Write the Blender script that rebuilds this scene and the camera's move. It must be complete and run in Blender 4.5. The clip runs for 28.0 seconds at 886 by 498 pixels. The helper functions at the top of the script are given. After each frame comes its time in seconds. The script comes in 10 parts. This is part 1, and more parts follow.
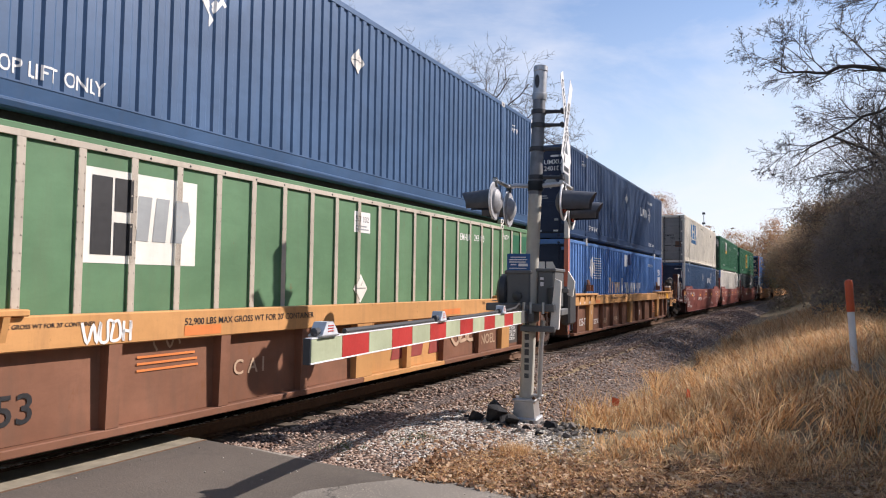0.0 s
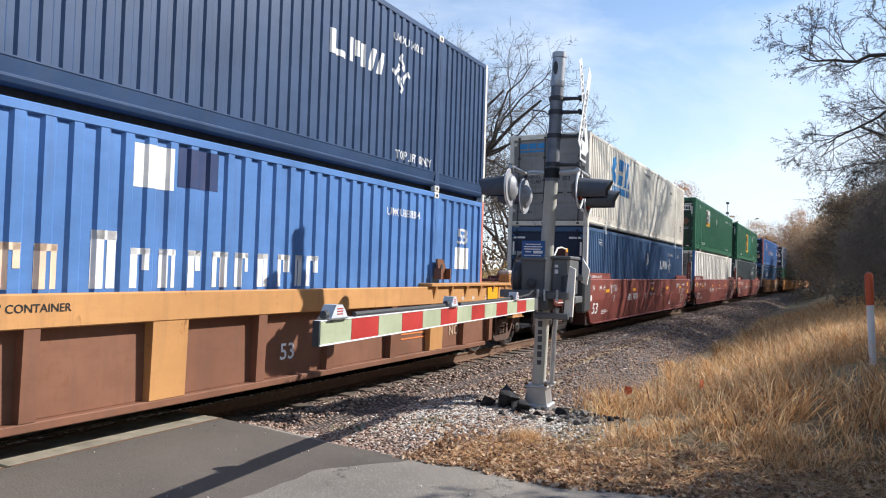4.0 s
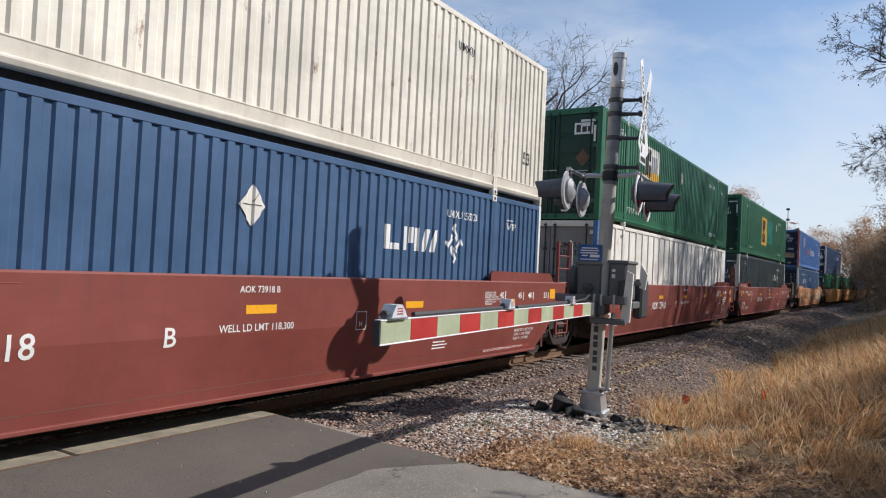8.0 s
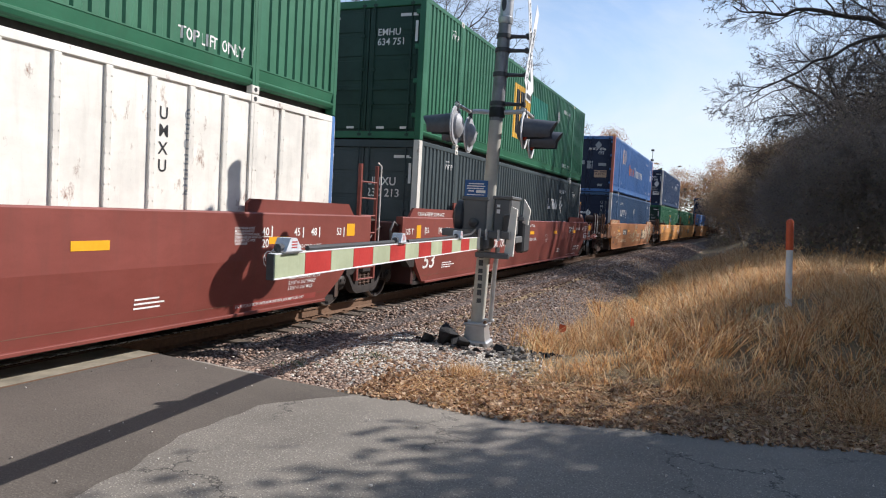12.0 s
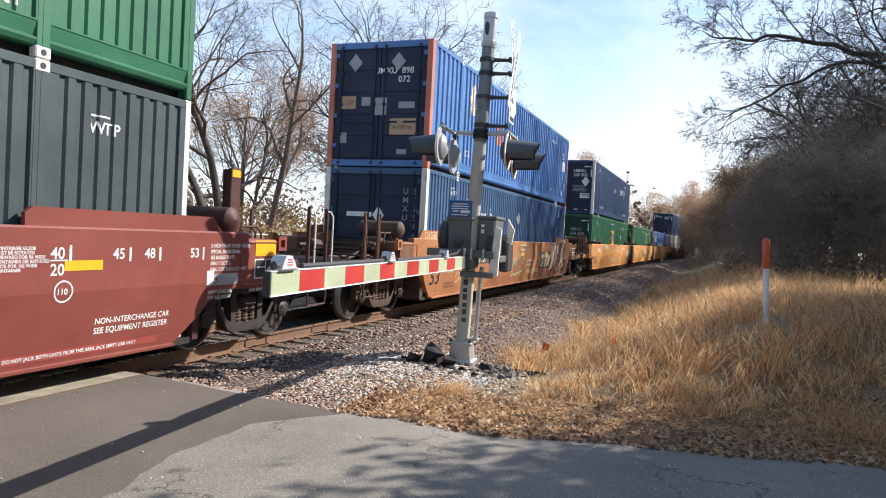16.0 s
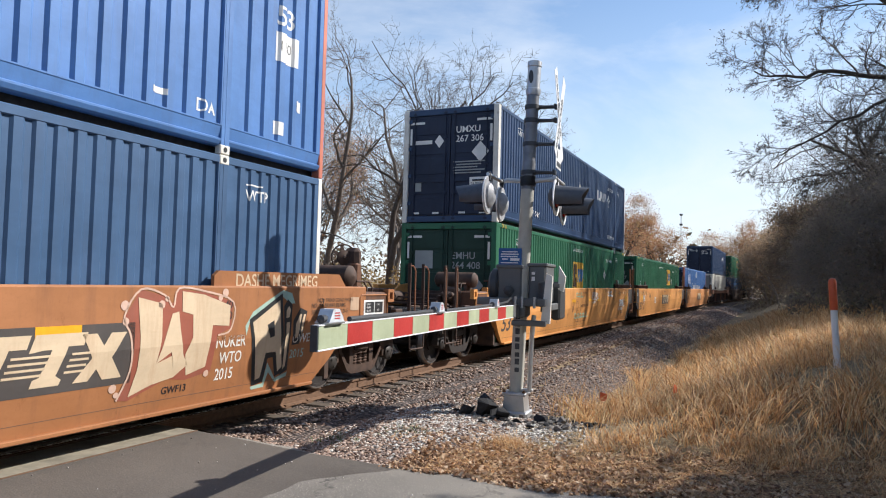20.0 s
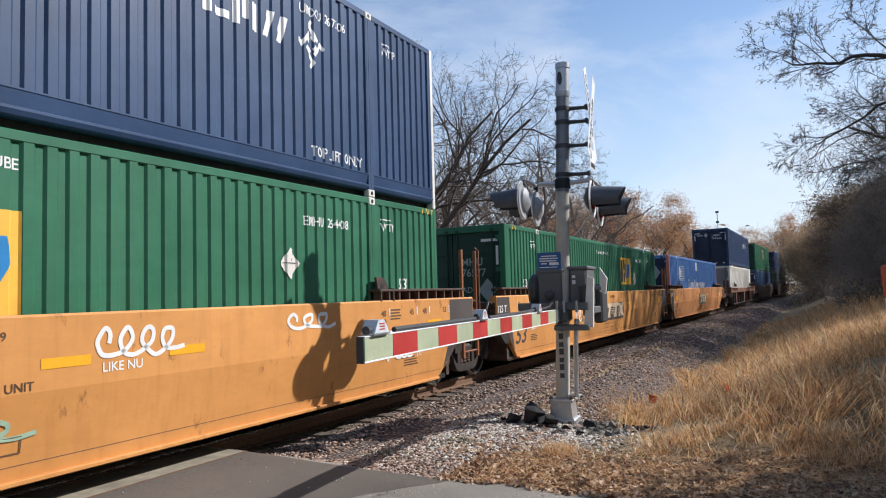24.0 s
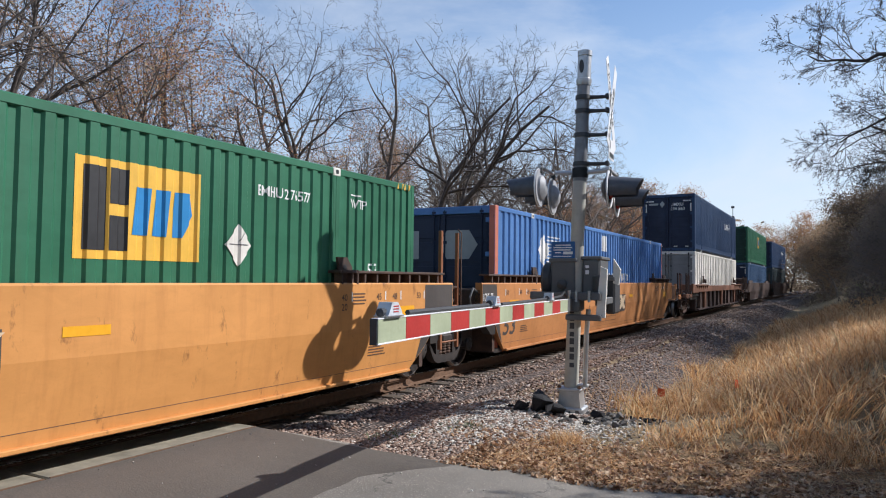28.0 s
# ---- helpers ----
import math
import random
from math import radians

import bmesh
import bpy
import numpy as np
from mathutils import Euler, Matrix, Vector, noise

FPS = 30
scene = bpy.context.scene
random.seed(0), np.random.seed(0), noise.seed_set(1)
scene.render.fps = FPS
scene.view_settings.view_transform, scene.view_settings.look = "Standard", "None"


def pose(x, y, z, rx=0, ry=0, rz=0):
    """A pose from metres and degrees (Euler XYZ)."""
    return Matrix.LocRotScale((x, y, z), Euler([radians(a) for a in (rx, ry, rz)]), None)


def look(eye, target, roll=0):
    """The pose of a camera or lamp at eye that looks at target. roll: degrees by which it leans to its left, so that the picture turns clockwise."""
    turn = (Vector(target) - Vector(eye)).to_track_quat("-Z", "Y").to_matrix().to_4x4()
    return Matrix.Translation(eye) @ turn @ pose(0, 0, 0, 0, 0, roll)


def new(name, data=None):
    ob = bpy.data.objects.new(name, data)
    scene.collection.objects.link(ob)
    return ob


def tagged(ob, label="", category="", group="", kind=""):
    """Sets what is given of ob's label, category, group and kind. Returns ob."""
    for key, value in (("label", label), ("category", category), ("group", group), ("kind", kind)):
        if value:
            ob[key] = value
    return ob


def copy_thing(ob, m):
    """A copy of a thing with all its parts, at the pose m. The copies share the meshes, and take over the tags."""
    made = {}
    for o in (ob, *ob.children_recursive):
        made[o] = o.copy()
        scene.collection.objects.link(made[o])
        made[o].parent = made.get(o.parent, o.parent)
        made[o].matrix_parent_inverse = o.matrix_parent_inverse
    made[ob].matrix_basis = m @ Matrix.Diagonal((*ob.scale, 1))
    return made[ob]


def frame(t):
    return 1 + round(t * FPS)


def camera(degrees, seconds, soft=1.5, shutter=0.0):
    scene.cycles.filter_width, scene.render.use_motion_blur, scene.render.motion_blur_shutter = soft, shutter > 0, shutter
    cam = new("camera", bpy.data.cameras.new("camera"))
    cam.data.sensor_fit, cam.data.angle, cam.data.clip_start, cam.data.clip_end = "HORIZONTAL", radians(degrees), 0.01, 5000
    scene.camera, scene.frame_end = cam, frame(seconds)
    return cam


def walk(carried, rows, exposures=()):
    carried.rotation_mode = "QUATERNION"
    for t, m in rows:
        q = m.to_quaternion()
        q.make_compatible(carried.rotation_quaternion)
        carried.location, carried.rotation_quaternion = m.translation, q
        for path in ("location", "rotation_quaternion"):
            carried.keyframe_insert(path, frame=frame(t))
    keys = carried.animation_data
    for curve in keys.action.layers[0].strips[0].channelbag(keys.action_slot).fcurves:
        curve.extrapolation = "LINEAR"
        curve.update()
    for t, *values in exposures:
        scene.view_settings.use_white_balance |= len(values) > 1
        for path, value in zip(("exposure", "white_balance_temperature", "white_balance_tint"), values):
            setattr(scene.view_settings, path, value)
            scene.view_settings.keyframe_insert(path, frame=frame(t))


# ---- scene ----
cam = camera(64.3, 28.0, 1.1)
PATH = [
    (0, (7.494, 0.485, 1.813), (6.596, 2.27, 1.908), 0.8),
    (0.5, (7.519, 0.483, 1.806), (6.625, 2.27, 1.894), 0.3),
    (1, (7.527, 0.498, 1.81), (6.612, 2.275, 1.877), 0.6),
    (1.5, (7.516, 0.515, 1.799), (6.581, 2.28, 1.886), 0.4),
    (2, (7.524, 0.499, 1.803), (6.584, 2.261, 1.911), 0.2),
    (2.5, (7.52, 0.503, 1.802), (6.628, 2.29, 1.9), -0.1),
    (3, (7.557, 0.496, 1.792), (6.633, 2.268, 1.875), 0.7),
    (3.5, (7.598, 0.481, 1.815), (6.679, 2.257, 1.871), 1.9),
    (5.5, (7.439, 0.522, 1.804), (6.297, 2.163, 1.854), 2.7),
    (6, (7.412, 0.532, 1.798), (6.226, 2.142, 1.831), 4.3),
    (6.5, (7.426, 0.52, 1.791), (6.252, 2.138, 1.835), 3.7),
    (7, (7.416, 0.514, 1.79), (6.257, 2.144, 1.805), 3.7),
    (7.5, (7.438, 0.52, 1.797), (6.319, 2.178, 1.809), 3.2),
    (8, (7.499, 0.473, 1.801), (6.429, 2.161, 1.856), 2.8),
    (8.5, (7.494, 0.488, 1.797), (6.568, 2.26, 1.846), 4.3),
    (9, (7.484, 0.481, 1.799), (6.596, 2.271, 1.876), 4.6),
    (9.5, (7.469, 0.489, 1.806), (6.579, 2.278, 1.888), 4.4),
    (10, (7.48, 0.485, 1.79), (6.577, 2.268, 1.849), 3.8),
    (10.5, (7.467, 0.489, 1.787), (6.609, 2.295, 1.799), 4.0),
    (11, (7.478, 0.462, 1.795), (6.755, 2.326, 1.845), 2.4),
    (11.5, (7.388, 0.45, 1.788), (6.638, 2.304, 1.755), 3.4),
    (13.5, (7.423, 0.359, 1.739), (6.622, 2.183, 1.564), 2.0),
    (14, (7.419, 0.335, 1.74), (6.588, 2.144, 1.558), 2.6),
    (14.5, (7.392, 0.325, 1.744), (6.591, 2.15, 1.575), 4.3),
    (15, (7.362, 0.336, 1.743), (6.541, 2.157, 1.634), 3.7),
    (15.5, (7.334, 0.331, 1.732), (6.594, 2.187, 1.652), 3.4),
    (16, (7.325, 0.315, 1.741), (6.62, 2.186, 1.698), 3.0),
    (16.5, (7.332, 0.345, 1.757), (6.652, 2.226, 1.801), 3.6),
    (17, (7.332, 0.371, 1.736), (6.724, 2.276, 1.791), 4.8),
    (17.5, (7.351, 0.396, 1.734), (6.649, 2.268, 1.792), 2.4),
    (18, (7.371, 0.372, 1.744), (6.66, 2.24, 1.814), 2.7),
    (18.5, (7.39, 0.359, 1.76), (6.737, 2.246, 1.864), 4.3),
    (19, (7.347, 0.409, 1.745), (6.671, 2.287, 1.864), 3.1),
    (19.5, (7.34, 0.411, 1.764), (6.626, 2.277, 1.855), 2.4),
    (20, (7.316, 0.404, 1.747), (6.473, 2.215, 1.837), 1.5),
    (20.5, (7.287, 0.394, 1.726), (6.391, 2.181, 1.793), -0.9),
    (21, (7.288, 0.385, 1.728), (6.415, 2.183, 1.784), -0.2),
    (21.5, (7.276, 0.359, 1.734), (6.405, 2.157, 1.831), 0.7),
    (23.5, (7.268, 0.417, 1.672), (6.335, 2.178, 1.843), -1.8),
    (24, (7.234, 0.445, 1.7), (6.307, 2.213, 1.826), -1.6),
    (24.5, (7.211, 0.453, 1.699), (6.294, 2.225, 1.842), -1.8),
    (25, (7.186, 0.458, 1.706), (6.256, 2.219, 1.881), -0.2),
    (25.5, (7.166, 0.457, 1.706), (6.236, 2.22, 1.876), -0.1),
    (26, (7.179, 0.429, 1.711), (6.209, 2.174, 1.831), -0.3),
    (26.5, (7.183, 0.424, 1.715), (6.223, 2.177, 1.788), 0.7),
    (27, (7.182, 0.442, 1.716), (6.225, 2.196, 1.807), 1.3),
    (27.5, (7.178, 0.447, 1.705), (6.223, 2.202, 1.798), 1.1),
    (28, (7.202, 0.439, 1.704), (6.244, 2.193, 1.786), 0.7),
]
EXPOSURES = [(0, 0.35, 6600, 17.0), (1, 0.33, 6600, 17.0), (3, 0.52, 6350, 10.0), (5.5, 0.38, 6250, 12.0), (8, 0.03, 6300, 12.0), (9, 0.1, 6280, 12.0), (10, 0.3, 6270, 12.0), (11, 0.12, 6250, 12.0), (11.6, 0.2, 6280, 12.2), (13.5, 0.81, 6380, 12.8), (14, 0.85, 6400, 13.0), (15, 0.81, 6430, 12.0), (17, 0.7, 6500, 10.0), (18, 0.6, 6450, 10.0), (19, 0.52, 6400, 10.0), (20, 0.4, 6350, 10.0), (21.5, 0.52, 6250, 11.0), (23.5, 0.22, 6190, 11.0), (26, 0.22, 6120, 11.0), (28, 0.14, 6050, 11.0)]
walk(cam, [(t, look(eye, target, roll)) for t, eye, target, roll in PATH], EXPOSURES)


# sky, sun
SUN_AZ, SUN_EL = math.atan2(2.8, 2.35), math.atan2(2.8, 3.66)
world = bpy.data.worlds.new("sky")
scene.world = world
world.use_nodes = True
wt = world.node_tree
wt.nodes.clear()
w_out = wt.nodes.new("ShaderNodeOutputWorld")
w_bg = wt.nodes.new("ShaderNodeBackground")
w_sky = wt.nodes.new("ShaderNodeTexSky")
w_sky.sky_type = "NISHITA"
w_sky.sun_disc = False
w_sky.sun_elevation, w_sky.sun_rotation = SUN_EL, SUN_AZ
w_sky.air_density, w_sky.dust_density, w_sky.ozone_density = 1.0, 0.12, 1.9
w_bg.inputs["Strength"].default_value = 0.13
# thin streaks of cirrus
w_co = wt.nodes.new("ShaderNodeTexCoord")
w_map = wt.nodes.new("ShaderNodeMapping")
w_map.inputs["Rotation"].default_value = (0.2, 0.3, 0.5)
w_map.inputs["Scale"].default_value = (0.9, 1.3, 3.0)
w_no = wt.nodes.new("ShaderNodeTexNoise")
w_no.inputs["Scale"].default_value = 1.6
w_no.inputs["Detail"].default_value = 7
w_no.inputs["Roughness"].default_value = 0.62
w_no.inputs["Distortion"].default_value = 0.5
w_ra = wt.nodes.new("ShaderNodeMapRange")
w_ra.inputs["From Min"].default_value, w_ra.inputs["From Max"].default_value = 0.45, 0.72
w_ra.inputs["To Max"].default_value = 0.62
w_mix = wt.nodes.new("ShaderNodeMix")
w_mix.data_type = "RGBA"
w_mix.inputs["B"].default_value = (5.7, 6.0, 6.4, 1)
wt.links.new(w_co.outputs["Generated"], w_map.inputs["Vector"])
wt.links.new(w_map.outputs["Vector"], w_no.inputs["Vector"])
wt.links.new(w_no.outputs["Fac"], w_ra.inputs["Value"])
# thin haze, thicker towards the horizon
w_sep = wt.nodes.new("ShaderNodeSeparateXYZ")
wt.links.new(w_co.outputs["Generated"], w_sep.inputs["Vector"])
w_haze = wt.nodes.new("ShaderNodeMapRange")
w_haze.interpolation_type = "SMOOTHSTEP"
w_haze.inputs["From Min"].default_value, w_haze.inputs["From Max"].default_value = 0.0, 0.45
w_haze.inputs["To Min"].default_value, w_haze.inputs["To Max"].default_value = 0.62, 0.0
wt.links.new(w_sep.outputs["Z"], w_haze.inputs["Value"])
w_veil = wt.nodes.new("ShaderNodeMix")
w_veil.data_type = "RGBA"
w_veil.inputs["B"].default_value = (4.7, 5.35, 6.1, 1)
wt.links.new(w_haze.outputs["Result"], w_veil.inputs["Factor"])
wt.links.new(w_sky.outputs["Color"], w_veil.inputs["A"])
wt.links.new(w_ra.outputs["Result"], w_mix.inputs["Factor"])
wt.links.new(w_veil.outputs["Result"], w_mix.inputs["A"])
wt.links.new(w_mix.outputs["Result"], w_bg.inputs["Color"])
wt.links.new(w_bg.outputs["Background"], w_out.inputs["Surface"])

sun_data = bpy.data.lights.new("sun", "SUN")
sun_data.energy, sun_data.angle, sun_data.color = 5.0, radians(0.5), (1.0, 0.945, 0.875)
sun = new("sun", sun_data)
sun_way = Vector((math.sin(SUN_AZ) * math.cos(SUN_EL), math.cos(SUN_AZ) * math.cos(SUN_EL), math.sin(SUN_EL)))
sun.matrix_world = look(sun_way * 60, (0, 0, 0))
scene.view_settings.exposure = 0.0


# small mesh tools
class Geo:
    """Gathers vertices and faces for one part."""

    def __init__(self):
        self.v, self.f = [], []

    def add(self, verts, faces, m=None):
        k = len(self.v)
        self.v += [tuple(m @ Vector(p)) for p in verts] if m else [tuple(p) for p in verts]
        self.f += [tuple(k + i for i in face) for face in faces]
        return self

    def box(self, a, b, bevel=0.0, m=None):
        (x0, y0, z0), (x1, y1, z1) = a, b
        if bevel <= 0:
            vs = [(x, y, z) for z in (z0, z1) for y in (y0, y1) for x in (x0, x1)]
            return self.add(vs, [(0, 2, 3, 1), (4, 5, 7, 6), (0, 1, 5, 4), (2, 6, 7, 3), (0, 4, 6, 2), (1, 3, 7, 5)], m)
        c = min(bevel, abs(x1 - x0) / 2.01, abs(y1 - y0) / 2.01, abs(z1 - z0) / 2.01)
        vs, at = [], {}
        for i, sx in enumerate((x0, x1)):
            for j, sy in enumerate((y0, y1)):
                for k, sz in enumerate((z0, z1)):
                    dx, dy, dz = c * (1 - 2 * i), c * (1 - 2 * j), c * (1 - 2 * k)
                    for ax, p in enumerate(((sx, sy + dy, sz + dz), (sx + dx, sy, sz + dz), (sx + dx, sy + dy, sz))):
                        at[i, j, k, ax] = len(vs)
                        vs.append(p)
        fs = []
        for s in (0, 1):
            fs.append([at[s, 0, 0, 0], at[s, 1, 0, 0], at[s, 1, 1, 0], at[s, 0, 1, 0]])
            fs.append([at[0, s, 0, 1], at[1, s, 0, 1], at[1, s, 1, 1], at[0, s, 1, 1]])
            fs.append([at[0, 0, s, 2], at[1, 0, s, 2], at[1, 1, s, 2], at[0, 1, s, 2]])
            for t in (0, 1):
                fs.append([at[s, t, 0, 0], at[s, t, 1, 0], at[s, t, 1, 1], at[s, t, 0, 1]])
                fs.append([at[s, 0, t, 0], at[s, 1, t, 0], at[s, 1, t, 2], at[s, 0, t, 2]])
                fs.append([at[0, s, t, 1], at[1, s, t, 1], at[1, s, t, 2], at[0, s, t, 2]])
                for u in (0, 1):
                    fs.append([at[s, t, u, 0], at[s, t, u, 1], at[s, t, u, 2]])
        return self.add(vs, fs, m)

    def tube(self, pts, r, n=8, r1=None, caps=True):
        pts = [Vector(p) for p in pts]
        r1 = r if r1 is None else r1
        up, vs, fs = None, [], []
        for i, p in enumerate(pts):
            d = (pts[min(i + 1, len(pts) - 1)] - pts[max(i - 1, 0)]).normalized()
            if up is None:
                up = Vector((0, 0, 1)) if abs(d.z) < 0.9 else Vector((1, 0, 0))
            a = d.cross(up).normalized()
            up = a.cross(d).normalized()
            rr = r + (r1 - r) * i / max(1, len(pts) - 1)
            vs += [p + rr * (math.cos(2 * math.pi * k / n) * a + math.sin(2 * math.pi * k / n) * up) for k in range(n)]
        for i in range(len(pts) - 1):
            for k in range(n):
                a, b = i * n + k, i * n + (k + 1) % n
                fs.append((a, b, b + n, a + n))
        if caps:
            fs.append(tuple(range(n))[::-1])
            fs.append(tuple(range((len(pts) - 1) * n, len(pts) * n)))
        return self.add(vs, fs)

    def lathe(self, profile, base, way, n=20, caps=True):
        """A turned body: profile rows of (along, radius), from base along way."""
        d = Vector(way).normalized()
        a = d.cross(Vector((0, 0, 1)) if abs(d.z) < 0.9 else Vector((1, 0, 0))).normalized()
        b = a.cross(d)
        vs, fs = [], []
        for s, r in profile:
            vs += [Vector(base) + d * s + r * (math.cos(2 * math.pi * k / n) * a + math.sin(2 * math.pi * k / n) * b) for k in range(n)]
        for i in range(len(profile) - 1):
            for k in range(n):
                p, q = i * n + k, i * n + (k + 1) % n
                fs.append((p, q, q + n, p + n))
        if caps and profile[0][1] > 1e-6:
            fs.append(tuple(range(n))[::-1])
        if caps and profile[-1][1] > 1e-6:
            fs.append(tuple(range((len(profile) - 1) * n, len(profile) * n)))
        return self.add(vs, fs)

    def slab(self, outline, axis, lo, hi):
        """An outline in two axes, drawn out along the third. axis x: (y, z); y: (x, z); z: (x, y)."""
        put = {"x": lambda p, h: (h, p[0], p[1]), "y": lambda p, h: (p[0], h, p[1]), "z": lambda p, h: (p[0], p[1], h)}[axis]
        n = len(outline)
        vs = [put(p, lo) for p in outline] + [put(p, hi) for p in outline]
        fs = [tuple(range(n))[::-1], tuple(range(n, 2 * n))]
        fs += [(i, (i + 1) % n, n + (i + 1) % n, n + i) for i in range(n)]
        return self.add(vs, fs)


def geo_mesh(name, g, material, smooth=35):
    me = bpy.data.meshes.new(name)
    me.from_pydata(g.v, [], g.f)
    if len(g.f) < 6000:
        bm = bmesh.new()
        bm.from_mesh(me)
        bmesh.ops.recalc_face_normals(bm, faces=bm.faces)
        bm.to_mesh(me)
        bm.free()
    if smooth:
        me.shade_smooth()
        me.set_sharp_from_angle(angle=radians(smooth))
    me.materials.append(material)
    me.update()
    return me


def part(name, g, material, parent=None, label="", smooth=35):
    """One mesh object from a Geo, under a thing or a part."""
    ob = new(name, geo_mesh(name, g, material, smooth))
    if parent:
        ob.parent = parent
    if label:
        ob["label"] = label
    return ob


def again(name, mesh, parent, m=None, label=""):
    """Another part on a mesh that is there already."""
    ob = new(name, mesh)
    ob.parent = parent
    if m:
        ob.matrix_basis = m
    if label:
        ob["label"] = label
    return ob


def thing(name, label, category, group="", kind="", m=None):
    ob = new(name)
    ob.empty_display_size = 0.2
    if m:
        ob.matrix_basis = m
    return tagged(ob, label, category, group, kind)


# the way of the track: straight past the crossing, bending slightly further off
def track_x(y):
    q = y - 32
    return 0.0115 * (math.sqrt(q * q + 100) + q) / 2 + bend(y)


def bend(y):
    """The slight turn to the right that the track takes far off."""
    q = y - 88
    return 0.03 * (math.sqrt(q * q + 60) + q) / 2 if y > 20 else 0.0


def track_pose(y, z=0.0):
    slope = (track_x(y + 0.5) - track_x(y - 0.5))
    return pose(track_x(y), y, z, 0, 0, -math.degrees(math.atan(slope)))


# how far the train has run at t seconds
RUN_T = (0, 2.5, 6.5, 8, 11, 14, 17, 20, 21.5, 25, 28)
RUN_S = (0, 14.75, 38.05, 46.85, 64.34, 81.7, 98.21, 114.68, 122.7, 140.78, 156.2)
# where the train runs a little behind or ahead of the smooth line
EASE_T = (0, 13.6, 14.2, 14.8, 15.3, 15.8, 16.3, 16.8, 17.2, 24.2, 25, 26, 28)
EASE_S = (0, 0, -0.04, -0.16, -0.25, -0.28, -0.2, -0.07, 0, 0, 0.07, 0.02, 0)
RUN = np.polynomial.Polynomial.fit(RUN_T, RUN_S, 5, w=[3] + [1] * 10)


def run(t):
    return float(RUN(t) - RUN(0)) + float(np.interp(t, EASE_T, EASE_S))


# materials
def nodes_of(name):
    m = bpy.data.materials.new(name)
    m.use_nodes = True
    t = m.node_tree
    return m, t, t.nodes["Principled BSDF"]


def tex(t, kind, vector, **values):
    n = t.nodes.new(kind)
    for k, v in values.items():
        n.inputs[k.replace("_", " ")].default_value = v
    if vector:
        t.links.new(vector, n.inputs["Vector"])
    return n


def stretch(t, vector, scale):
    n = t.nodes.new("ShaderNodeMapping")
    n.inputs["Scale"].default_value = scale
    t.links.new(vector, n.inputs["Vector"])
    return n.outputs["Vector"]


def span(t, value, lo, hi, a=0.0, b=1.0):
    n = t.nodes.new("ShaderNodeMapRange")
    for k, v in zip(("From Min", "From Max", "To Min", "To Max"), (lo, hi, a, b)):
        n.inputs[k].default_value = v
    t.links.new(value, n.inputs["Value"])
    return n.outputs["Result"]


def blend(t, fac, a, b, mode="MIX"):
    n = t.nodes.new("ShaderNodeMix")
    n.data_type, n.blend_type = "RGBA", mode
    for key, v in (("Factor", fac), ("A", a), ("B", b)):
        if isinstance(v, (int, float)):
            n.inputs[key].default_value = v
        elif isinstance(v, tuple):
            n.inputs[key].default_value = (*v[:3], 1)
        else:
            t.links.new(v, n.inputs[key])
    return n.outputs["Result"]


def shade(rgb, k):
    return tuple(c * k for c in rgb[:3])


def coords(t, kind="Object"):
    return t.nodes.new("ShaderNodeTexCoord").outputs[kind]


def bump(t, p, height, strength, distance=0.01):
    n = t.nodes.new("ShaderNodeBump")
    n.inputs["Strength"].default_value, n.inputs["Distance"].default_value = strength, distance
    t.links.new(height, n.inputs["Height"])
    t.links.new(n.outputs["Normal"], p.inputs["Normal"])


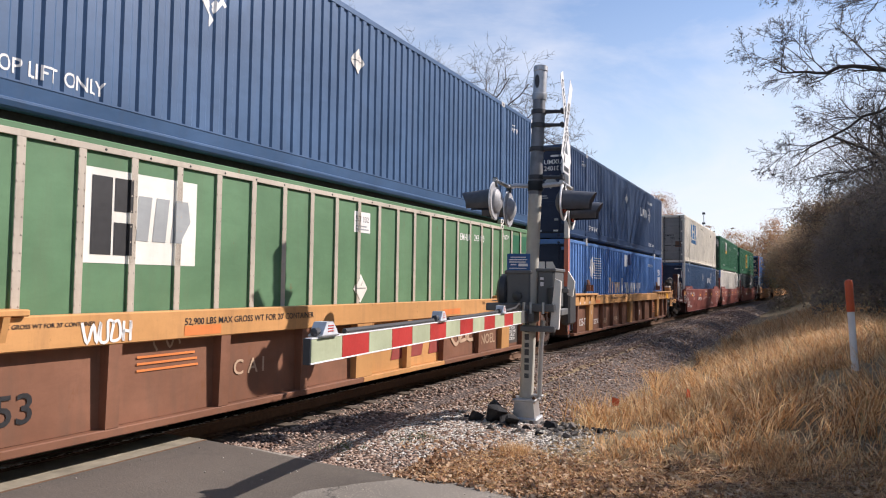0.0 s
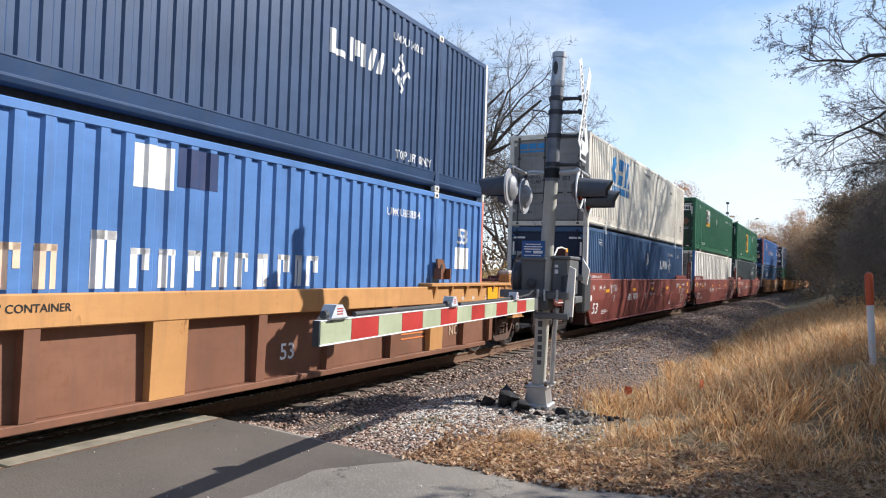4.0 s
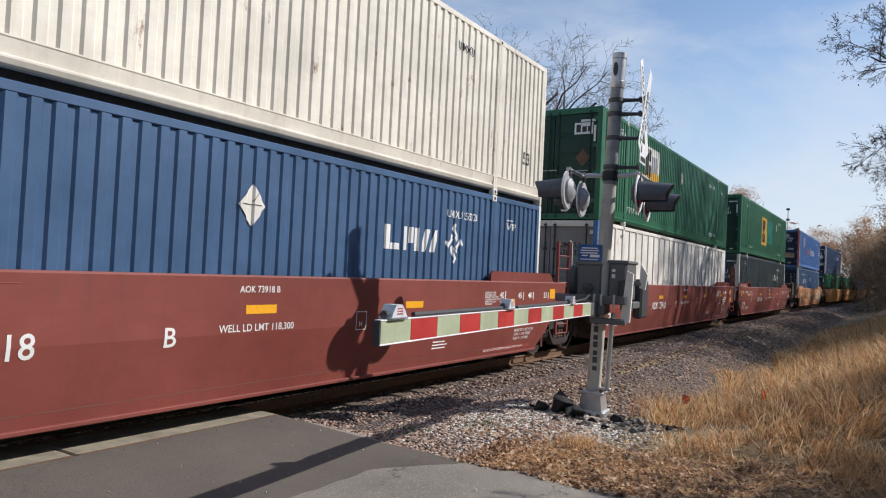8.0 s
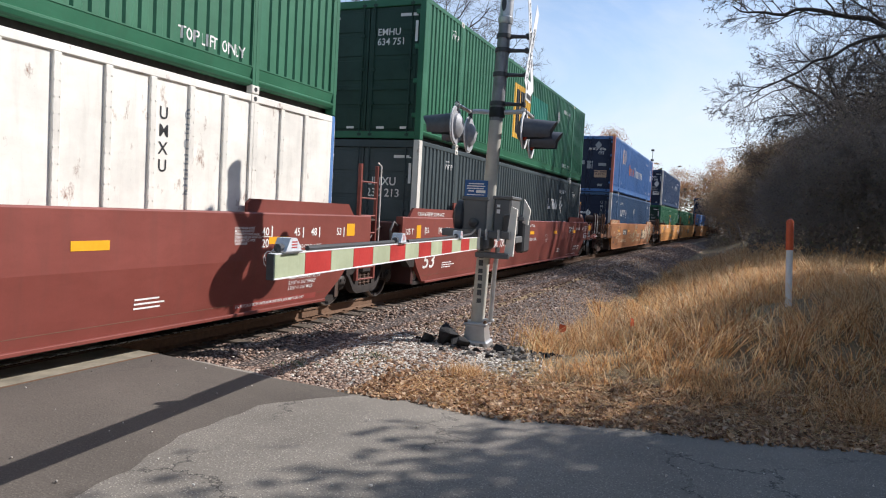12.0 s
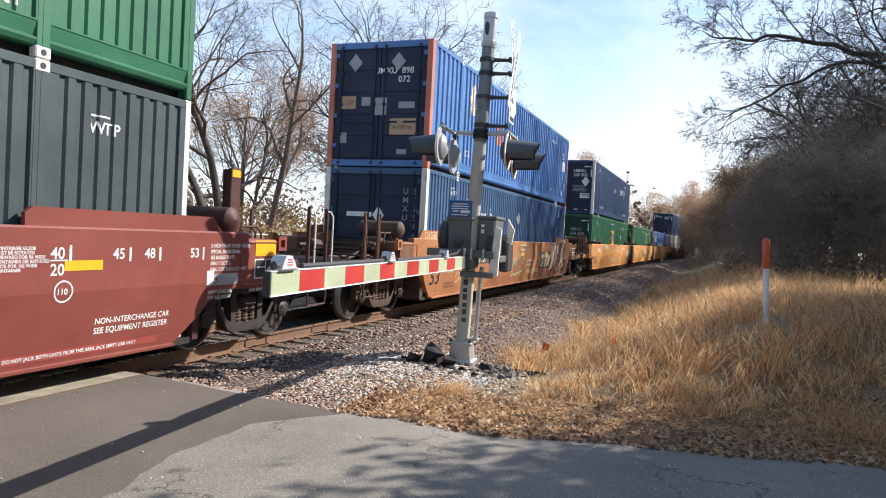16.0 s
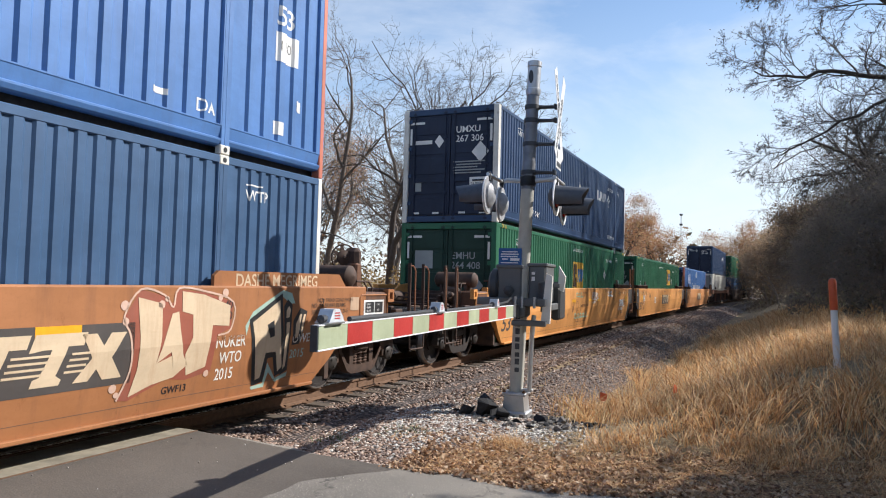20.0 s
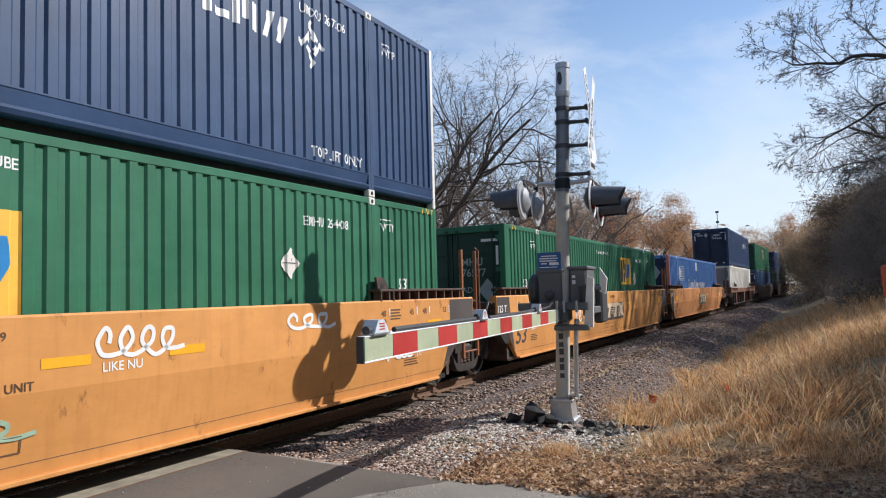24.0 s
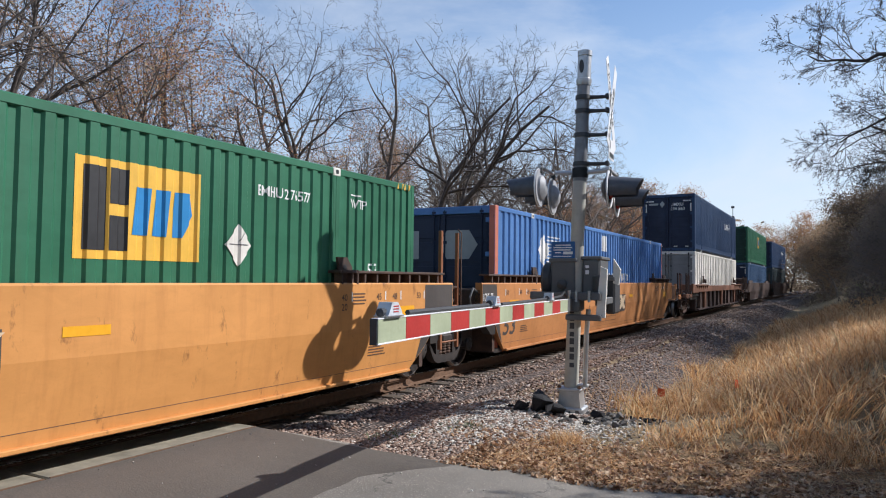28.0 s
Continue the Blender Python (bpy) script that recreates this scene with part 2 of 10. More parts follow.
def painted(name, rgb, rough=0.45, dirt=0.35, dirt_rgb=(0.16, 0.12, 0.09), rust=0.0, scale=0.8, metal=0.0, fade=0.18):
    """Weathered paint: fading at a large scale, streaks that run down, specks of rust."""
    m, t, p = nodes_of(name)
    co = coords(t)
    big = tex(t, "ShaderNodeTexNoise", co, Scale=scale, Detail=5, Roughness=0.6).outputs["Fac"]
    fine = tex(t, "ShaderNodeTexNoise", co, Scale=38.0, Detail=4, Roughness=0.65).outputs["Fac"]
    streak = tex(t, "ShaderNodeTexNoise", stretch(t, co, (5.0, 5.0, 0.6)), Scale=1.3, Detail=6, Roughness=0.65).outputs["Fac"]
    col = blend(t, span(t, big, 0.3, 0.7), shade(rgb, 1 - fade), tuple(min(1, c * (1 + fade) + 0.012) for c in rgb))
    smudge = tex(t, "ShaderNodeTexNoise", stretch(t, co, (0.9, 0.9, 2.6)), Scale=2.4, Detail=7, Roughness=0.7, Distortion=0.6).outputs["Fac"]
    col = blend(t, span(t, smudge, 0.46, 0.72, 0, 0.30), col, shade(rgb, 0.72))
    col = blend(t, span(t, smudge, 0.28, 0.44, 0.16, 0), col, tuple(min(1, c * 1.2 + 0.03) for c in rgb))
    col = blend(t, span(t, streak, 0.5, 0.78, 0, dirt), col, dirt_rgb)
    col = blend(t, span(t, fine, 0.55, 0.8, 0, dirt * 0.5), col, shade(dirt_rgb, 1.2))
    if rust > 0:
        spots = tex(t, "ShaderNodeTexNoise", stretch(t, co, (1, 1, 0.45)), Scale=3.3, Detail=8, Roughness=0.72).outputs["Fac"]
        col = blend(t, span(t, spots, 0.66 - 0.18 * rust, 0.74 - 0.14 * rust, 0, 0.9), col, (0.19, 0.075, 0.03))
    t.links.new(col, p.inputs["Base Color"])
    t.links.new(span(t, fine, 0.2, 0.8, rough - 0.08, rough + 0.16), p.inputs["Roughness"])
    p.inputs["Metallic"].default_value = metal
    p.inputs["Specular IOR Level"].default_value = 0.3
    rough_sheet = t.nodes.new("ShaderNodeMath")
    rough_sheet.operation = "MULTIPLY_ADD"
    rough_sheet.inputs[1].default_value = 2.5
    t.links.new(big, rough_sheet.inputs[0])
    t.links.new(fine, rough_sheet.inputs[2])
    bump(t, p, rough_sheet.outputs["Value"], 0.14, 0.005)
    return m


def plain(name, rgb, rough=0.5, metal=0.0, var=0.2, scale=14.0, relief=0.15, depth=0.004):
    m, t, p = nodes_of(name)
    co = coords(t)
    a = tex(t, "ShaderNodeTexNoise", co, Scale=scale, Detail=5, Roughness=0.6).outputs["Fac"]
    b = tex(t, "ShaderNodeTexNoise", co, Scale=scale * 0.13, Detail=3).outputs["Fac"]
    col = blend(t, span(t, a, 0.3, 0.7), shade(rgb, 1 - var), tuple(min(1, c * (1 + var)) for c in rgb))
    col = blend(t, span(t, b, 0.3, 0.7, 0, 0.4), col, shade(rgb, 1 - 1.3 * var))
    t.links.new(col, p.inputs["Base Color"])
    t.links.new(span(t, a, 0.2, 0.8, rough - 0.08, rough + 0.1), p.inputs["Roughness"])
    p.inputs["Metallic"].default_value = metal
    bump(t, p, a, relief, depth)
    return m


NAVY = painted("navy_container_paint", (0.026, 0.060, 0.135), 0.42, 0.25, (0.09, 0.09, 0.10))
BLUE = painted("blue_container_paint", (0.085, 0.20, 0.45), 0.42, 0.28, (0.08, 0.10, 0.15))
MIDBLUE = painted("mid_blue_container_paint", (0.048, 0.105, 0.205), 0.42, 0.22, (0.08, 0.09, 0.12))
SLATE = painted("slate_container_paint", (0.044, 0.062, 0.067), 0.45, 0.2, (0.10, 0.10, 0.10))
GREEN = painted("green_container_paint", (0.027, 0.14, 0.073), 0.42, 0.25, (0.05, 0.08, 0.05))
# door paints: side colours darkened for the ends' shade, with streaks of dirt
SHADENAVY = painted("shaded_navy_door_paint", (0.012, 0.022, 0.052), 0.5, 0.3, (0.02, 0.02, 0.024))
SHADEGREEN = painted("shaded_green_door_paint", (0.009, 0.040, 0.027), 0.5, 0.3, (0.02, 0.025, 0.02))
SHADEWHITE = painted("shaded_white_door_paint", (0.24, 0.235, 0.225), 0.55, 0.45, (0.08, 0.075, 0.07), 0.25)
DARKBAR = plain("dark_locking_bar", (0.05, 0.047, 0.045), 0.6, 0.2, 0.3)
SAGE = painted("sage_green_container_paint", (0.10, 0.205, 0.105), 0.5, 0.3, (0.12, 0.14, 0.08), 0.15)
WHITE = painted("white_container_paint", (0.72, 0.675, 0.575), 0.5, 0.28, (0.36, 0.28, 0.19), 0.22)
BRIGHT = painted("bright_white_container_paint", (0.76, 0.73, 0.66), 0.5, 0.25, (0.30, 0.27, 0.22), 0.3)
TAN = painted("pale_post_paint", (0.50, 0.44, 0.36), 0.5, 0.35)
MAROON = painted("maroon_car_paint", (0.20, 0.047, 0.034), 0.48, 0.28, (0.10, 0.05, 0.04), 0.0, 0.5)
ORANGE = painted("orange_car_paint", (0.35, 0.142, 0.052), 0.6, 0.5, (0.15, 0.075, 0.045), 0.35, 0.5, 0.0, 0.22)
YELLOW = painted("yellow_car_paint", (0.61, 0.273, 0.075), 0.55, 0.42, (0.38, 0.15, 0.045), 0.36, 0.5, 0.0, 0.14)
AMBER = painted("faded_amber_car_paint", (0.47, 0.195, 0.06), 0.58, 0.45, (0.25, 0.11, 0.05), 0.35, 0.5, 0.0, 0.16)
OCHRE = painted("ochre_sill_paint", (0.52, 0.262, 0.092), 0.55, 0.5, (0.28, 0.15, 0.07), 0.25, 0.5)
BROWN = painted("brown_car_paint", (0.19, 0.082, 0.045), 0.62, 0.6, (0.13, 0.075, 0.05), 0.4, 0.6, 0.0, 0.28)
DARKCAR = painted("dark_car_paint", (0.06, 0.035, 0.028), 0.6, 0.5)
WHITEMARK = painted("white_marking_paint", (0.78, 0.77, 0.74), 0.5, 0.15, (0.35, 0.33, 0.3))
BLACKMARK = plain("black_marking_paint", (0.02, 0.02, 0.022), 0.5)
YELLOWMARK = painted("yellow_marking_paint", (0.80, 0.46, 0.06), 0.45, 0.2)
REFLECT = plain("amber_reflector", (0.85, 0.40, 0.02), 0.35, 0, 0.08)
BLUEMARK = painted("blue_marking_paint", (0.025, 0.22, 0.50), 0.45, 0.15)
ORANGEMARK = painted("orange_marking_paint", (0.72, 0.22, 0.06), 0.5, 0.2)
SALMON = painted("salmon_post_paint", (0.62, 0.20, 0.13), 0.5, 0.35, rust=0.2)
STEEL = plain("worn_steel", (0.33, 0.31, 0.29), 0.35, 0.85, 0.25)
DARKSTEEL = plain("dark_oily_steel", (0.045, 0.038, 0.034), 0.55, 0.3, 0.4)
RUSTY = plain("rusty_cast_steel", (0.115, 0.065, 0.045), 0.75, 0.1, 0.45, 9.0, 0.4)
RUSTGEAR = plain("dark_rusty_gear", (0.075, 0.043, 0.030), 0.75, 0.05, 0.45, 6.0, 0.3)
MAROONGEAR = painted("dark_maroon_gear_paint", (0.065, 0.022, 0.019), 0.55, 0.4, (0.05, 0.035, 0.03))
ORANGERAIL = painted("faded_orange_rail_paint", (0.26, 0.10, 0.042), 0.55, 0.4, (0.14, 0.08, 0.05), 0.3)
BROWNTRUCK = plain("oily_brown_truck", (0.075, 0.042, 0.028), 0.7, 0.1, 0.5, 7.0, 0.3)
DARKTRUCK = plain("oily_black_truck", (0.036, 0.028, 0.025), 0.65, 0.1, 0.5, 7.0, 0.3)
SOOTY = painted("sooty_orange_paint", (0.15, 0.07, 0.038), 0.6, 0.95, (0.035, 0.028, 0.026), 0.35, 1.2)
OCHREDIRT = painted("grimy_ochre_paint", (0.42, 0.205, 0.065), 0.6, 0.85, (0.11, 0.06, 0.035), 0.5, 1.0, 0.0, 0.3)
STEELGREY = plain("galvanised_grating", (0.12, 0.115, 0.11), 0.5, 0.5, 0.25)
RAILTOP = plain("polished_rail_head", (0.55, 0.53, 0.50), 0.25, 0.9, 0.15)
RAILRUST = plain("rusty_rail", (0.17, 0.095, 0.055), 0.8, 0.1, 0.3)
TIEWOOD = plain("weathered_tie_wood", (0.13, 0.10, 0.075), 0.85, 0, 0.4, 12.0, 0.5, 0.01)
ALU = plain("galvanised_aluminium", (0.50, 0.51, 0.52), 0.42, 0.75, 0.14, 10.0)
GREYBOX = painted("grey_cabinet_paint", (0.125, 0.13, 0.133), 0.5, 0.3)
DARKGREY = plain("dark_grey_paint", (0.05, 0.053, 0.058), 0.5, 0.1)
PALESTONE = plain("crumbling_pale_pad", (0.50, 0.42, 0.36), 0.9, 0, 0.4, 12.0, 0.7, 0.01)
CONCRETE = plain("concrete", (0.29, 0.255, 0.19), 0.85, 0, 0.32, 5.0, 0.4, 0.006)

SIGN_PLATE = painted("white_plate_paint", (0.78, 0.76, 0.68), 0.5, 0.15, (0.4, 0.36, 0.3))
GREYMARK = painted("faded_grey_marking", (0.33, 0.35, 0.35), 0.5, 0.2, (0.2, 0.2, 0.2))
TANPAINT = painted("faded_tan_marking", (0.48, 0.33, 0.22), 0.55, 0.3)
SPRAYTAN = painted("cream_spray_paint", (0.62, 0.48, 0.32), 0.55, 0.5, (0.4, 0.22, 0.12))
DARKRED = painted("dark_red_marking", (0.28, 0.05, 0.04), 0.55, 0.3)
ORANGEWHITE = painted("cream_orange_marking", (0.78, 0.58, 0.42), 0.5, 0.2)
DARKPATCH = painted("navy_patch", (0.02, 0.04, 0.12), 0.5, 0.2)
BROWNPATCH = painted("brown_patch", (0.14, 0.075, 0.045), 0.6, 0.3)
TEALMARK = painted("teal_marking", (0.02, 0.24, 0.17), 0.5, 0.2)
DARKFIELD = painted("dark_field_paint", (0.07, 0.06, 0.055), 0.55, 0.3)
DULLRED = painted("dull_red_spray", (0.30, 0.085, 0.05), 0.55, 0.3)
SPRAYPINK = painted("pale_pink_spray", (0.62, 0.42, 0.32), 0.6, 0.3)
PALEAQUA = painted("pale_blue_green_spray", (0.36, 0.50, 0.42), 0.6, 0.4)
DARKBROWN = painted("faded_brown_lettering", (0.11, 0.06, 0.035), 0.55, 0.3)
PALEGREEN = painted("pale_green_spray", (0.42, 0.46, 0.30), 0.55, 0.3)
TEALSPRAY = painted("faded_teal_spray", (0.30, 0.42, 0.30), 0.55, 0.3)


# ---- markings, laid as thin paint on a surface ----
def rect(x0, z0, x1, z1):
    return [(x0, z0), (x1, z0), (x1, z1), (x0, z1)]


def diamond(x, z, w, h):
    return [(x - w / 2, z), (x, z - h / 2), (x + w / 2, z), (x, z + h / 2)]


def shear(shapes, k, z0=0.0):
    return [[(x + k * (z - z0), z) for x, z in s] for s in shapes]


def glyphs(words, size, wide=1.0):
    """Flat faces of lettering in the built-in font, as (vertices, faces), from the origin to the right."""
    cu = bpy.data.curves.new("words", "FONT")
    cu.body, cu.size, cu.resolution_u, cu.offset = words, size, 3, 0.011 * size
    ob = bpy.data.objects.new("words", cu)
    me = bpy.data.meshes.new_from_object(ob)
    out = [(v.co.x * wide, v.co.y) for v in me.vertices], [tuple(p.vertices) for p in me.polygons]
    bpy.data.objects.remove(ob)
    bpy.data.meshes.remove(me)
    bpy.data.curves.remove(cu)
    return out


# sets of marks whose pieces are parts of their own
SINGLE = {"green_patch": "green_patch", "line_mark": "line_mark", "reflective_strip": "reflective_strip", "stencil_lines": "stencil_line", "emblem_blocks": "emblem_block", "hexagon_mark": "hexagon_mark", "door_label": "door_label", "notice_bar": "notice_bar", "bell_notice": "bell_notice", "blue_mark": "blue_mark", "block_mark": "block_mark"}


def marking(name, shapes, material, parent, side, at, profile=None, label="", lift=0.004):
    """shapes: polygons in metres, or words' faces. side '+x': at = (y, z) on the plane x; profile bends the paint over the sheet."""
    if name in SINGLE and not isinstance(shapes, tuple) and len(shapes) > 1:
        return [marking(SINGLE[name], [one], material, parent, side, at, profile, label, lift) for one in shapes][0]
    bm = bmesh.new()
    if isinstance(shapes, tuple):
        vs = [bm.verts.new((0, x, z)) for x, z in shapes[0]]
        for f in shapes[1]:
            try:
                bm.faces.new([vs[i] for i in f])
            except ValueError:
                pass
    else:
        for s in shapes:
            bm.faces.new([bm.verts.new((0, x, z)) for x, z in s])
    bmesh.ops.translate(bm, verts=bm.verts, vec=(0, at[1], at[2]))
    if profile:
        ys = [v.co.y for v in bm.verts]
        lo, hi = min(ys), max(ys)
        for y, _ in profile:
            if lo < y < hi:
                bmesh.ops.bisect_plane(bm, geom=bm.verts[:] + bm.edges[:] + bm.faces[:], plane_co=(0, y, 0), plane_no=(0, 1, 0))
        py, pd = [a for a, _ in profile], [b for _, b in profile]
        for v in bm.verts:
            v.co.x = at[0] - float(np.interp(v.co.y, py, pd)) + lift
    else:
        low = at[0] > 1.40 and parent.get("fold")
        if low and min(v.co.z for v in bm.verts) < 0.98 < max(v.co.z for v in bm.verts):
            bmesh.ops.bisect_plane(bm, geom=bm.verts[:] + bm.edges[:] + bm.faces[:], plane_co=(0, 0, 0.98), plane_no=(0, 0, 1))
        for v in bm.verts:
            v.co.x = at[0] + lift if not low or v.co.z > 0.98 else 1.5 + lift - 0.10 * (0.98 - v.co.z) / 0.7
    if side == "-y":
        for v in bm.verts:
            v.co = Vector((v.co.y, -v.co.x, v.co.z))
    me = bpy.data.meshes.new(name)
    bm.to_mesh(me)
    bm.free()
    me.materials.append(material)
    ob = new(name, me)
    ob.parent = parent
    if label:
        ob["label"] = label
    return ob


# ---- containers: 53 ft, with lifting posts 40 ft apart ----
LEN, WID, HIGH = 16.15, 2.59, 2.896
HALF, SIDE = LEN / 2, WID / 2
POST = 6.095


def corrugated(depth=0.030, pitch=0.21, flat=0.50, slope=0.13):
    rows = [(-HALF, 0.0), (-HALF + 0.17, 0.0)]
    for a, b in ((-HALF + 0.18, -POST - 0.01), (-POST + 0.17, POST - 0.17), (POST + 0.01, HALF - 0.18)):
        n = max(1, round((b - a) / pitch))
        p = (b - a) / n
        for i in range(n):
            s = a + i * p
            rows += [(s + p * slope * 0.5, 0.004), (s + p * flat, 0.004), (s + p * (flat + slope), depth), (s + p * (1 - slope * 0.5), depth)]
        rows += [(b, 0.0), (b + 0.005, 0.0)]
        if b < HALF - 0.5:
            rows += [(b + 0.165, 0.0)]
    rows += [(HALF, 0.0)]
    return rows


def posted(gap=0.61):
    rows = [(-HALF, 0.0), (-HALF + 0.17, 0.0)]
    n = round((LEN - 0.4) / gap)
    for i in range(1, n):
        y = -HALF + 0.2 + i * (LEN - 0.4) / n
        rows += [(y - 0.05, 0.026), (y - 0.045, 0.0), (y + 0.045, 0.0), (y + 0.05, 0.026)]
    rows += [(HALF - 0.17, 0.0), (HALF, 0.0)]
    return rows


CORR, CORR_WAVE, POSTED = corrugated(), corrugated(0.040, 0.28, 0.42, 0.12), posted()
MESHES = {}


def shared(key, build):
    if key not in MESHES:
        MESHES[key] = build()
    return MESHES[key]


def side_sheet(profile, lo, hi):
    g = Geo()
    vs, fs = [], []
    for y, d in profile:
        vs += [(SIDE - d, y, lo), (SIDE - d, y, hi)]
    for i in range(len(profile) - 1):
        fs.append((2 * i, 2 * i + 2, 2 * i + 3, 2 * i + 1))
    # the back of the sheet
    k = len(vs)
    vs += [(SIDE - 0.06, -HALF + 0.05, lo), (SIDE - 0.06, HALF - 0.05, lo), (SIDE - 0.06, HALF - 0.05, hi), (SIDE - 0.06, -HALF + 0.05, hi)]
    fs.append((k, k + 1, k + 2, k + 3))
    return g.add(vs, fs)


def castings():
    g = Geo()
    g.box((-0.09, -0.085, 0), (0.006, 0.085, 0.118), 0.012)
    return g


def container(name, label, paint, style="corr", posts=None, ends=None, door_paint=None, rail=None):
    """An intermodal container standing on z = 0, its doors towards -y."""
    posts, ends, rail = posts or paint, ends or paint, rail or paint
    box = thing(name, label, "shipping container", "containers on the train")
    # doors get the copy with shade put into its colour
    door_paint = door_paint or {NAVY: SHADENAVY, GREEN: SHADEGREEN, MIDBLUE: SHADENAVY, BRIGHT: SHADEWHITE, WHITE: SHADEWHITE}.get(paint)
    profile = {"corr": CORR, "wave": CORR_WAVE, "posted": POSTED}[style]
    lo, hi = 0.34, HIGH - 0.10
    flip = pose(0, 0, 0, 0, 0, 180)
    sheet = shared(("sheet", style, paint.name), lambda: geo_mesh("side_panel", side_sheet(profile, lo, hi), paint, 25))
    again("side_panel", sheet, box)
    again("side_panel", sheet, box, flip)
    if style == "posted":
        def one_post():
            g = Geo().box((SIDE - 0.02, -0.045, lo), (SIDE + 0.004, 0.045, hi), 0.006)
            for q in np.arange(lo + 0.1, hi, 0.16):
                for yy in (-0.03, 0.03):
                    g.box((SIDE, yy - 0.007, q), (SIDE + 0.009, yy + 0.007, q + 0.014))
            return geo_mesh("side_post", g, posts)
        pm = shared(("sidepost", posts.name), one_post)
        for (y0, _), (y1, d) in zip(POSTED, POSTED[1:]):
            if d == 0.0 and 0.05 < y1 - y0 < 0.12:
                again("side_post", pm, box, pose(0, (y0 + y1) / 2, 0), "riveted side post")
        if posts is not paint:
            strip = Geo().box((SIDE - 0.01, -POST + 0.17, hi - 0.03), (SIDE + 0.006, POST - 0.17, hi + 0.035), 0.004)
            part("edge_strip", strip, posts, box, "pale riveted strip under the top rail")
            bolt = geo_mesh("bolt", Geo().lathe([(0, 0.013), (0.004, 0.013)], (SIDE + 0.006, 0, hi + 0.002), (1, 0, 0), 8), BLACKMARK)
            for q in np.arange(-POST + 0.4, POST - 0.3, 0.55):
                again("bolt", bolt, box, pose(0, q, 0))
    top = shared(("toprail", rail.name), lambda: geo_mesh("top_rail", Geo().box((SIDE - 0.09, -HALF + 0.02, hi - 0.005), (SIDE + 0.002, HALF - 0.02, HIGH - 0.004), 0.012), rail))
    low = shared(("lowrail", rail.name), lambda: geo_mesh("bottom_rail", Geo().slab([(SIDE + 0.002, 0.36), (SIDE - 0.03, 0.36), (SIDE - 0.06, 0.3), (SIDE - 0.14, 0.12), (SIDE - 0.13, 0.10), (SIDE - 0.04, 0.10), (SIDE - 0.02, 0.12), (SIDE + 0.002, 0.165), (SIDE + 0.002, 0.185), (SIDE - 0.028, 0.20), (SIDE - 0.006, 0.335), (SIDE + 0.002, 0.345)], "y", -HALF + 0.05, HALF - 0.05), rail, 8))
    for m in (None, flip):
        again("top_rail", top, box, m)
        again("bottom_rail", low, box, m)
    part("roof", Geo().box((-SIDE + 0.03, -HALF + 0.04, HIGH - 0.06), (SIDE - 0.03, HALF - 0.04, HIGH - 0.012)), rail, box)
    part("floor", Geo().box((-SIDE + 0.16, -HALF + 0.05, 0.02), (SIDE - 0.16, HALF - 0.05, 0.2)), DARKSTEEL, box)
    # corner posts and lifting posts
    cp = shared(("corner", ends.name), lambda: geo_mesh("corner_post", Geo().box((SIDE - 0.13, -HALF, 0.0), (SIDE + 0.004, -HALF + 0.17, HIGH), 0.012), ends))
    far = shared(("cornerfar", ends.name), lambda: geo_mesh("corner_post", Geo().box((SIDE - 0.13, HALF - 0.10, 0.0), (SIDE + 0.004, HALF, HIGH), 0.012), ends))
    lp = shared(("lift", rail.name), lambda: geo_mesh("lifting_post", Geo().box((SIDE - 0.08, -0.075, 0.1), (SIDE + 0.003, 0.075, HIGH - 0.08), 0.008).box((SIDE - 0.02, -0.012, 0.12), (SIDE + 0.006, 0.0, HIGH - 0.12)), rail))
    ca = shared(("casting",), lambda: geo_mesh("corner_casting", castings(), BRIGHT))
    # no opening here: a black disc gives the slot's dark inside
    slot = shared(("slot",), lambda: geo_mesh("casting_slot", Geo().lathe([(0, 0.032), (0.004, 0.032)], (0.006, 0, 0.06), (1, 0, 0), 10), BLACKMARK))
    again("corner_post", cp, box)
    again("corner_post", far, box)
    mirror_cp = shared(("cornerm", ends.name), lambda: geo_mesh("corner_post", Geo().box((-SIDE - 0.004, -HALF, 0.0), (-SIDE + 0.13, -HALF + 0.17, HIGH), 0.012), ends))
    again("corner_post", mirror_cp, box)
    again("corner_post", far, box, pose(-2 * SIDE + 0.126, 0, 0))
    for y in (-POST + 0.08, POST - 0.08):
        again("lifting_post", lp, box, pose(0, y, 0))
        again("lifting_post", lp, box, pose(0, y, 0, 0, 0, 180))
        for z in (0.0, HIGH - 0.118):
            c = again("corner_casting", ca, box, pose(SIDE + 0.004, y, z))
            again("casting_slot", slot, c)
    # doors with locking bars, sills and header
    part("door_header", Geo().box((-SIDE + 0.1, -HALF + 0.01, HIGH - 0.16), (SIDE - 0.1, -HALF + 0.12, HIGH - 0.005), 0.01), rail, box)
    part("door_sill", Geo().box((-SIDE + 0.1, -HALF + 0.01, 0.02), (SIDE - 0.1, -HALF + 0.14, 0.17), 0.01), rail, box)
    for k in (-1, 1):
        g = Geo()
        x0, x1 = sorted((k * 0.012, k * (SIDE - 0.135)))
        g.box((x0, -HALF + 0.05, 0.18), (x1, -HALF + 0.09, HIGH - 0.17))
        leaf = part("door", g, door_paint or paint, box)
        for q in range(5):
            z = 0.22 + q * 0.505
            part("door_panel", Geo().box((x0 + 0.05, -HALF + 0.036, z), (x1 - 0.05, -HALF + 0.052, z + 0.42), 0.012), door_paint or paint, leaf)
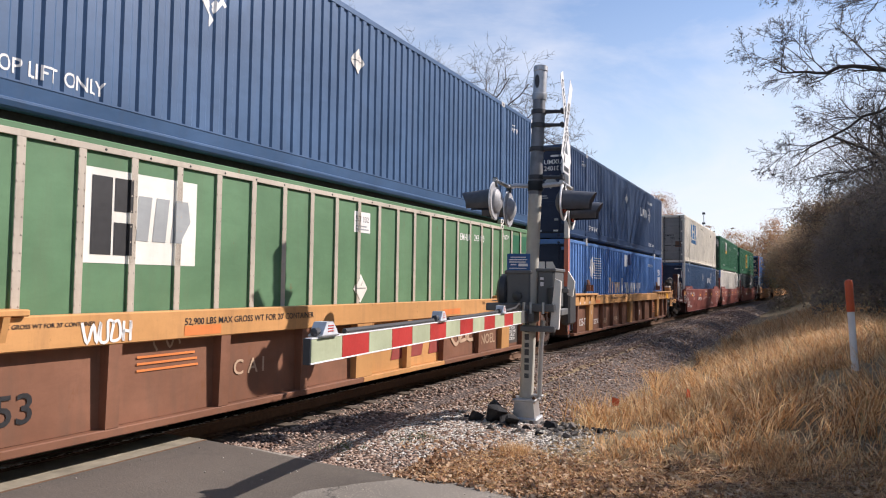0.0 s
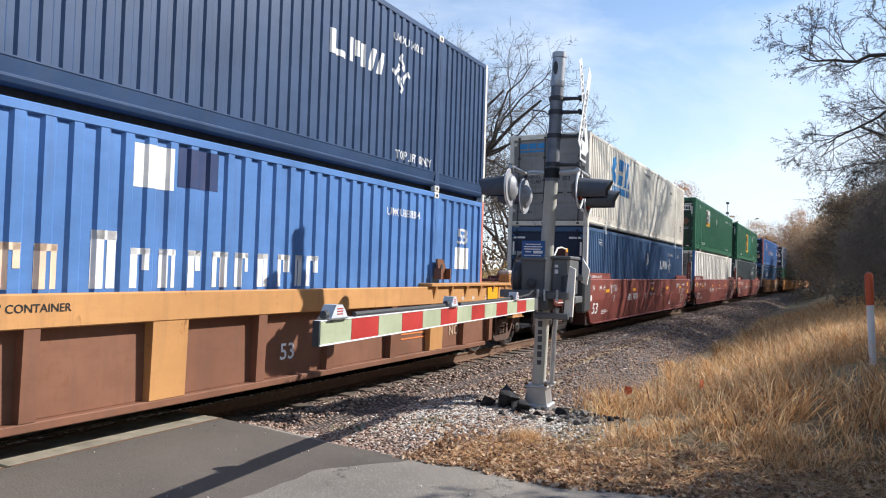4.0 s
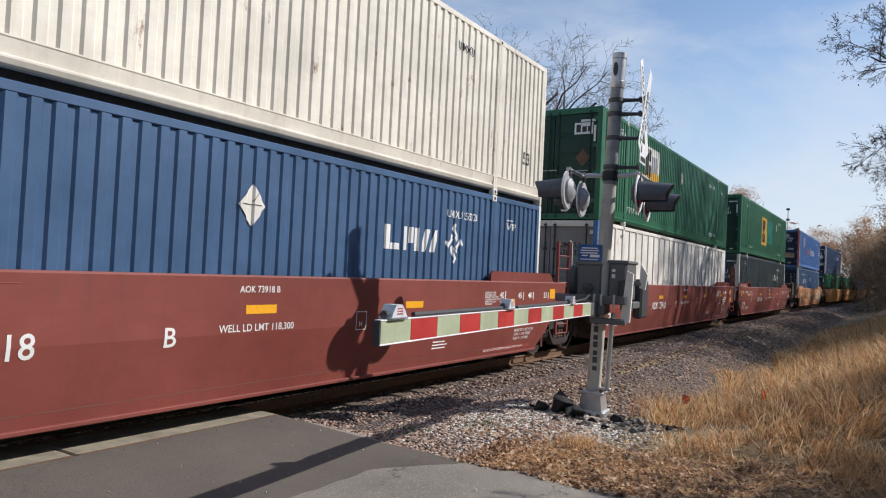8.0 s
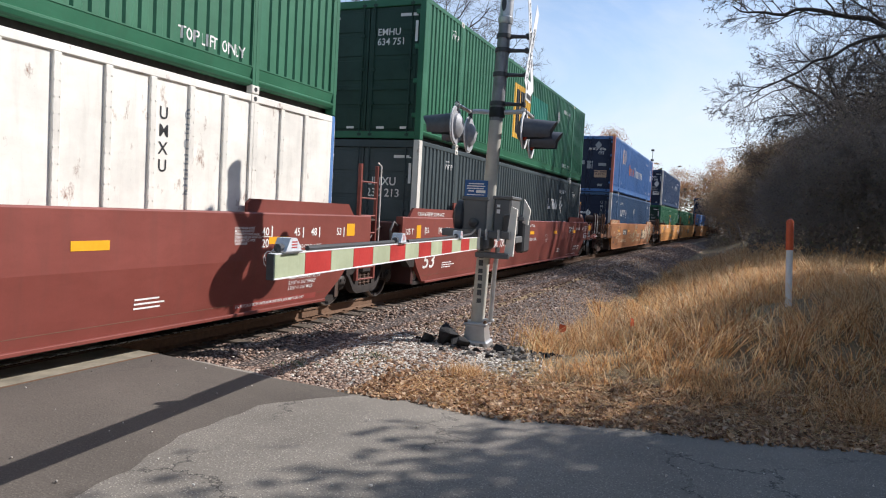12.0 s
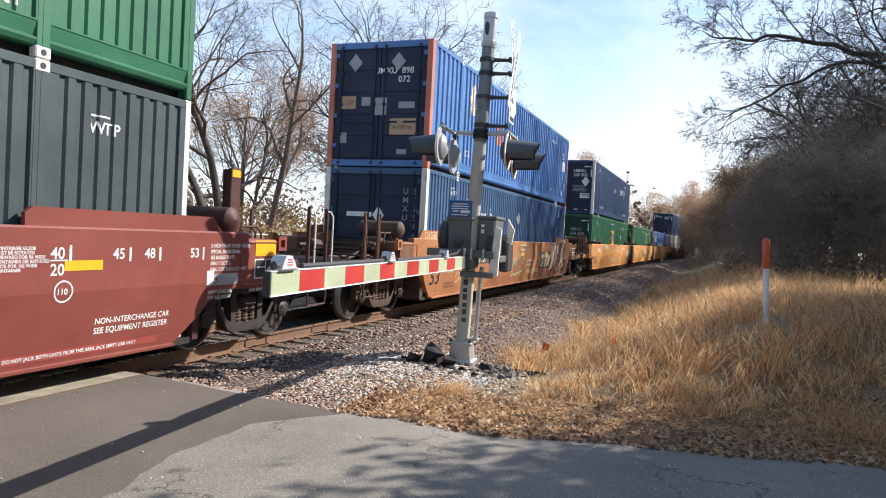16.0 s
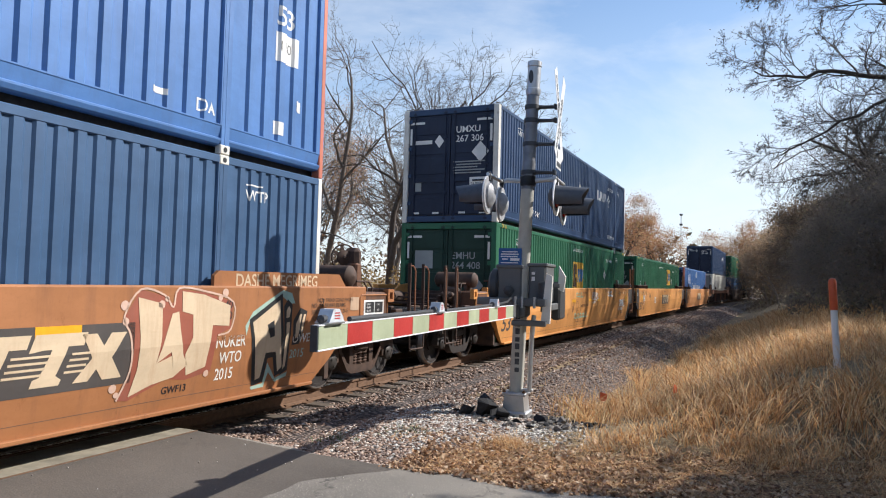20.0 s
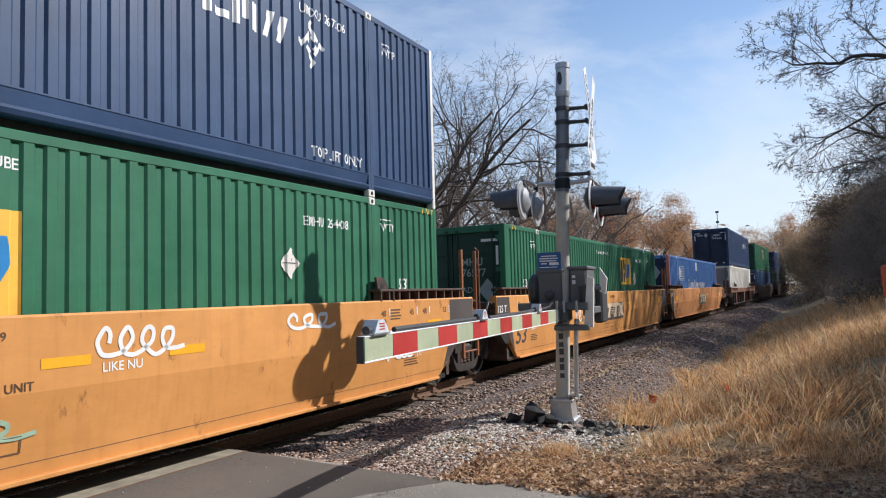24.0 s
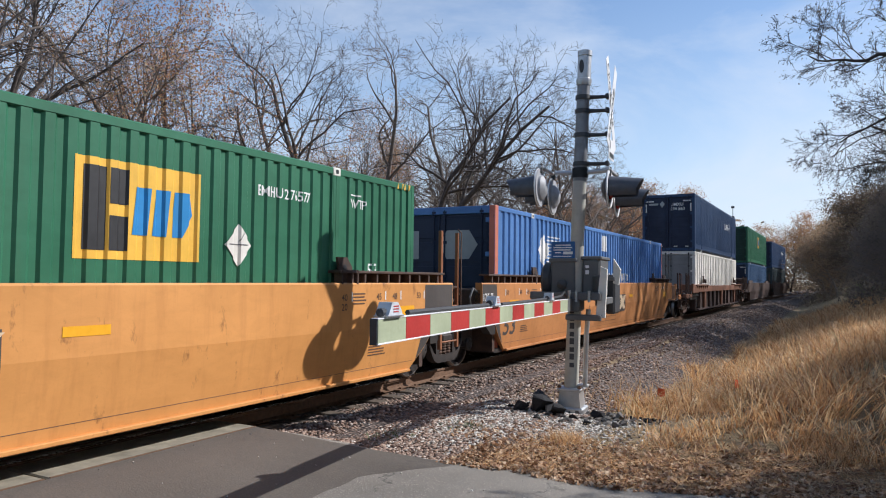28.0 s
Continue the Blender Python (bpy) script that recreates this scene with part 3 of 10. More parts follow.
        for j in (0.13, 0.99):
            x = k * j
            b = Geo().tube([(x, -HALF + 0.022, 0.06), (x, -HALF + 0.022, HIGH - 0.06)], 0.017, 6)
            for z in (0.1, 0.75, 1.45, 2.15, HIGH - 0.12):
                b.box((x - 0.05, -HALF + 0.008, z - 0.03), (x + 0.05, -HALF + 0.04, z + 0.03), 0.006)
            b.box((min(x, x + k * (0.36 if j < 0.5 else -0.36)), -HALF + 0.005, 1.02), (max(x, x + k * (0.36 if j < 0.5 else -0.36)), -HALF + 0.02, 1.06), 0.004)
            part("locking_bar", b, DARKBAR if door_paint is SHADEWHITE else door_paint or paint, leaf)
        for z in (0.5, 1.2, 1.9, 2.6):
            part("hinge", Geo().box((k * (SIDE - 0.17) - 0.05, -HALF + 0.012, z - 0.05), (k * (SIDE - 0.17) + 0.05, -HALF + 0.05, z + 0.05), 0.01), paint, leaf)
    # closed front end
    part("front_end", Geo().box((-SIDE + 0.1, HALF - 0.06, 0.05), (SIDE - 0.1, HALF - 0.01, HIGH - 0.03)), paint, box)
    box["side"] = style
    return box


def prof(box):
    return {"corr": CORR, "wave": CORR_WAVE, "posted": POSTED}[box["side"]]


def side_words(box, words, y, z, size, material=None, wide=1.0):
    return marking("lettering", glyphs(words, size, wide), material or WHITEMARK, box, "+x", (SIDE, y, z), prof(box))


def side_shapes(box, name, shapes, y, z, material, label="", lift=0.004):
    return marking(name, shapes, material, box, "+x", (SIDE, y, z), prof(box), label, lift)


def door_words(box, words, x, z, size, material=None):
    return marking("lettering", glyphs(words, size), material or WHITEMARK, box, "-y", (HALF - 0.034, x, z))


def door_shapes(box, name, shapes, x, z, material, label=""):
    return marking(name, shapes, material, box, "-y", (HALF - 0.03, x, z), None, label)


def bars(widths, height, gap=0.05, x=0.0):
    out = []
    for w in widths:
        if w > 0:
            out.append(rect(x, 0, x + w, height))
        x += abs(w) + gap
    return out


# plain-shape emblems
def diamond_emblem(box, y, z, s, material=None, lead=True):
    """A diamond knot of four strokes with a row of blocks before it."""
    shapes = []
    for k in range(4):
        a = math.pi / 2 * k
        c, d = math.cos(a), math.sin(a)
        for poly in ([(0.06, 0.5), (0.0, 0.56), (-0.14, 0.40), (0.2, 0.06), (0.27, 0.13), (0.0, 0.40)], [(0.05, 0.22), (0.16, 0.11), (0.1, 0.05), (-0.01, 0.16)]):
            shapes.append([((px * c - pz * d) * s * 0.8, (px * d + pz * c) * s) for px, pz in poly])
    side_shapes(box, "emblem", shapes, y, z, material or WHITEMARK, "white diamond knot emblem")
    if lead:
        s = 0.97
        h = 0.36
        blocks = [rect(-2.0 * s, -h / 2, -1.88 * s, h / 2), rect(-1.83 * s, -h / 2, -1.6 * s, -h / 2 + 0.1 * s), rect(-1.52 * s, -h / 2, -1.42 * s, h / 2), rect(-1.36 * s, -h / 2 + 0.12 * s, -1.26 * s, h / 2),
                  rect(-1.20 * s, -h / 2, -1.1 * s, h / 2), [(-1.02 * s, -h / 2), (-0.90 * s, -h / 2), (-0.78 * s, h / 2), (-0.9 * s, h / 2)], [(-0.76 * s, -h / 2), (-0.64 * s, -h / 2), (-0.52 * s, h / 2), (-0.64 * s, h / 2)]]
        side_shapes(box, "emblem_blocks", blocks, y, z, material or WHITEMARK)


def block_emblem(box, y, z, w, h, plate, first, second):
    """A plate with three bold blocks, the first dark."""
    side_shapes(box, "emblem_plate", [rect(0, 0, w, h)], y, z, plate, "emblem plate")
    u, v = w / 10, h / 10
    dark = [rect(0.7 * u, 0.9 * v, 2.3 * u, 9.2 * v), rect(2.5 * u, 0.9 * v, 3.9 * u, 4.4 * v), rect(2.5 * u, 5.6 * v, 3.9 * u, 9.2 * v)]
    light = [[(4.2 * u, 2.6 * v), (5.4 * u, 2.6 * v), (5.7 * u, 7.6 * v), (4.5 * u, 7.6 * v)], [(5.8 * u, 2.6 * v), (7.0 * u, 2.6 * v), (7.3 * u, 7.6 * v), (6.1 * u, 7.6 * v)],
             [(7.5 * u, 2.6 * v), (8.4 * u, 2.6 * v), (9.4 * u, 5.2 * v), (9.1 * u, 7.6 * v), (7.8 * u, 7.6 * v)]]
    side_shapes(box, "emblem_block", dark, y, z, first, "", 0.008)
    side_shapes(box, "emblem_block", light, y, z, second, "", 0.008)


def placard(box, y, z, s=0.42):
    """A diamond-shaped hazard placard holder, a thin metal plate."""
    side_shapes(box, "placard_holder", [diamond(0, 0, s, s * 1.15)], y, z, BRIGHT, "white diamond placard holder", 0.012)
    side_shapes(box, "placard_fold", [[(-s * 0.36, 0), (s * 0.36, 0), (s * 0.36, 0.012), (-s * 0.36, 0.012)], [(0, s * 0.1), (0.012, s * 0.1), (s * 0.2, s * 0.36), (s * 0.19, s * 0.37)]], y, z, GREYBOX, "", 0.016)


def door_lights(box):
    """White reflective strips along the edges of the doors."""
    shapes = [rect(-1.12, 2.52, -0.72, 2.58), rect(0.72, 2.52, 1.12, 2.58), rect(-1.13, 2.0, -1.07, 2.42), rect(1.07, 2.0, 1.13, 2.42),
              rect(-1.0, 0.22, -0.82, 0.27), rect(-0.45, 0.22, -0.27, 0.27), rect(0.27, 0.22, 0.45, 0.27), rect(0.82, 0.22, 1.0, 0.27)]
    door_shapes(box, "reflective_strip", shapes, 0, 0, WHITEMARK)


# ---- well cars ----
WHEEL_R = 0.44


def wheel_meshes():
    g = Geo()
    for k in (-1, 1):
        r = WHEEL_R
        g.lathe([(0, 0.12), (0, 0.155), (0.03, 0.16), (0.05, r * 0.52), (0.03, r * 0.80), (-0.02, r * 0.84), (-0.02, r * 0.975), (0.0, r), (0.085, r + 0.008), (0.10, r + 0.028), (0.122, r + 0.022), (0.125, r * 0.86), (0.09, r * 0.8), (0.1, r * 0.45), (0.14, 0.15), (0.14, 0.11)], (k * 0.83, 0, 0), (-k, 0, 0), 32)
    g.tube([(-0.84, 0, 0), (0.84, 0, 0)], 0.085, 12)
    g.tube([(-1.06, 0, 0), (-0.84, 0, 0)], 0.06, 10).tube([(0.84, 0, 0), (1.06, 0, 0)], 0.06, 10)
    return g


def tread_geo(k):
    g = Geo()
    if k:
        g.lathe([(-0.024, WHEEL_R * 0.93), (-0.024, WHEEL_R * 0.98), (-0.002, WHEEL_R + 0.003), (0.083, WHEEL_R + 0.011), (0.083, WHEEL_R)], (k * 0.83, 0, 0), (-k, 0, 0), 32, False)
    return g


def side_frame_geo():
    g = Geo()
    for k in (-1, 1):
        # upper member, lower member and pedestal as pieces
        g.slab([(0, 0.30), (k * 0.36, 0.28), (k * 0.56, 0.27), (k * 0.68, 0.22), (k * 1.03, 0.16), (k * 1.06, 0.26), (k * 0.96, 0.30), (k * 0.70, 0.35), (k * 0.42, 0.41), (0, 0.43)], "x", 0.94, 1.10)
        g.slab([(0, -0.25), (k * 0.30, -0.25), (k * 0.43, -0.20), (k * 0.62, 0.06), (k * 0.70, 0.12), (k * 0.68, 0.24), (k * 0.60, 0.24), (k * 0.60, 0.13), (k * 0.45, -0.06), (k * 0.34, -0.10), (0, -0.12)], "x", 0.95, 1.09)
        g.slab([(k * 0.25, -0.14), (k * 0.36, -0.12), (k * 0.38, 0.30), (k * 0.25, 0.32)], "x", 0.955, 1.085)
        g.slab([(k * 0.68, -0.03), (k * 0.76, -0.05), (k * 0.78, 0.12), (k * 1.0, 0.12), (k * 1.02, -0.05), (k * 1.09, -0.02), (k * 1.08, 0.24), (k * 0.68, 0.28)], "x", 0.96, 1.08)
    return g


def coil_geo():
    g = Geo()
    pts = []
    for i in range(66):
        a = i / 12 * 2 * math.pi
        pts.append((1.0 + 0.066 * math.cos(a), 0.066 * math.sin(a), -0.12 + 0.25 * i / 65))
    return g.tube(pts, 0.019, 5)


def bearing_geo():
    g = Geo()
    g.lathe([(0, 0.10), (0.11, 0.105), (0.12, 0.125), (0.16, 0.125), (0.175, 0.10), (0.19, 0.055), (0.195, 0.0)], (0.95, 0, 0), (1, 0, 0), 16)
    for k in range(3):
        a = 2 * math.pi * k / 3 + 0.5
        g.tube([(1.12, 0.07 * math.cos(a), 0.07 * math.sin(a)), (1.145, 0.07 * math.cos(a), 0.07 * math.sin(a))], 0.02, 6)
    g.box((0.96, -0.14, 0.06), (1.08, 0.14, 0.14), 0.02)
    return g


AXLES = []


def truck(car, y, frame_mat, index):
    wh = shared(("wheel",), lambda: geo_mesh("wheelset", wheel_meshes(), DARKTRUCK, 30))
    tr = [shared(("tread", k), lambda: geo_mesh("tread", tread_geo(k), STEEL, 30)) for k in (-1, 1)]
    sf = shared(("sf", frame_mat.name), lambda: geo_mesh("truck_side_frame", side_frame_geo(), frame_mat))
    sp = shared(("springs",), lambda: geo_mesh("coil_spring", coil_geo(), RUSTY))
    be = shared(("bearing",), lambda: geo_mesh("bearing", bearing_geo(), DARKSTEEL))
    bo = shared(("bolster", frame_mat.name), lambda: geo_mesh("bolster", Geo().box((-1.12, -0.2, 0.1), (1.12, 0.2, 0.26), 0.04).box((-0.3, -0.3, 0.2), (0.3, 0.3, 0.42), 0.05).box((-0.9, -0.68, -0.02), (0.9, -0.62, 0.06)).box((-0.9, 0.62, -0.02), (0.9, 0.68, 0.06)), frame_mat))
    for k, turn in ((1, 0), (-1, 180)):
        again("truck_side_frame", sf, car, pose(0, y, WHEEL_R, 0, 0, turn))
        for c in (-0.16, 0.0, 0.16):
            again("coil_spring", sp, car, pose(0, y + c, WHEEL_R, 0, 0, turn))
        for d in (-0.89, 0.89):
            again("bearing", be, car, pose(0, y + d, WHEEL_R, 0, 0, turn))
    again("truck_bolster", bo, car, pose(0, y, WHEEL_R))
    for d in (-0.89, 0.89):
        axle = again("wheelset", wh, car, pose(0, y + d, WHEEL_R))
        for one in tr:
            again("tread", one, axle, None, "polished tread")
        AXLES.append((axle, y + d))


def handrail(pts, r=0.018):
    return Geo().tube(pts, r, 8)


def smooth_side(e0, e1):
    """The side of a smooth well car, as an outline in (y, z) and a bent section."""
    n, f = -HALF - e0, HALF + e1
    cols = [(n - 0.9, 0.95, 1.62), (n - 0.35, 0.92, 1.62), (n, 0.56, 1.62), (n + 0.35, 0.28, 1.62)]
    cols += [(y, 0.28, 1.62) for y in np.linspace(n + 1.4, f - 1.4, 9)]
    cols += [(f - 0.35, 0.28, 1.62), (f, 0.56, 1.62), (f + 0.35, 0.92, 1.62), (f + 0.9, 0.95, 1.62)]
    vs, fs = [], []

    def at(z):
        return 1.50 if z >= 0.98 else 1.50 - 0.10 * (0.98 - z) / 0.7

    for y, lo, hi in cols:
        mid = max(lo + 0.01, 0.98)
        vs += [(at(lo), y, lo), (at(mid), y, mid), (1.50, y, hi - 0.02), (1.485, y, hi), (1.36, y, hi), (1.34, y, lo)]
    for i in range(len(cols) - 1):
        for k in range(6):
            a, b = 6 * i + k, 6 * i + (k + 1) % 6
            fs.append((a, b, b + 6, a + 6))
    fs.append((0, 1, 2, 3, 4, 5))
    e = 6 * (len(cols) - 1)
    fs.append((e + 5, e + 4, e + 3, e + 2, e + 1, e))
    return vs, fs


def mirrored(vs):
    return [(-x, y, z) for x, y, z in vs]


def brake_wheel(car, sign, m, material, label):
    """A dished hand brake wheel with openings between its spokes, as hub, rim and spokes."""
    def put(g):
        g.v = [tuple(m @ Vector(p)) for p in g.v]
        return flipped(g, sign)

    hub = part("hand_brake_wheel", put(Geo().lathe([(-0.01, 0.05), (0.0, 0.17), (0.03, 0.16), (0.06, 0.05), (0.09, 0.03)], (0, 0, 0), (0, -1, 0), 18)), material, car, label)
    part("rim", put(Geo().tube([(0.29 * math.cos(a), 0, 0.29 * math.sin(a)) for a in np.linspace(0, 2 * math.pi, 29)], 0.02, 6)), material, hub)
    for k in range(7):
        a = 2 * math.pi * k / 7
        p, q, w = Vector((math.cos(a), 0, math.sin(a))), Vector((-math.sin(a), 0, math.cos(a))), Vector((0, -0.01, 0))
        g = Geo().add([p * 0.1 + q * 0.055 - w, p * 0.1 - q * 0.055 - w, p * 0.285 - q * 0.03 - w, p * 0.285 + q * 0.03 - w, p * 0.1 + q * 0.055 + w, p * 0.1 - q * 0.055 + w, p * 0.285 - q * 0.03 + w, p * 0.285 + q * 0.03 + w], [(0, 1, 2, 3), (7, 6, 5, 4), (0, 4, 5, 1), (1, 5, 6, 2), (2, 6, 7, 3), (3, 7, 4, 0)])
        part("spoke", put(g), material, hub)


def chain_geo(pts):
    g = Geo()
    for k in range(len(pts) - 1):
        a, b = Vector(pts[k]), Vector(pts[k + 1])
        n = max(1, int((b - a).length / 0.055))
        for i in range(n):
            c = a.lerp(b, (i + 0.5) / n)
            d = (b - a).normalized() * 0.032
            o = Vector((0.016, 0, 0)) if i % 2 else Vector((0, 0.008, 0.014))
            g.tube([c - d, c - d * 0.3 + o, c + d * 0.3 + o, c + d, c + d * 0.3 - o, c - d * 0.3 - o, c - d], 0.007, 4, None, False)
    return g


def end_platform(car, sign, paint, gear, rails, wheel="", tank=False, bent=0, boxes=None, base=0.86):
    """The deck over a coupler truck, with ladder posts, brake gear and a coupler."""
    e = HALF + 0.25
    g = Geo()
    g.box((-0.30, e, 0.72), (0.30, e + 3.05, 1.02), 0.03)
    g.box((-1.40, e + 2.55, 0.88), (1.40, e + 2.85, 1.08), 0.02)
    deck = part("end_deck", flipped(g, sign), gear, car)
    part("deck_plate", flipped(Geo().box((-1.32, e, 1.045), (1.32, e + 2.92, 1.075)), sign), gear, deck)
    for y0 in (e + 1.55, e + 2.3):
        gr = Geo()
        for k in range(12):
            gr.box((-1.3, y0 + 0.05 * k, 1.11), (1.3, y0 + 0.05 * k + 0.022, 1.14))
        gr.box((-1.32, y0 - 0.03, 1.09), (-1.29, y0 + 0.62, 1.15)).box((1.29, y0 - 0.03, 1.09), (1.32, y0 + 0.62, 1.15)).box((-1.3, y0 + 0.59, 1.09), (1.3, y0 + 0.62, 1.15))
        part("grating", flipped(gr, sign), STEELGREY, deck)
    for k in (1, -1):
        def put(name, geo, material, label=""):
            if k < 0:
                geo.v = mirrored(geo.v)
            return part(name, flipped(geo, sign), material, car, label)
        put("bolster_box", Geo().box((0.9, e - 0.1, base), (1.498, e + 1.48, 1.53), 0.03), boxes or paint)
        if base > 1:
            put("under_sill", Geo().box((0.8, e - 0.4, 0.80), (1.38, e + 1.5, base - 0.004), 0.02).box((1.30, e - 0.2, 0.98), (1.47, e + 1.44, 1.03), 0.01), DARKSTEEL, "oily black sill under the end")
            put("hanger_chain", chain_geo([(1.46, e - 0.1, 1.04), (1.47, e + 0.2, 0.97), (1.47, e + 0.5, 0.95), (1.47, e + 0.8, 0.97), (1.46, e + 1.05, 1.04)]), RUSTGEAR)
        else:
            put("box_rim", Geo().tube([(1.502, e + 0.62, 0.92), (1.502, e + 1.40, 0.92), (1.502, e + 1.44, 0.97), (1.502, e + 1.44, 1.44), (1.502, e + 1.40, 1.49), (1.502, e + 0.62, 1.49), (1.502, e + 0.58, 1.44), (1.502, e + 0.58, 0.97), (1.502, e + 0.62, 0.92)], 0.014, 6), paint)
        put("jacking_bracket", Geo().box((1.44, e + 1.42, 1.37), (1.53, e + 1.62, 1.42)).box((1.44, e + 1.42, 1.53), (1.53, e + 1.62, 1.58)).box((1.44, e + 1.42, 1.42), (1.53, e + 1.47, 1.53)).box((1.44, e + 1.57, 1.42), (1.53, e + 1.62, 1.53)), paint)
        put("end_sill_plate", Geo().box((1.30, e + 1.48, 0.92), (1.46, e + 2.98, 1.10), 0.015), boxes or paint)
        put("sill_bracket", Geo().box((1.40, e + 1.75, 1.08), (1.50, e + 2.0, 1.24), 0.012), gear)
        put("end_step_plate", Geo().box((1.462, e + 2.40, 0.90), (1.475, e + 2.90, 1.10), 0.004), paint)
        for y in (e + 2.90, e + 2.36):
            put("ladder_post", Geo().box((1.41, y - 0.035, 0.86), (1.45, y + 0.035, 2.05), 0.006).box((1.44, y - 0.035, 0.86), (1.47, y - 0.025, 2.05)), gear)
            put("grab_rail", handrail([(1.45, y + 0.09, 1.12), (1.5, y + 0.09, 1.16), (1.5, y + 0.09, 1.92), (1.47, y + 0.06, 2.0), (1.44, y, 2.0)], 0.014), rails)
        put("sill_step", handrail([(1.46, e + 2.92, 0.95), (1.46, e + 2.90, 0.52), (1.46, e + 2.88, 0.50), (1.46, e + 2.40, 0.50), (1.46, e + 2.36, 0.52), (1.46, e + 2.35, 0.95)], 0.016), gear)
        put("handhold", handrail([(1.47, e + 2.92, 1.06), (1.53, e + 2.92, 0.99), (1.53, e + 2.36, 0.99), (1.47, e + 2.36, 1.06)], 0.012), rails)
        put("side_pipe", handrail([(1.44, e + 2.30, 0.96), (1.47, e + 2.15, 0.90), (1.47, e + 1.7, 0.86), (1.40, e + 1.45, 0.86)], 0.016), STEELGREY)
        put("uncoupling_lever", handrail([(0.3, e + 3.1, 1.0), (0.8, e + 3.02, 0.95), (1.42, e + 3.02, 0.95), (1.47, e + 3.04, 0.7)], 0.014), gear)
    part("coupler", flipped(Geo().box((-0.09, e + 2.85, 0.74), (0.09, e + 3.35, 0.96), 0.03).box((-0.2, e + 3.25, 0.68), (0.16, e + 3.52, 1.0), 0.06), sign), RUSTY, car)
    part("air_hose", flipped(Geo().tube([(0.35, e + 2.9, 0.8), (0.36, e + 3.1, 0.55), (0.3, e + 3.4, 0.42), (0.2, e + 3.6, 0.48)], 0.025, 8), sign), BLACKMARK, car)
    for k, z in enumerate((1.25, 1.34, 1.44)):
        part("brake_pipe", flipped(Geo().tube([(-0.9, e + 0.9 + 0.12 * k, z), (0.5, e + 0.9 + 0.12 * k, z), (0.72, e + 1.1 + 0.1 * k, z), (0.78, e + 1.9 - 0.2 * k, z - 0.03), (0.7, e + 2.15, 1.16)], 0.018, 6), sign), gear, car)
    part("brake_cylinder", flipped(Geo().lathe([(0, 0.0), (0.01, 0.11), (0.1, 0.13), (0.5, 0.13), (0.52, 0.05), (0.9, 0.03)], (-0.55, e + 1.05, 1.36), (0, 1, 0.02), 14), sign), gear, car)
    part("gusset", flipped(Geo().slab([(e + 0.15, 1.15), (e + 1.6, 1.15), (e + 1.45, 1.25), (e + 0.75, 1.62), (e + 0.3, 1.66)], "x", -0.82, -0.76), sign), paint, car)
    part("brake_rod", flipped(Geo().tube([(0.2, e + 0.3, 1.08), (0.4, e + 2.4, 1.2)], 0.022, 6), sign), gear, car)
    if tank:
        t = Geo()
        t.lathe([(0, 0.0), (0.03, 0.12), (0.08, 0.175), (0.98, 0.175), (1.03, 0.12), (1.06, 0)], (0.2, e + 0.78, 1.78), (1, 0, 0), 18)
        part("air_reservoir", flipped(t, sign), gear, car, "horizontal air brake reservoir")
        for x in (0.4, 1.0):
            part("reservoir_cradle", flipped(Geo().box((x, e + 0.60, 1.15), (x + 0.06, e + 0.96, 1.66)), sign), gear, car)
        part("brake_valve", flipped(Geo().box((0.7, e + 1.25, 1.22), (1.05, e + 1.5, 1.62), 0.05).box((0.78, e + 1.46, 1.3), (0.98, e + 1.66, 1.52), 0.05), sign), gear, car)
        for a in range(4):
            v = Geo().lathe([(0, 0.05), (0.1, 0.05), (0.12, 0.03)], (0.72 + 0.1 * a, e + 1.62, 1.38 + 0.07 * (a % 2)), (0, 1, 0), 8)
            part("valve_cap", flipped(v, sign), gear, car)
        for k in (0, 1):
            part("valve_pipe", flipped(handrail([(1.06 + 0.1 * k, e + 1.5, 1.2), (1.06 + 0.1 * k, e + 1.5, 1.6), (1.04 + 0.1 * k, e + 1.42, 1.7), (1.0 + 0.1 * k, e + 1.1, 1.7)], 0.016), sign), gear, car)
        if bent:
            part("equipment_post", flipped(Geo().box((0.82, e + 1.0, 1.15), (1.06, e + 1.08, 2.50), 0.015).box((1.02, e + 0.86, 1.15), (1.08, e + 1.08, 2.50), 0.01), sign), gear, car)
            x, y = 1.082, e + 0.88
            part("reflector", flipped(Geo().box((x, y, 2.38), (x + 0.004, y + 0.18, 2.48)), sign), REFLECT, car)
    if bent:
        x = 1.45 * bent
        part("bent_grab_rail", flipped(handrail([(x, e + 3.12, 1.0), (x, e + 3.14, 1.92), (x, e + 3.05, 2.22), (x * 0.98, e + 2.72, 2.42), (x * 0.9, e + 2.05, 2.47), (x * 0.76, e + 1.1, 2.45)], 0.024), sign), BRIGHT, car, "bent white tubular grab rail")
    # more pipes and levers crossing the deck
    for k, (y, z) in enumerate(((1.0, 1.2), (1.35, 1.3), (1.8, 1.18), (2.2, 1.22))):
        part("cross_pipe", flipped(Geo().tube([(-1.25, e + y, z), (-0.4, e + y + 0.1, z + 0.06), (0.6, e + y - 0.05, z + 0.02), (1.28, e + y + 0.05, z)], 0.022, 6), sign), gear, car)
        part("pipe_bracket", flipped(Geo().box((0.3 + 0.25 * k, e + y - 0.09, 1.07), (0.42 + 0.25 * k, e + y + 0.09, z + 0.05), 0.015), sign), gear, car)
    part("slack_adjuster", flipped(Geo().lathe([(0, 0.0), (0.01, 0.05), (0.35, 0.05), (0.37, 0.075), (0.8, 0.075), (0.82, 0.03), (1.3, 0.025)], (0.55, e + 0.9, 1.2), (0, 1, 0), 12), sign), gear, car)
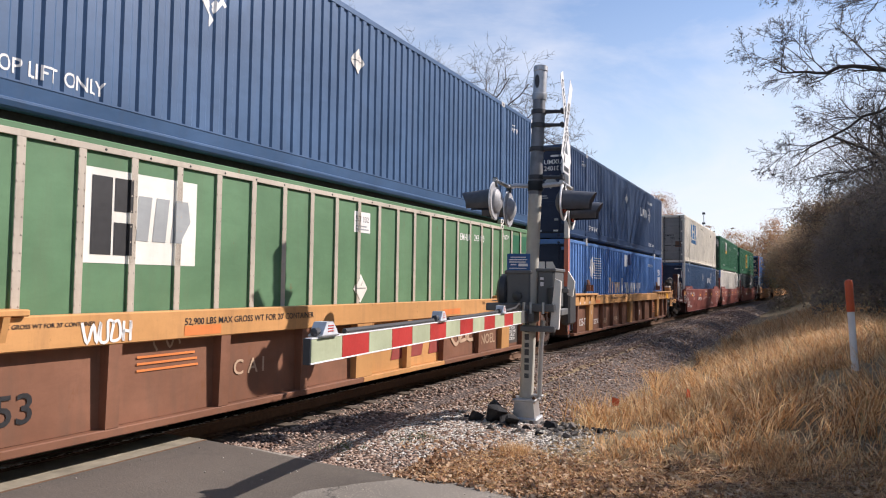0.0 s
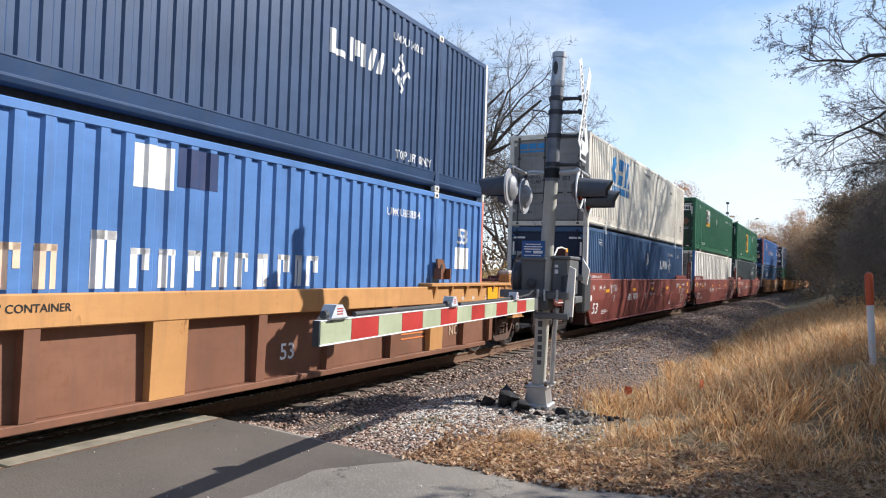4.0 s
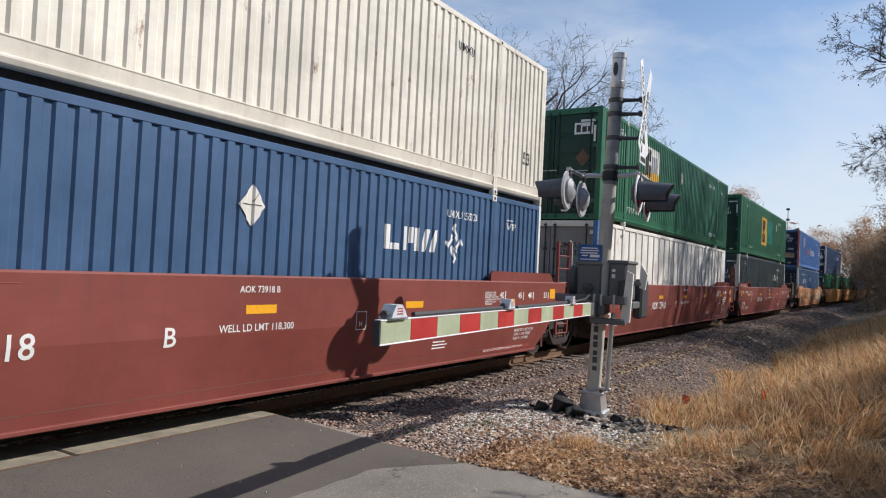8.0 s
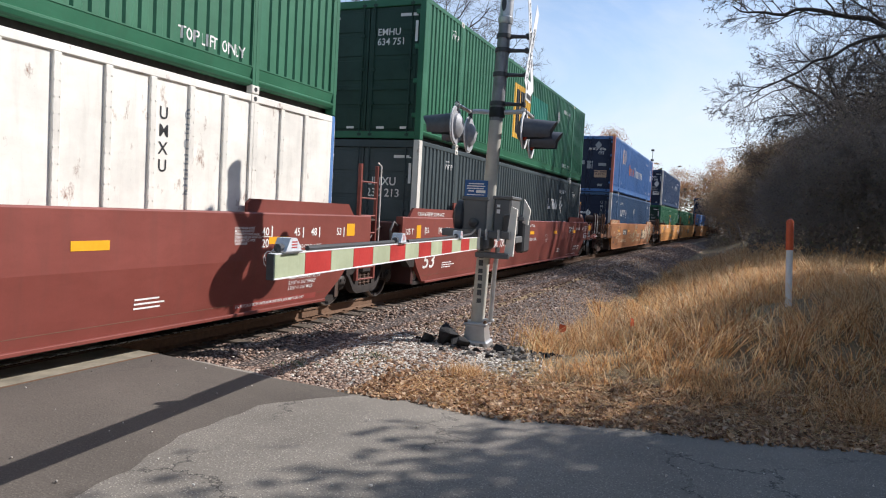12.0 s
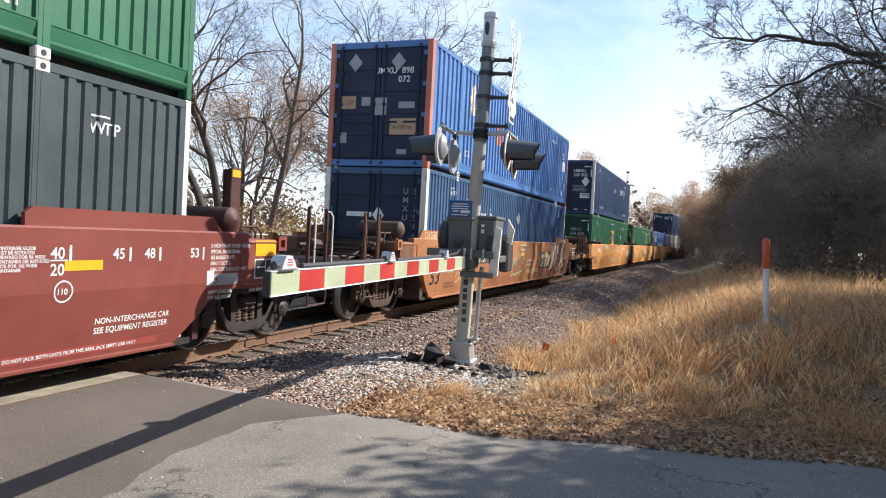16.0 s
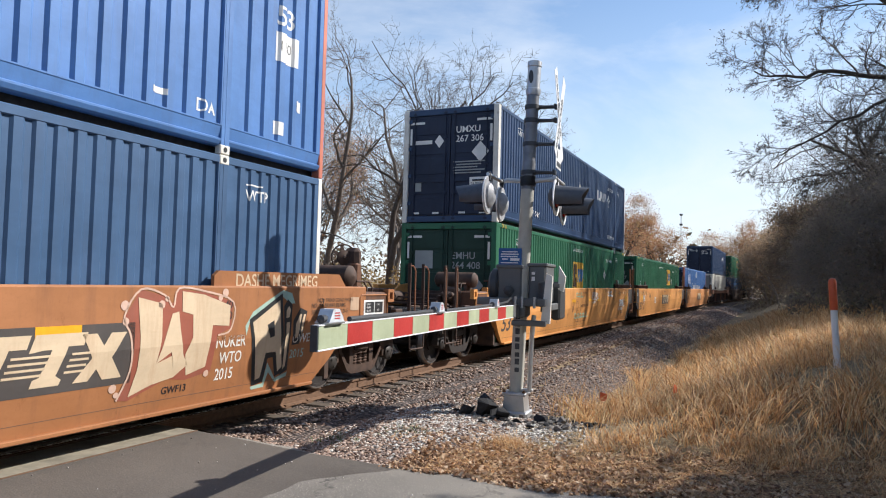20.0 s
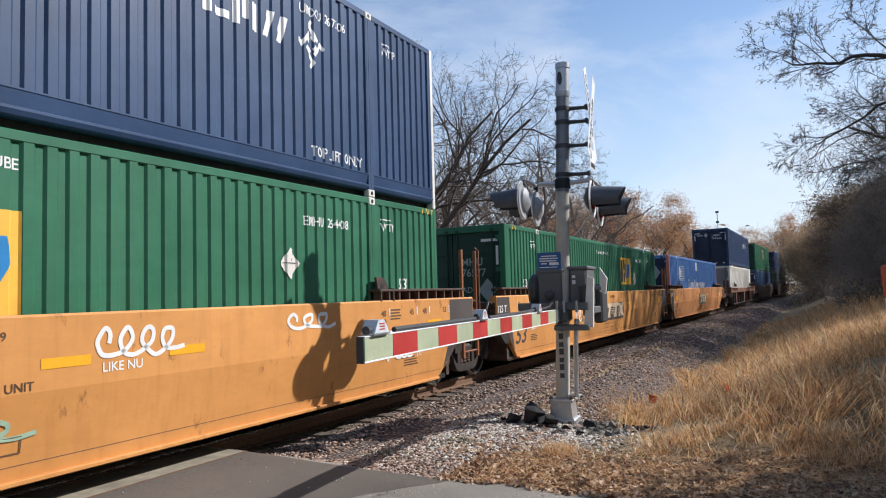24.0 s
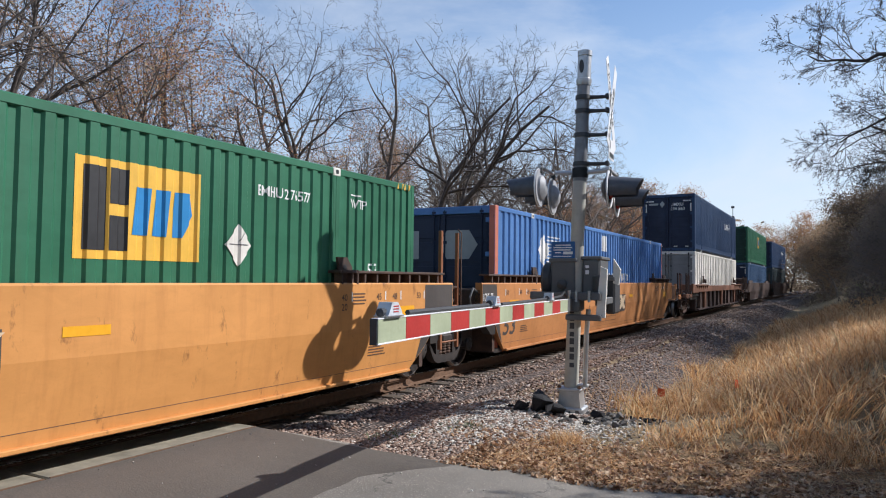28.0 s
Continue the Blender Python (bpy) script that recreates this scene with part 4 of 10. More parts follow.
    if wheel == "r":
        brake_wheel(car, sign, Matrix.Translation((0.35, e + 1.85, 2.12)) @ Matrix.Rotation(radians(58), 4, "Z") @ Matrix.Scale(0.8, 4), RUSTGEAR, "rusty hand brake wheel")
        part("brake_stand", flipped(Geo().box((0.40, e + 1.86, 1.0), (0.62, e + 2.05, 2.02), 0.03).slab([(e + 1.9, 1.1), (e + 2.5, 1.1), (e + 2.05, 1.85), (e + 1.9, 1.9)], "x", 0.46, 0.54), sign), SOOTY, car)
        part("brake_gear_case", flipped(Geo().box((0.28, e + 1.9, 1.9), (0.6, e + 2.1, 2.3), 0.07), sign), RUSTGEAR, car)
    elif wheel:
        brake_wheel(car, sign, Matrix.Translation((1.28, e + 2.12, 1.93)) @ Matrix.Rotation(radians(58), 4, "Z"), DARKSTEEL, "black spoked hand brake wheel")
        part("brake_gear_case", flipped(Geo().box((1.02, e + 2.14, 1.66), (1.26, e + 2.34, 2.12), 0.06), sign), gear, car)
        part("brake_stand", flipped(Geo().box((1.08, e + 2.18, 1.0), (1.22, e + 2.30, 1.7), 0.02).box((0.98, e + 2.08, 1.08), (1.38, e + 2.4, 1.2), 0.03), sign), paint, car)
        part("brake_chain", flipped(chain_geo([(1.34, e + 2.1, 1.68), (1.36, e + 2.1, 1.15), (1.30, e + 1.6, 1.05), (1.2, e + 0.9, 1.06)]), sign), gear, car)


def flipped(g, sign):
    if sign < 0:
        g.v = [(x, -y, z) for x, y, z in g.v]
    return g


def guide(car, y, paint):
    """A container guide on the top chord: a bent lug, its hole drawn as a black disc."""
    g = Geo().slab([(-0.19, 1.6), (0.19, 1.6), (0.17, 1.84), (0.05, 1.97), (-0.16, 1.97), (-0.12, 1.8)], "x", 1.36, 1.40)
    g.box((1.36, -0.19, 1.6), (1.5, -0.16, 1.8)).box((1.36, 0.16, 1.6), (1.5, 0.19, 1.8))
    g.v = [(a, b + y, c) for a, b, c in g.v]
    ob = part("container_guide", g, paint, car)
    # black disc on the solid lug, in place of a dark hole
    part("guide_slot", Geo().lathe([(0, 0.045), (0.006, 0.045)], (1.4, y + 0.0, 1.83), (1, 0, 0), 10), BLACKMARK, ob)


def smooth_car(label, paint, near, far, frame_mat, rails, clearance=True, lugs=(), lattice=False, gear=None, bent=0):
    """A smooth-sided well car. near, far: 'coupler' or 'shared' (an articulated joint); 'shared+' carries the joint's truck."""
    gear = gear or RUSTGEAR
    car = thing("well_car", label, "rail car", "well cars of the train")
    car["fold"] = 1
    en, ef = 0.1, 0.1
    vs, fs = smooth_side(en, ef)
    sheet = Geo().add(vs, fs)
    part("side_wall", sheet, paint, car, "", 4)
    part("side_wall", Geo().add(mirrored(vs), fs), paint, car, "", 4)
    part("seam", Geo().box((1.39, -HALF + 0.2, 0.398), (1.4192, HALF - 0.2, 0.404)), BROWNPATCH, car, "dark seam above the flange")
    part("bottom_flange", Geo().box((1.30, -HALF + 0.3, 0.24), (1.452, HALF - 0.3, 0.285), 0.008), paint, car)
    for y0, y1 in ((-HALF - 0.1, -HALF + 1.2), (HALF - 1.2, HALF + 0.1), (-0.6, 0.6)):
        part("well_floor", Geo().box((-1.34, y0, 0.22), (1.34, y1, 0.298)), DARKSTEEL, car)
    for sign, kind in ((-1, near), (1, far)):
        bulk = Geo().box((-1.36, HALF + 0.12, 0.26), (1.36, HALF + 0.22, 1.5))
        part("bulkhead", flipped(bulk, sign), gear, car)
        if clearance:
            plate = Geo().slab([(HALF + 0.55, 1.60), (HALF + 0.35, 1.80), (HALF - 2.2, 1.80), (HALF - 2.28, 1.74), (HALF - 2.28, 1.60)], "x", 1.37, 1.42)
            part("guide_plate", flipped(plate, sign), paint, car)
            part("guide_plate", flipped(Geo().slab([(HALF + 0.55, 1.60), (HALF + 0.35, 1.80), (HALF - 2.2, 1.80), (HALF - 2.28, 1.74), (HALF - 2.28, 1.60)], "x", -1.42, -1.37), sign), paint, car)
        if lattice:
            gr = Geo()
            for k in range(9):
                y = HALF + 0.5 - 0.3 * k
                gr.box((1.3, y - 0.02, 1.6), (1.48, y + 0.02, 1.76))
            gr.box((1.28, HALF - 2.2, 1.75), (1.5, HALF + 0.7, 1.79), 0.008)
            part("walkway", flipped(gr, sign), RUSTGEAR, car, "rusty open grating walkway on brackets")
        if kind.startswith("coupler"):
            end_platform(car, sign, paint, gear, rails, kind[7:].strip(), True, bent, SOOTY if paint in (ORANGE, YELLOW, AMBER) else None)
            truck(car, sign * (HALF + 1.60), frame_mat, 0)
        else:
            g = Geo()
            g.box((-1.48, HALF + 0.5, 1.0), (1.48, HALF + 1.0, 1.5), 0.02)
            g.box((-0.4, HALF + 0.2, 0.75), (0.4, HALF + 1.6, 1.05), 0.04)
            part("end_box", flipped(g, sign), gear, car)
            part("end_gusset", flipped(Geo().slab([(HALF + 0.3, 0.62), (HALF + 0.5, 0.62), (HALF + 1.0, 0.98), (HALF + 1.0, 1.02), (HALF + 0.3, 1.02)], "x", 1.30, 1.46), sign), DARKSTEEL, car)
            for k in range(3):
                part("joint_pipe", flipped(Geo().tube([(0.5 + 0.25 * k, HALF + 0.3, 1.15 + 0.1 * k), (0.55 + 0.25 * k, HALF + 1.1, 1.2 + 0.1 * k), (0.6 + 0.2 * k, HALF + 1.7, 1.0)], 0.02, 6), sign), gear, car)
            if sign > 0:
                lo_y, hi_y = HALF + 0.62, HALF + 1.22
                for y in (lo_y, hi_y):
                    part("ladder_post", Geo().box((1.43, y - 0.035, 0.5), (1.49, y + 0.035, 2.5), 0.008), paint if clearance else ORANGERAIL, car)
                for z in ((0.52, 0.72, 0.92, 1.12, 1.32, 1.62, 1.92, 2.2) if clearance else (0.62, 1.22)):
                    part("ladder_rung", Geo().tube([(1.47, lo_y, z), (1.47, hi_y, z)], 0.016, 6), paint if clearance else ORANGERAIL, car)
                part("grab_rail", handrail([(1.50, hi_y + 0.02, 1.0), (1.52, hi_y + 0.04, 1.05), (1.52, hi_y + 0.04, 2.5), (1.47, hi_y, 2.56)], 0.013), rails, car)
                part("cross_walk", Geo().box((-1.4, HALF + 0.62, 1.53), (1.48, HALF + 1.25, 1.565), 0.006), gear, car)
            else:
                part("hanging_hose", flipped(Geo().tube([(1.40, HALF + 1.02, 1.45), (1.42, HALF + 1.22, 1.52), (1.42, HALF + 1.35, 1.35), (1.41, HALF + 1.3, 1.15), (1.35, HALF + 1.1, 1.02)], 0.022, 8), sign), STEELGREY, car)
            if kind == "shared+":
                truck(car, sign * (HALF + 1.63), frame_mat, 0)
    for y in lugs:
        guide(car, y, RUSTGEAR if lattice else paint)
    return car


RIBS = (-7.6, -6.1, -4.55, -3.05, -1.55, -0.05, 1.35, 2.75, 4.4, 5.85, 7.0, 8.2)


def ribbed_car(label, near, far, top, low, rails, lugs=(-POST, POST), bright=()):
    """An older well car: a deep ochre top chord over recessed brown panels between ribs."""
    car = thing("well_car", label, "rail car", "well cars of the train")
    for k in (1, -1):
        g = Geo().box((1.36, -HALF - 0.4, 1.16), (1.50, HALF + 0.4, 1.47), 0.012)
        if k < 0:
            g.v = mirrored(g.v)
        part("top_chord", g, top, car, "ochre top chord")
        for i in range(11):
            p = Geo().slab([(1.36, 1.16), (1.37, 0.34), (1.30, 0.30), (1.30, 1.16)], "y", RIBS[i] + 0.06, RIBS[i + 1] - 0.06)
            if k < 0:
                p.v = mirrored(p.v)
            part("side_panel", p, top if i in bright else low, car)
        for i in range(12):
            wide = 0.23 if i in (1, 5, 9) else 0.075
            p = Geo().slab([(1.49, 1.16), (1.47, 0.34), (1.38, 0.30), (1.34, 0.30), (1.34, 1.16)], "y", RIBS[i] - wide, RIBS[i] + wide)
            if k < 0:
                p.v = mirrored(p.v)
            part("rib", p, top if i in (1, 5, 9) or i in bright else low, car)
        cuts = [-HALF + 0.1, RIBS[bright[0]], RIBS[bright[-1] + 1], HALF - 0.1] if bright else [-HALF + 0.1, HALF - 0.1]
        for j, (y0, y1) in enumerate(zip(cuts, cuts[1:])):
            b = Geo().box((1.30, y0, 0.25), (1.47, y1, 0.335), 0.01)
            if k < 0:
                b.v = mirrored(b.v)
            part("bottom_chord", b, top if j == 1 else low, car)
    for y0, y1 in ((-HALF - 0.1, -HALF + 1.2), (HALF - 1.2, HALF + 0.1), (-0.6, 0.6)):
        part("well_floor", Geo().box((-1.34, y0, 0.22), (1.34, y1, 0.298)), DARKSTEEL, car)
    for sign, kind in ((-1, near), (1, far)):
        for k in (1, -1):
            shelf = Geo().box((1.2, HALF - 2.6, 1.47), (1.56, HALF + 1.0, 1.53), 0.01)
            for q in range(6):
                y = HALF - 2.4 + 0.62 * q
                shelf.slab([(1.50, 1.47), (1.56, 1.47), (1.50, 1.25)], "y", y - 0.03, y + 0.03)
            if k < 0:
                shelf.v = mirrored(shelf.v)
            part("guide_shelf", flipped(shelf, sign), top, car)
            g = Geo().box((0.9, HALF + 0.35, 1.11 if kind.startswith("coupler") else 1.05), (1.52, HALF + (1.80 if kind.startswith("coupler") else 1.25), 1.532), 0.03)
            if k < 0:
                g.v = mirrored(g.v)
            part("end_box", flipped(g, sign), OCHREDIRT if top is OCHRE else top, car)
        part("bulkhead", flipped(Geo().box((-1.36, HALF + 0.12, 0.3), (1.36, HALF + 0.22, 1.3)).box((-0.35, HALF + 0.2, 0.72), (0.35, HALF + 1.6, 1.05), 0.03), sign), low, car)
        if kind.startswith("coupler"):
            end_platform(car, sign, top, RUSTGEAR, rails, kind[7:].strip(), False, 0, OCHREDIRT if top is OCHRE else None, 1.10)
            truck(car, sign * (HALF + 1.60), RUSTY, 0)
        else:
            for y in (HALF + 0.22, HALF + 0.7):
                part("ladder_post", flipped(Geo().box((1.45, y - 0.025, 0.42), (1.50, y + 0.025, 1.46), 0.008), sign), RUSTGEAR, car)
            for z in (0.45, 0.78, 1.1):
                part("ladder_rung", flipped(Geo().tube([(1.48, HALF + 0.22, z), (1.48, HALF + 0.7, z)], 0.016, 6), sign), RUSTGEAR, car)
            part("release_valve", flipped(Geo().lathe([(0, 0.09), (0.04, 0.11), (0.09, 0.11), (0.12, 0.05)], (1.38, HALF + 0.45, 0.72), (1, 0, 0), 14).box((1.36, HALF + 0.3, 0.62), (1.44, HALF + 0.6, 1.0), 0.02), sign), RUSTGEAR, car)
            part("grab_rail", flipped(handrail([(1.40, HALF + 0.95, 1.5), (1.40, HALF + 0.95, 2.0), (1.40, HALF + 1.0, 2.06), (1.40, HALF + 1.2, 2.06), (1.40, HALF + 1.25, 2.0), (1.40, HALF + 1.25, 1.5)], 0.013), sign), RUSTGEAR, car)
            deck = Geo().box((-1.2, HALF + 0.25, 1.0), (1.3, HALF + 1.2, 1.06), 0.01).lathe([(0, 0.0), (0.02, 0.12), (0.08, 0.15), (0.62, 0.15), (0.68, 0.12), (0.7, 0)], (0.3, HALF + 0.7, 1.62), (1, 0, 0), 14).box((0.35, HALF + 0.5, 1.06), (0.42, HALF + 0.9, 1.5)).box((0.85, HALF + 0.5, 1.06), (0.92, HALF + 0.9, 1.5))
            part("end_deck", flipped(deck, sign), RUSTGEAR, car)
            for k in range(4):
                part("joint_pipe", flipped(Geo().tube([(0.2 + 0.3 * k, HALF + 0.2, 1.25 + 0.07 * k), (0.3 + 0.3 * k, HALF + 1.0, 1.3 + 0.06 * k), (0.3 + 0.25 * k, HALF + 1.75, 1.1)], 0.024, 6), sign), RUSTGEAR, car)
            if kind == "shared+":
                truck(car, sign * (HALF + 1.63), RUSTY, 0)
    for y in lugs:
        guide(car, y, low)
    return car


def car_words(car, words, y, z, size, material=None, x=1.5, wide=1.0):
    return marking("lettering", glyphs(words, size, wide), material or WHITEMARK, car, "+x", (x, y, z))


def car_shapes(car, name, shapes, y, z, material, x=1.5, label="", lift=0.004):
    return marking(name, shapes, material, car, "+x", (x, y, z), None, label, lift)


# ---- the train, unit by unit: where the middle of each unit stands at the start ----
TRAIN = []


def unit(u, car, low=None, high=None):
    mid = u + HALF
    TRAIN.append((car, mid, 0.0))
    if low:
        TRAIN.append((low, mid, 0.30))
    if high:
        TRAIN.append((high, mid, 0.30 + HIGH + 0.006))


c1 = ribbed_car("rusty brown well car with ochre top chord", "shared", "shared+", OCHRE, BROWN, RUSTY, (-POST, POST), (5, 6))
b1 = container("shipping_container", "sage green container with pale riveted side posts", SAGE, "posted", TAN)
t1 = container("shipping_container", "navy blue corrugated container stacked on a green one", MIDBLUE, "corr", None, BRIGHT)
unit(1.75, c1, b1, t1)

c2 = ribbed_car("rusty brown well car with ochre top chord", "shared", "coupler w", OCHRE, BROWN, ORANGERAIL)
b2 = container("shipping_container", "bright blue container with salmon corner posts", BLUE, "wave", None, SALMON, SHADENAVY)
t2 = container("shipping_container", "dark navy corrugated container with white corner posts", NAVY, "corr", None, BRIGHT)
unit(21.19, c2, b2, t2)

c3 = smooth_car("maroon smooth-sided well car with white lettering", MAROON, "coupler", "shared", DARKTRUCK, BRIGHT, True, (), False, MAROONGEAR, 1)
b3 = container("shipping_container", "mid-blue corrugated container with white corner posts", MIDBLUE, "corr", None, BRIGHT, SHADENAVY)
t3 = container("shipping_container", "cream white corrugated container with rust streaks", WHITE, "corr")
unit(44.72, c3, b3, t3)

c4 = smooth_car("maroon smooth-sided well car with white lettering", MAROON, "shared+", "shared", DARKTRUCK, BRIGHT)
b4 = container("shipping_container", "white container with riveted side posts and blue corner posts", BRIGHT, "posted", BRIGHT, BLUE)
t4 = container("shipping_container", "dark green corrugated container on a white one", GREEN)
unit(64.30, c4, b4, t4)

c5 = smooth_car("maroon smooth-sided well car with white lettering", MAROON, "shared+", "coupler", DARKTRUCK, BRIGHT, True, (-POST,), False, MAROONGEAR, -1)
b5 = container("shipping_container", "dark slate corrugated container with white corner posts", SLATE, "corr", None, BRIGHT)
t5 = container("shipping_container", "green corrugated container with yellow emblem plate", GREEN)
unit(83.72, c5, b5, t5)

c6 = smooth_car("rust-orange well car covered in graffiti", ORANGE, "coupler", "coupler r", BROWNTRUCK, ORANGERAIL)
b6 = container("shipping_container", "mid-blue corrugated container with white corner posts", MIDBLUE, "corr", None, BRIGHT, SHADENAVY)
t6 = container("shipping_container", "bright blue container with salmon corner posts", BLUE, "wave", None, SALMON, SHADENAVY)
unit(107.56, c6, b6, t6)

c7 = smooth_car("yellow-orange well car with sprayed white graffiti", YELLOW, "coupler", "shared", DARKTRUCK, ORANGERAIL, False, (-POST, POST), True)
b7 = container("shipping_container", "green corrugated container with yellow emblem plate", GREEN)
t7 = container("shipping_container", "dark navy corrugated container with white corner posts", NAVY, "corr", None, BRIGHT)
unit(131.0, c7, b7, t7)

c8 = smooth_car("yellow-orange well car with graffiti, single load", YELLOW, "shared+", "shared", DARKTRUCK, RUSTY, False, (-POST, POST), True)
b8 = container("shipping_container", "green corrugated container riding alone in its well", GREEN)
unit(150.28, c8, b8)

c9 = smooth_car("amber-orange well car with a blue container", AMBER, "shared+", "coupler", DARKTRUCK, ORANGERAIL, False, (-POST, POST), True)
b9 = container("shipping_container", "bright blue container with salmon corner posts", BLUE, "wave", None, SALMON, SHADENAVY)
unit(169.6, c9, b9)

c10 = ribbed_car("dark brown ribbed well car", "coupler", "coupler", BROWN, DARKCAR, RUSTY)
b10 = container("shipping_container", "white container with riveted side posts", BRIGHT, "posted", BRIGHT)
t10 = container("shipping_container", "dark navy corrugated container on a white one", NAVY)
unit(193.5, c10, b10, t10)

c11 = smooth_car("dark brown smooth-sided well car", DARKCAR, "coupler", "shared", RUSTY, RUSTY)
b11 = container("shipping_container", "mid-blue corrugated steel shipping container", MIDBLUE)
t11 = container("shipping_container", "green corrugated container high on the stack", GREEN)
unit(217.2, c11, b11, t11)

c12 = smooth_car("dark brown smooth-sided well car", DARKCAR, "shared+", "coupler", RUSTY, RUSTY)
b12 = container("shipping_container", "slate grey corrugated container", SLATE)
t12 = container("shipping_container", "dark navy corrugated steel container", NAVY)
unit(240.5, c12, b12, t12)


# ---- what is written and painted on the train ----
LOW, TOPZ = 0.30, 0.30 + HIGH + 0.006


def wtp(box, y=-7.25, z=2.2, s=0.2):
    side_words(box, "WTP", y, z, s)
    side_shapes(box, "lettering_rule", [rect(0, 0, 0.5 * s * 3, 0.02)], y, z + s * 0.95, WHITEMARK)


def load_lines(car, y, z, n, w, h=0.028, gap=0.062, seed=1, material=None, x=1.5):
    r = random.Random(seed)
    car_shapes(car, "stencil_lines", [rect(0, -k * gap, w * r.uniform(0.65, 1.0), -k * gap + h) for k in range(n)], y, z, material or WHITEMARK, x)


def scrawl(car, pts, y, z, width, material, label="sprayed line", flat=0.0):
    """A sprayed line of even width through points in (y, z)."""
    g = Geo()
    pts = [Vector((p[0] + y, p[1] + z)) for p in pts]
    if len(pts) > 3:
        fine = []
        for i in range(len(pts) - 1):
            p0, p1, p2, p3 = pts[max(0, i - 1)], pts[i], pts[i + 1], pts[min(len(pts) - 1, i + 2)]
            for k in range(4):
                t = k / 4
                fine.append(0.5 * (2 * p1 + (p2 - p0) * t + (2 * p0 - 5 * p1 + 4 * p2 - p3) * t * t + (3 * p1 - p0 - 3 * p2 + p3) * t ** 3))
        pts = fine + [pts[-1]]
    for i, p in enumerate(pts):
        d = (pts[min(i + 1, len(pts) - 1)] - pts[max(i - 1, 0)]).normalized()
        n = Vector((-d.y, d.x)) * width / 2
        x = flat or (1.503 if p.y >= 0.98 else 1.505 - 0.10 * (0.98 - p.y) / 0.7)
        g.v += [(x + 0.003, p.x + n.x, p.y + n.y), (x + 0.003, p.x - n.x, p.y - n.y)]
    g.f += [(2 * i, 2 * i + 1, 2 * i + 3, 2 * i + 2) for i in range(len(pts) - 1)]
    return part("graffiti_stroke", g, material, car, label)


def loops(n, w, h, seed, lean=0.3):
    r = random.Random(seed)
    pts = []
    for k in range(n * 8):
        a = k / 8 * 2 * math.pi
        s = k / (n * 8)
        pts.append((s * w + 0.5 * w / n * math.cos(a) + lean * 0.3 * math.sin(a) * h, h * 0.5 + h * 0.5 * math.sin(a) * r.uniform(0.7, 1.1)))
    return pts


def tlo(box, a=-5.8, b=4.6):
    for y in (a, b):
        side_words(box, "TOP LIFT ONLY", y, 0.42, 0.205, None, 0.82)


def number(box, words, y=4.42, material=None):
    side_words(box, words, y, 2.36, 0.18, material, 0.92)


# first unit: green box with an emblem plate, blue above
block_emblem(b1, -4.82, 1.66, 1.46, 0.95, SIGN_PLATE, BLACKMARK, GREYMARK)
side_shapes(b1, "number_patch", [rect(0, 0, 0.46, 0.33)], -0.11, 2.29, WHITEMARK)
side_words(b1, "531102", -0.08, 2.46, 0.13, BLACKMARK)
side_shapes(b1, "number_patch_rule", [rect(0, 0, 0.36, 0.02), rect(0, 0.05, 0.3, 0.07)], -0.06, 2.33, GREYMARK, "", 0.008)
side_words(b1, "EMHU", 3.78, 2.4, 0.2, None, 0.8)
side_words(b1, "243 843", 4.48, 2.42, 0.2, None, 0.85)
side_words(b1, "WTP", 6.17, 2.55, 0.16)
side_shapes(b1, "green_patch", [rect(-7.9, 2.15, -7.3, 2.72), rect(6.75, 2.25, 7.25, 2.7), rect(7.35, 2.3, 7.8, 2.7)], 0, 0, GREEN, "", 0.003)
placard(b1, 0.09, 1.4, 0.40)
tlo(t1)
diamond_emblem(t1, -3.25, 1.95, 0.62)
placard(t1, -0.13, 2.09, 0.36)
wtp(t1, 6.6, 2.3, 0.18)
side_words(t1, "WT", -6.6, 2.3, 0.18)
car_words(c1, "52,900 LBS MAX GROSS WT FOR 20' CONTAINER", -3.7, 1.31, 0.105, BLACKMARK)
car_words(c1, "52,900 LBS MAX GROSS WT FOR 20' CONTAINER", -6.0, 1.36, 0.055, BLACKMARK)
car_shapes(c1, "orange_stripe", [rect(0, 0, 0.55, 0.11)], -3.7, 1.19, ORANGEMARK)
car_shapes(c1, "orange_stripe", [rect(0, 0, 0.55, 0.11)], 5.2, 1.20, ORANGEMARK)
car_shapes(c1, "orange_stripe", [rect(0, 0, 0.75, 0.11)], 2.6, 1.20, ORANGEMARK)
car_words(c1, "53", -5.66, 0.52, 0.38, BLACKMARK, 1.372)
car_words(c1, "110", 4.42, 1.36, 0.09, BLACKMARK)
for y, w in ((6.06, "20/40"), (6.76, "45"), (7.28, "48"), (8.0, "53")):
    car_words(c1, w, y, 1.2, 0.13, DARKBROWN)
car_shapes(c1, "amber_reflector", [rect(0, 0, 0.45, 0.15)], 7.45, 1.23, REFLECT, 1.5, "amber plate")
storage = part("storage_box", Geo().box((1.34, 7.2, 0.76), (1.46, 8.08, 0.98), 0.015).slab([(1.46, 0.98), (1.50, 0.96), (1.46, 0.76)], "y", 7.2, 8.08), BROWN, c1, "rusty brown storage box")
marking("lettering", glyphs("BC STORAGE", 0.10), DARKBROWN, storage, "+x", (1.476, 7.45, 0.84)).rotation_euler = (0, 0, 0)
load_lines(c1, 4.95, 1.42, 2, 0.7, 0.02, 0.05, 9, BLACKMARK)
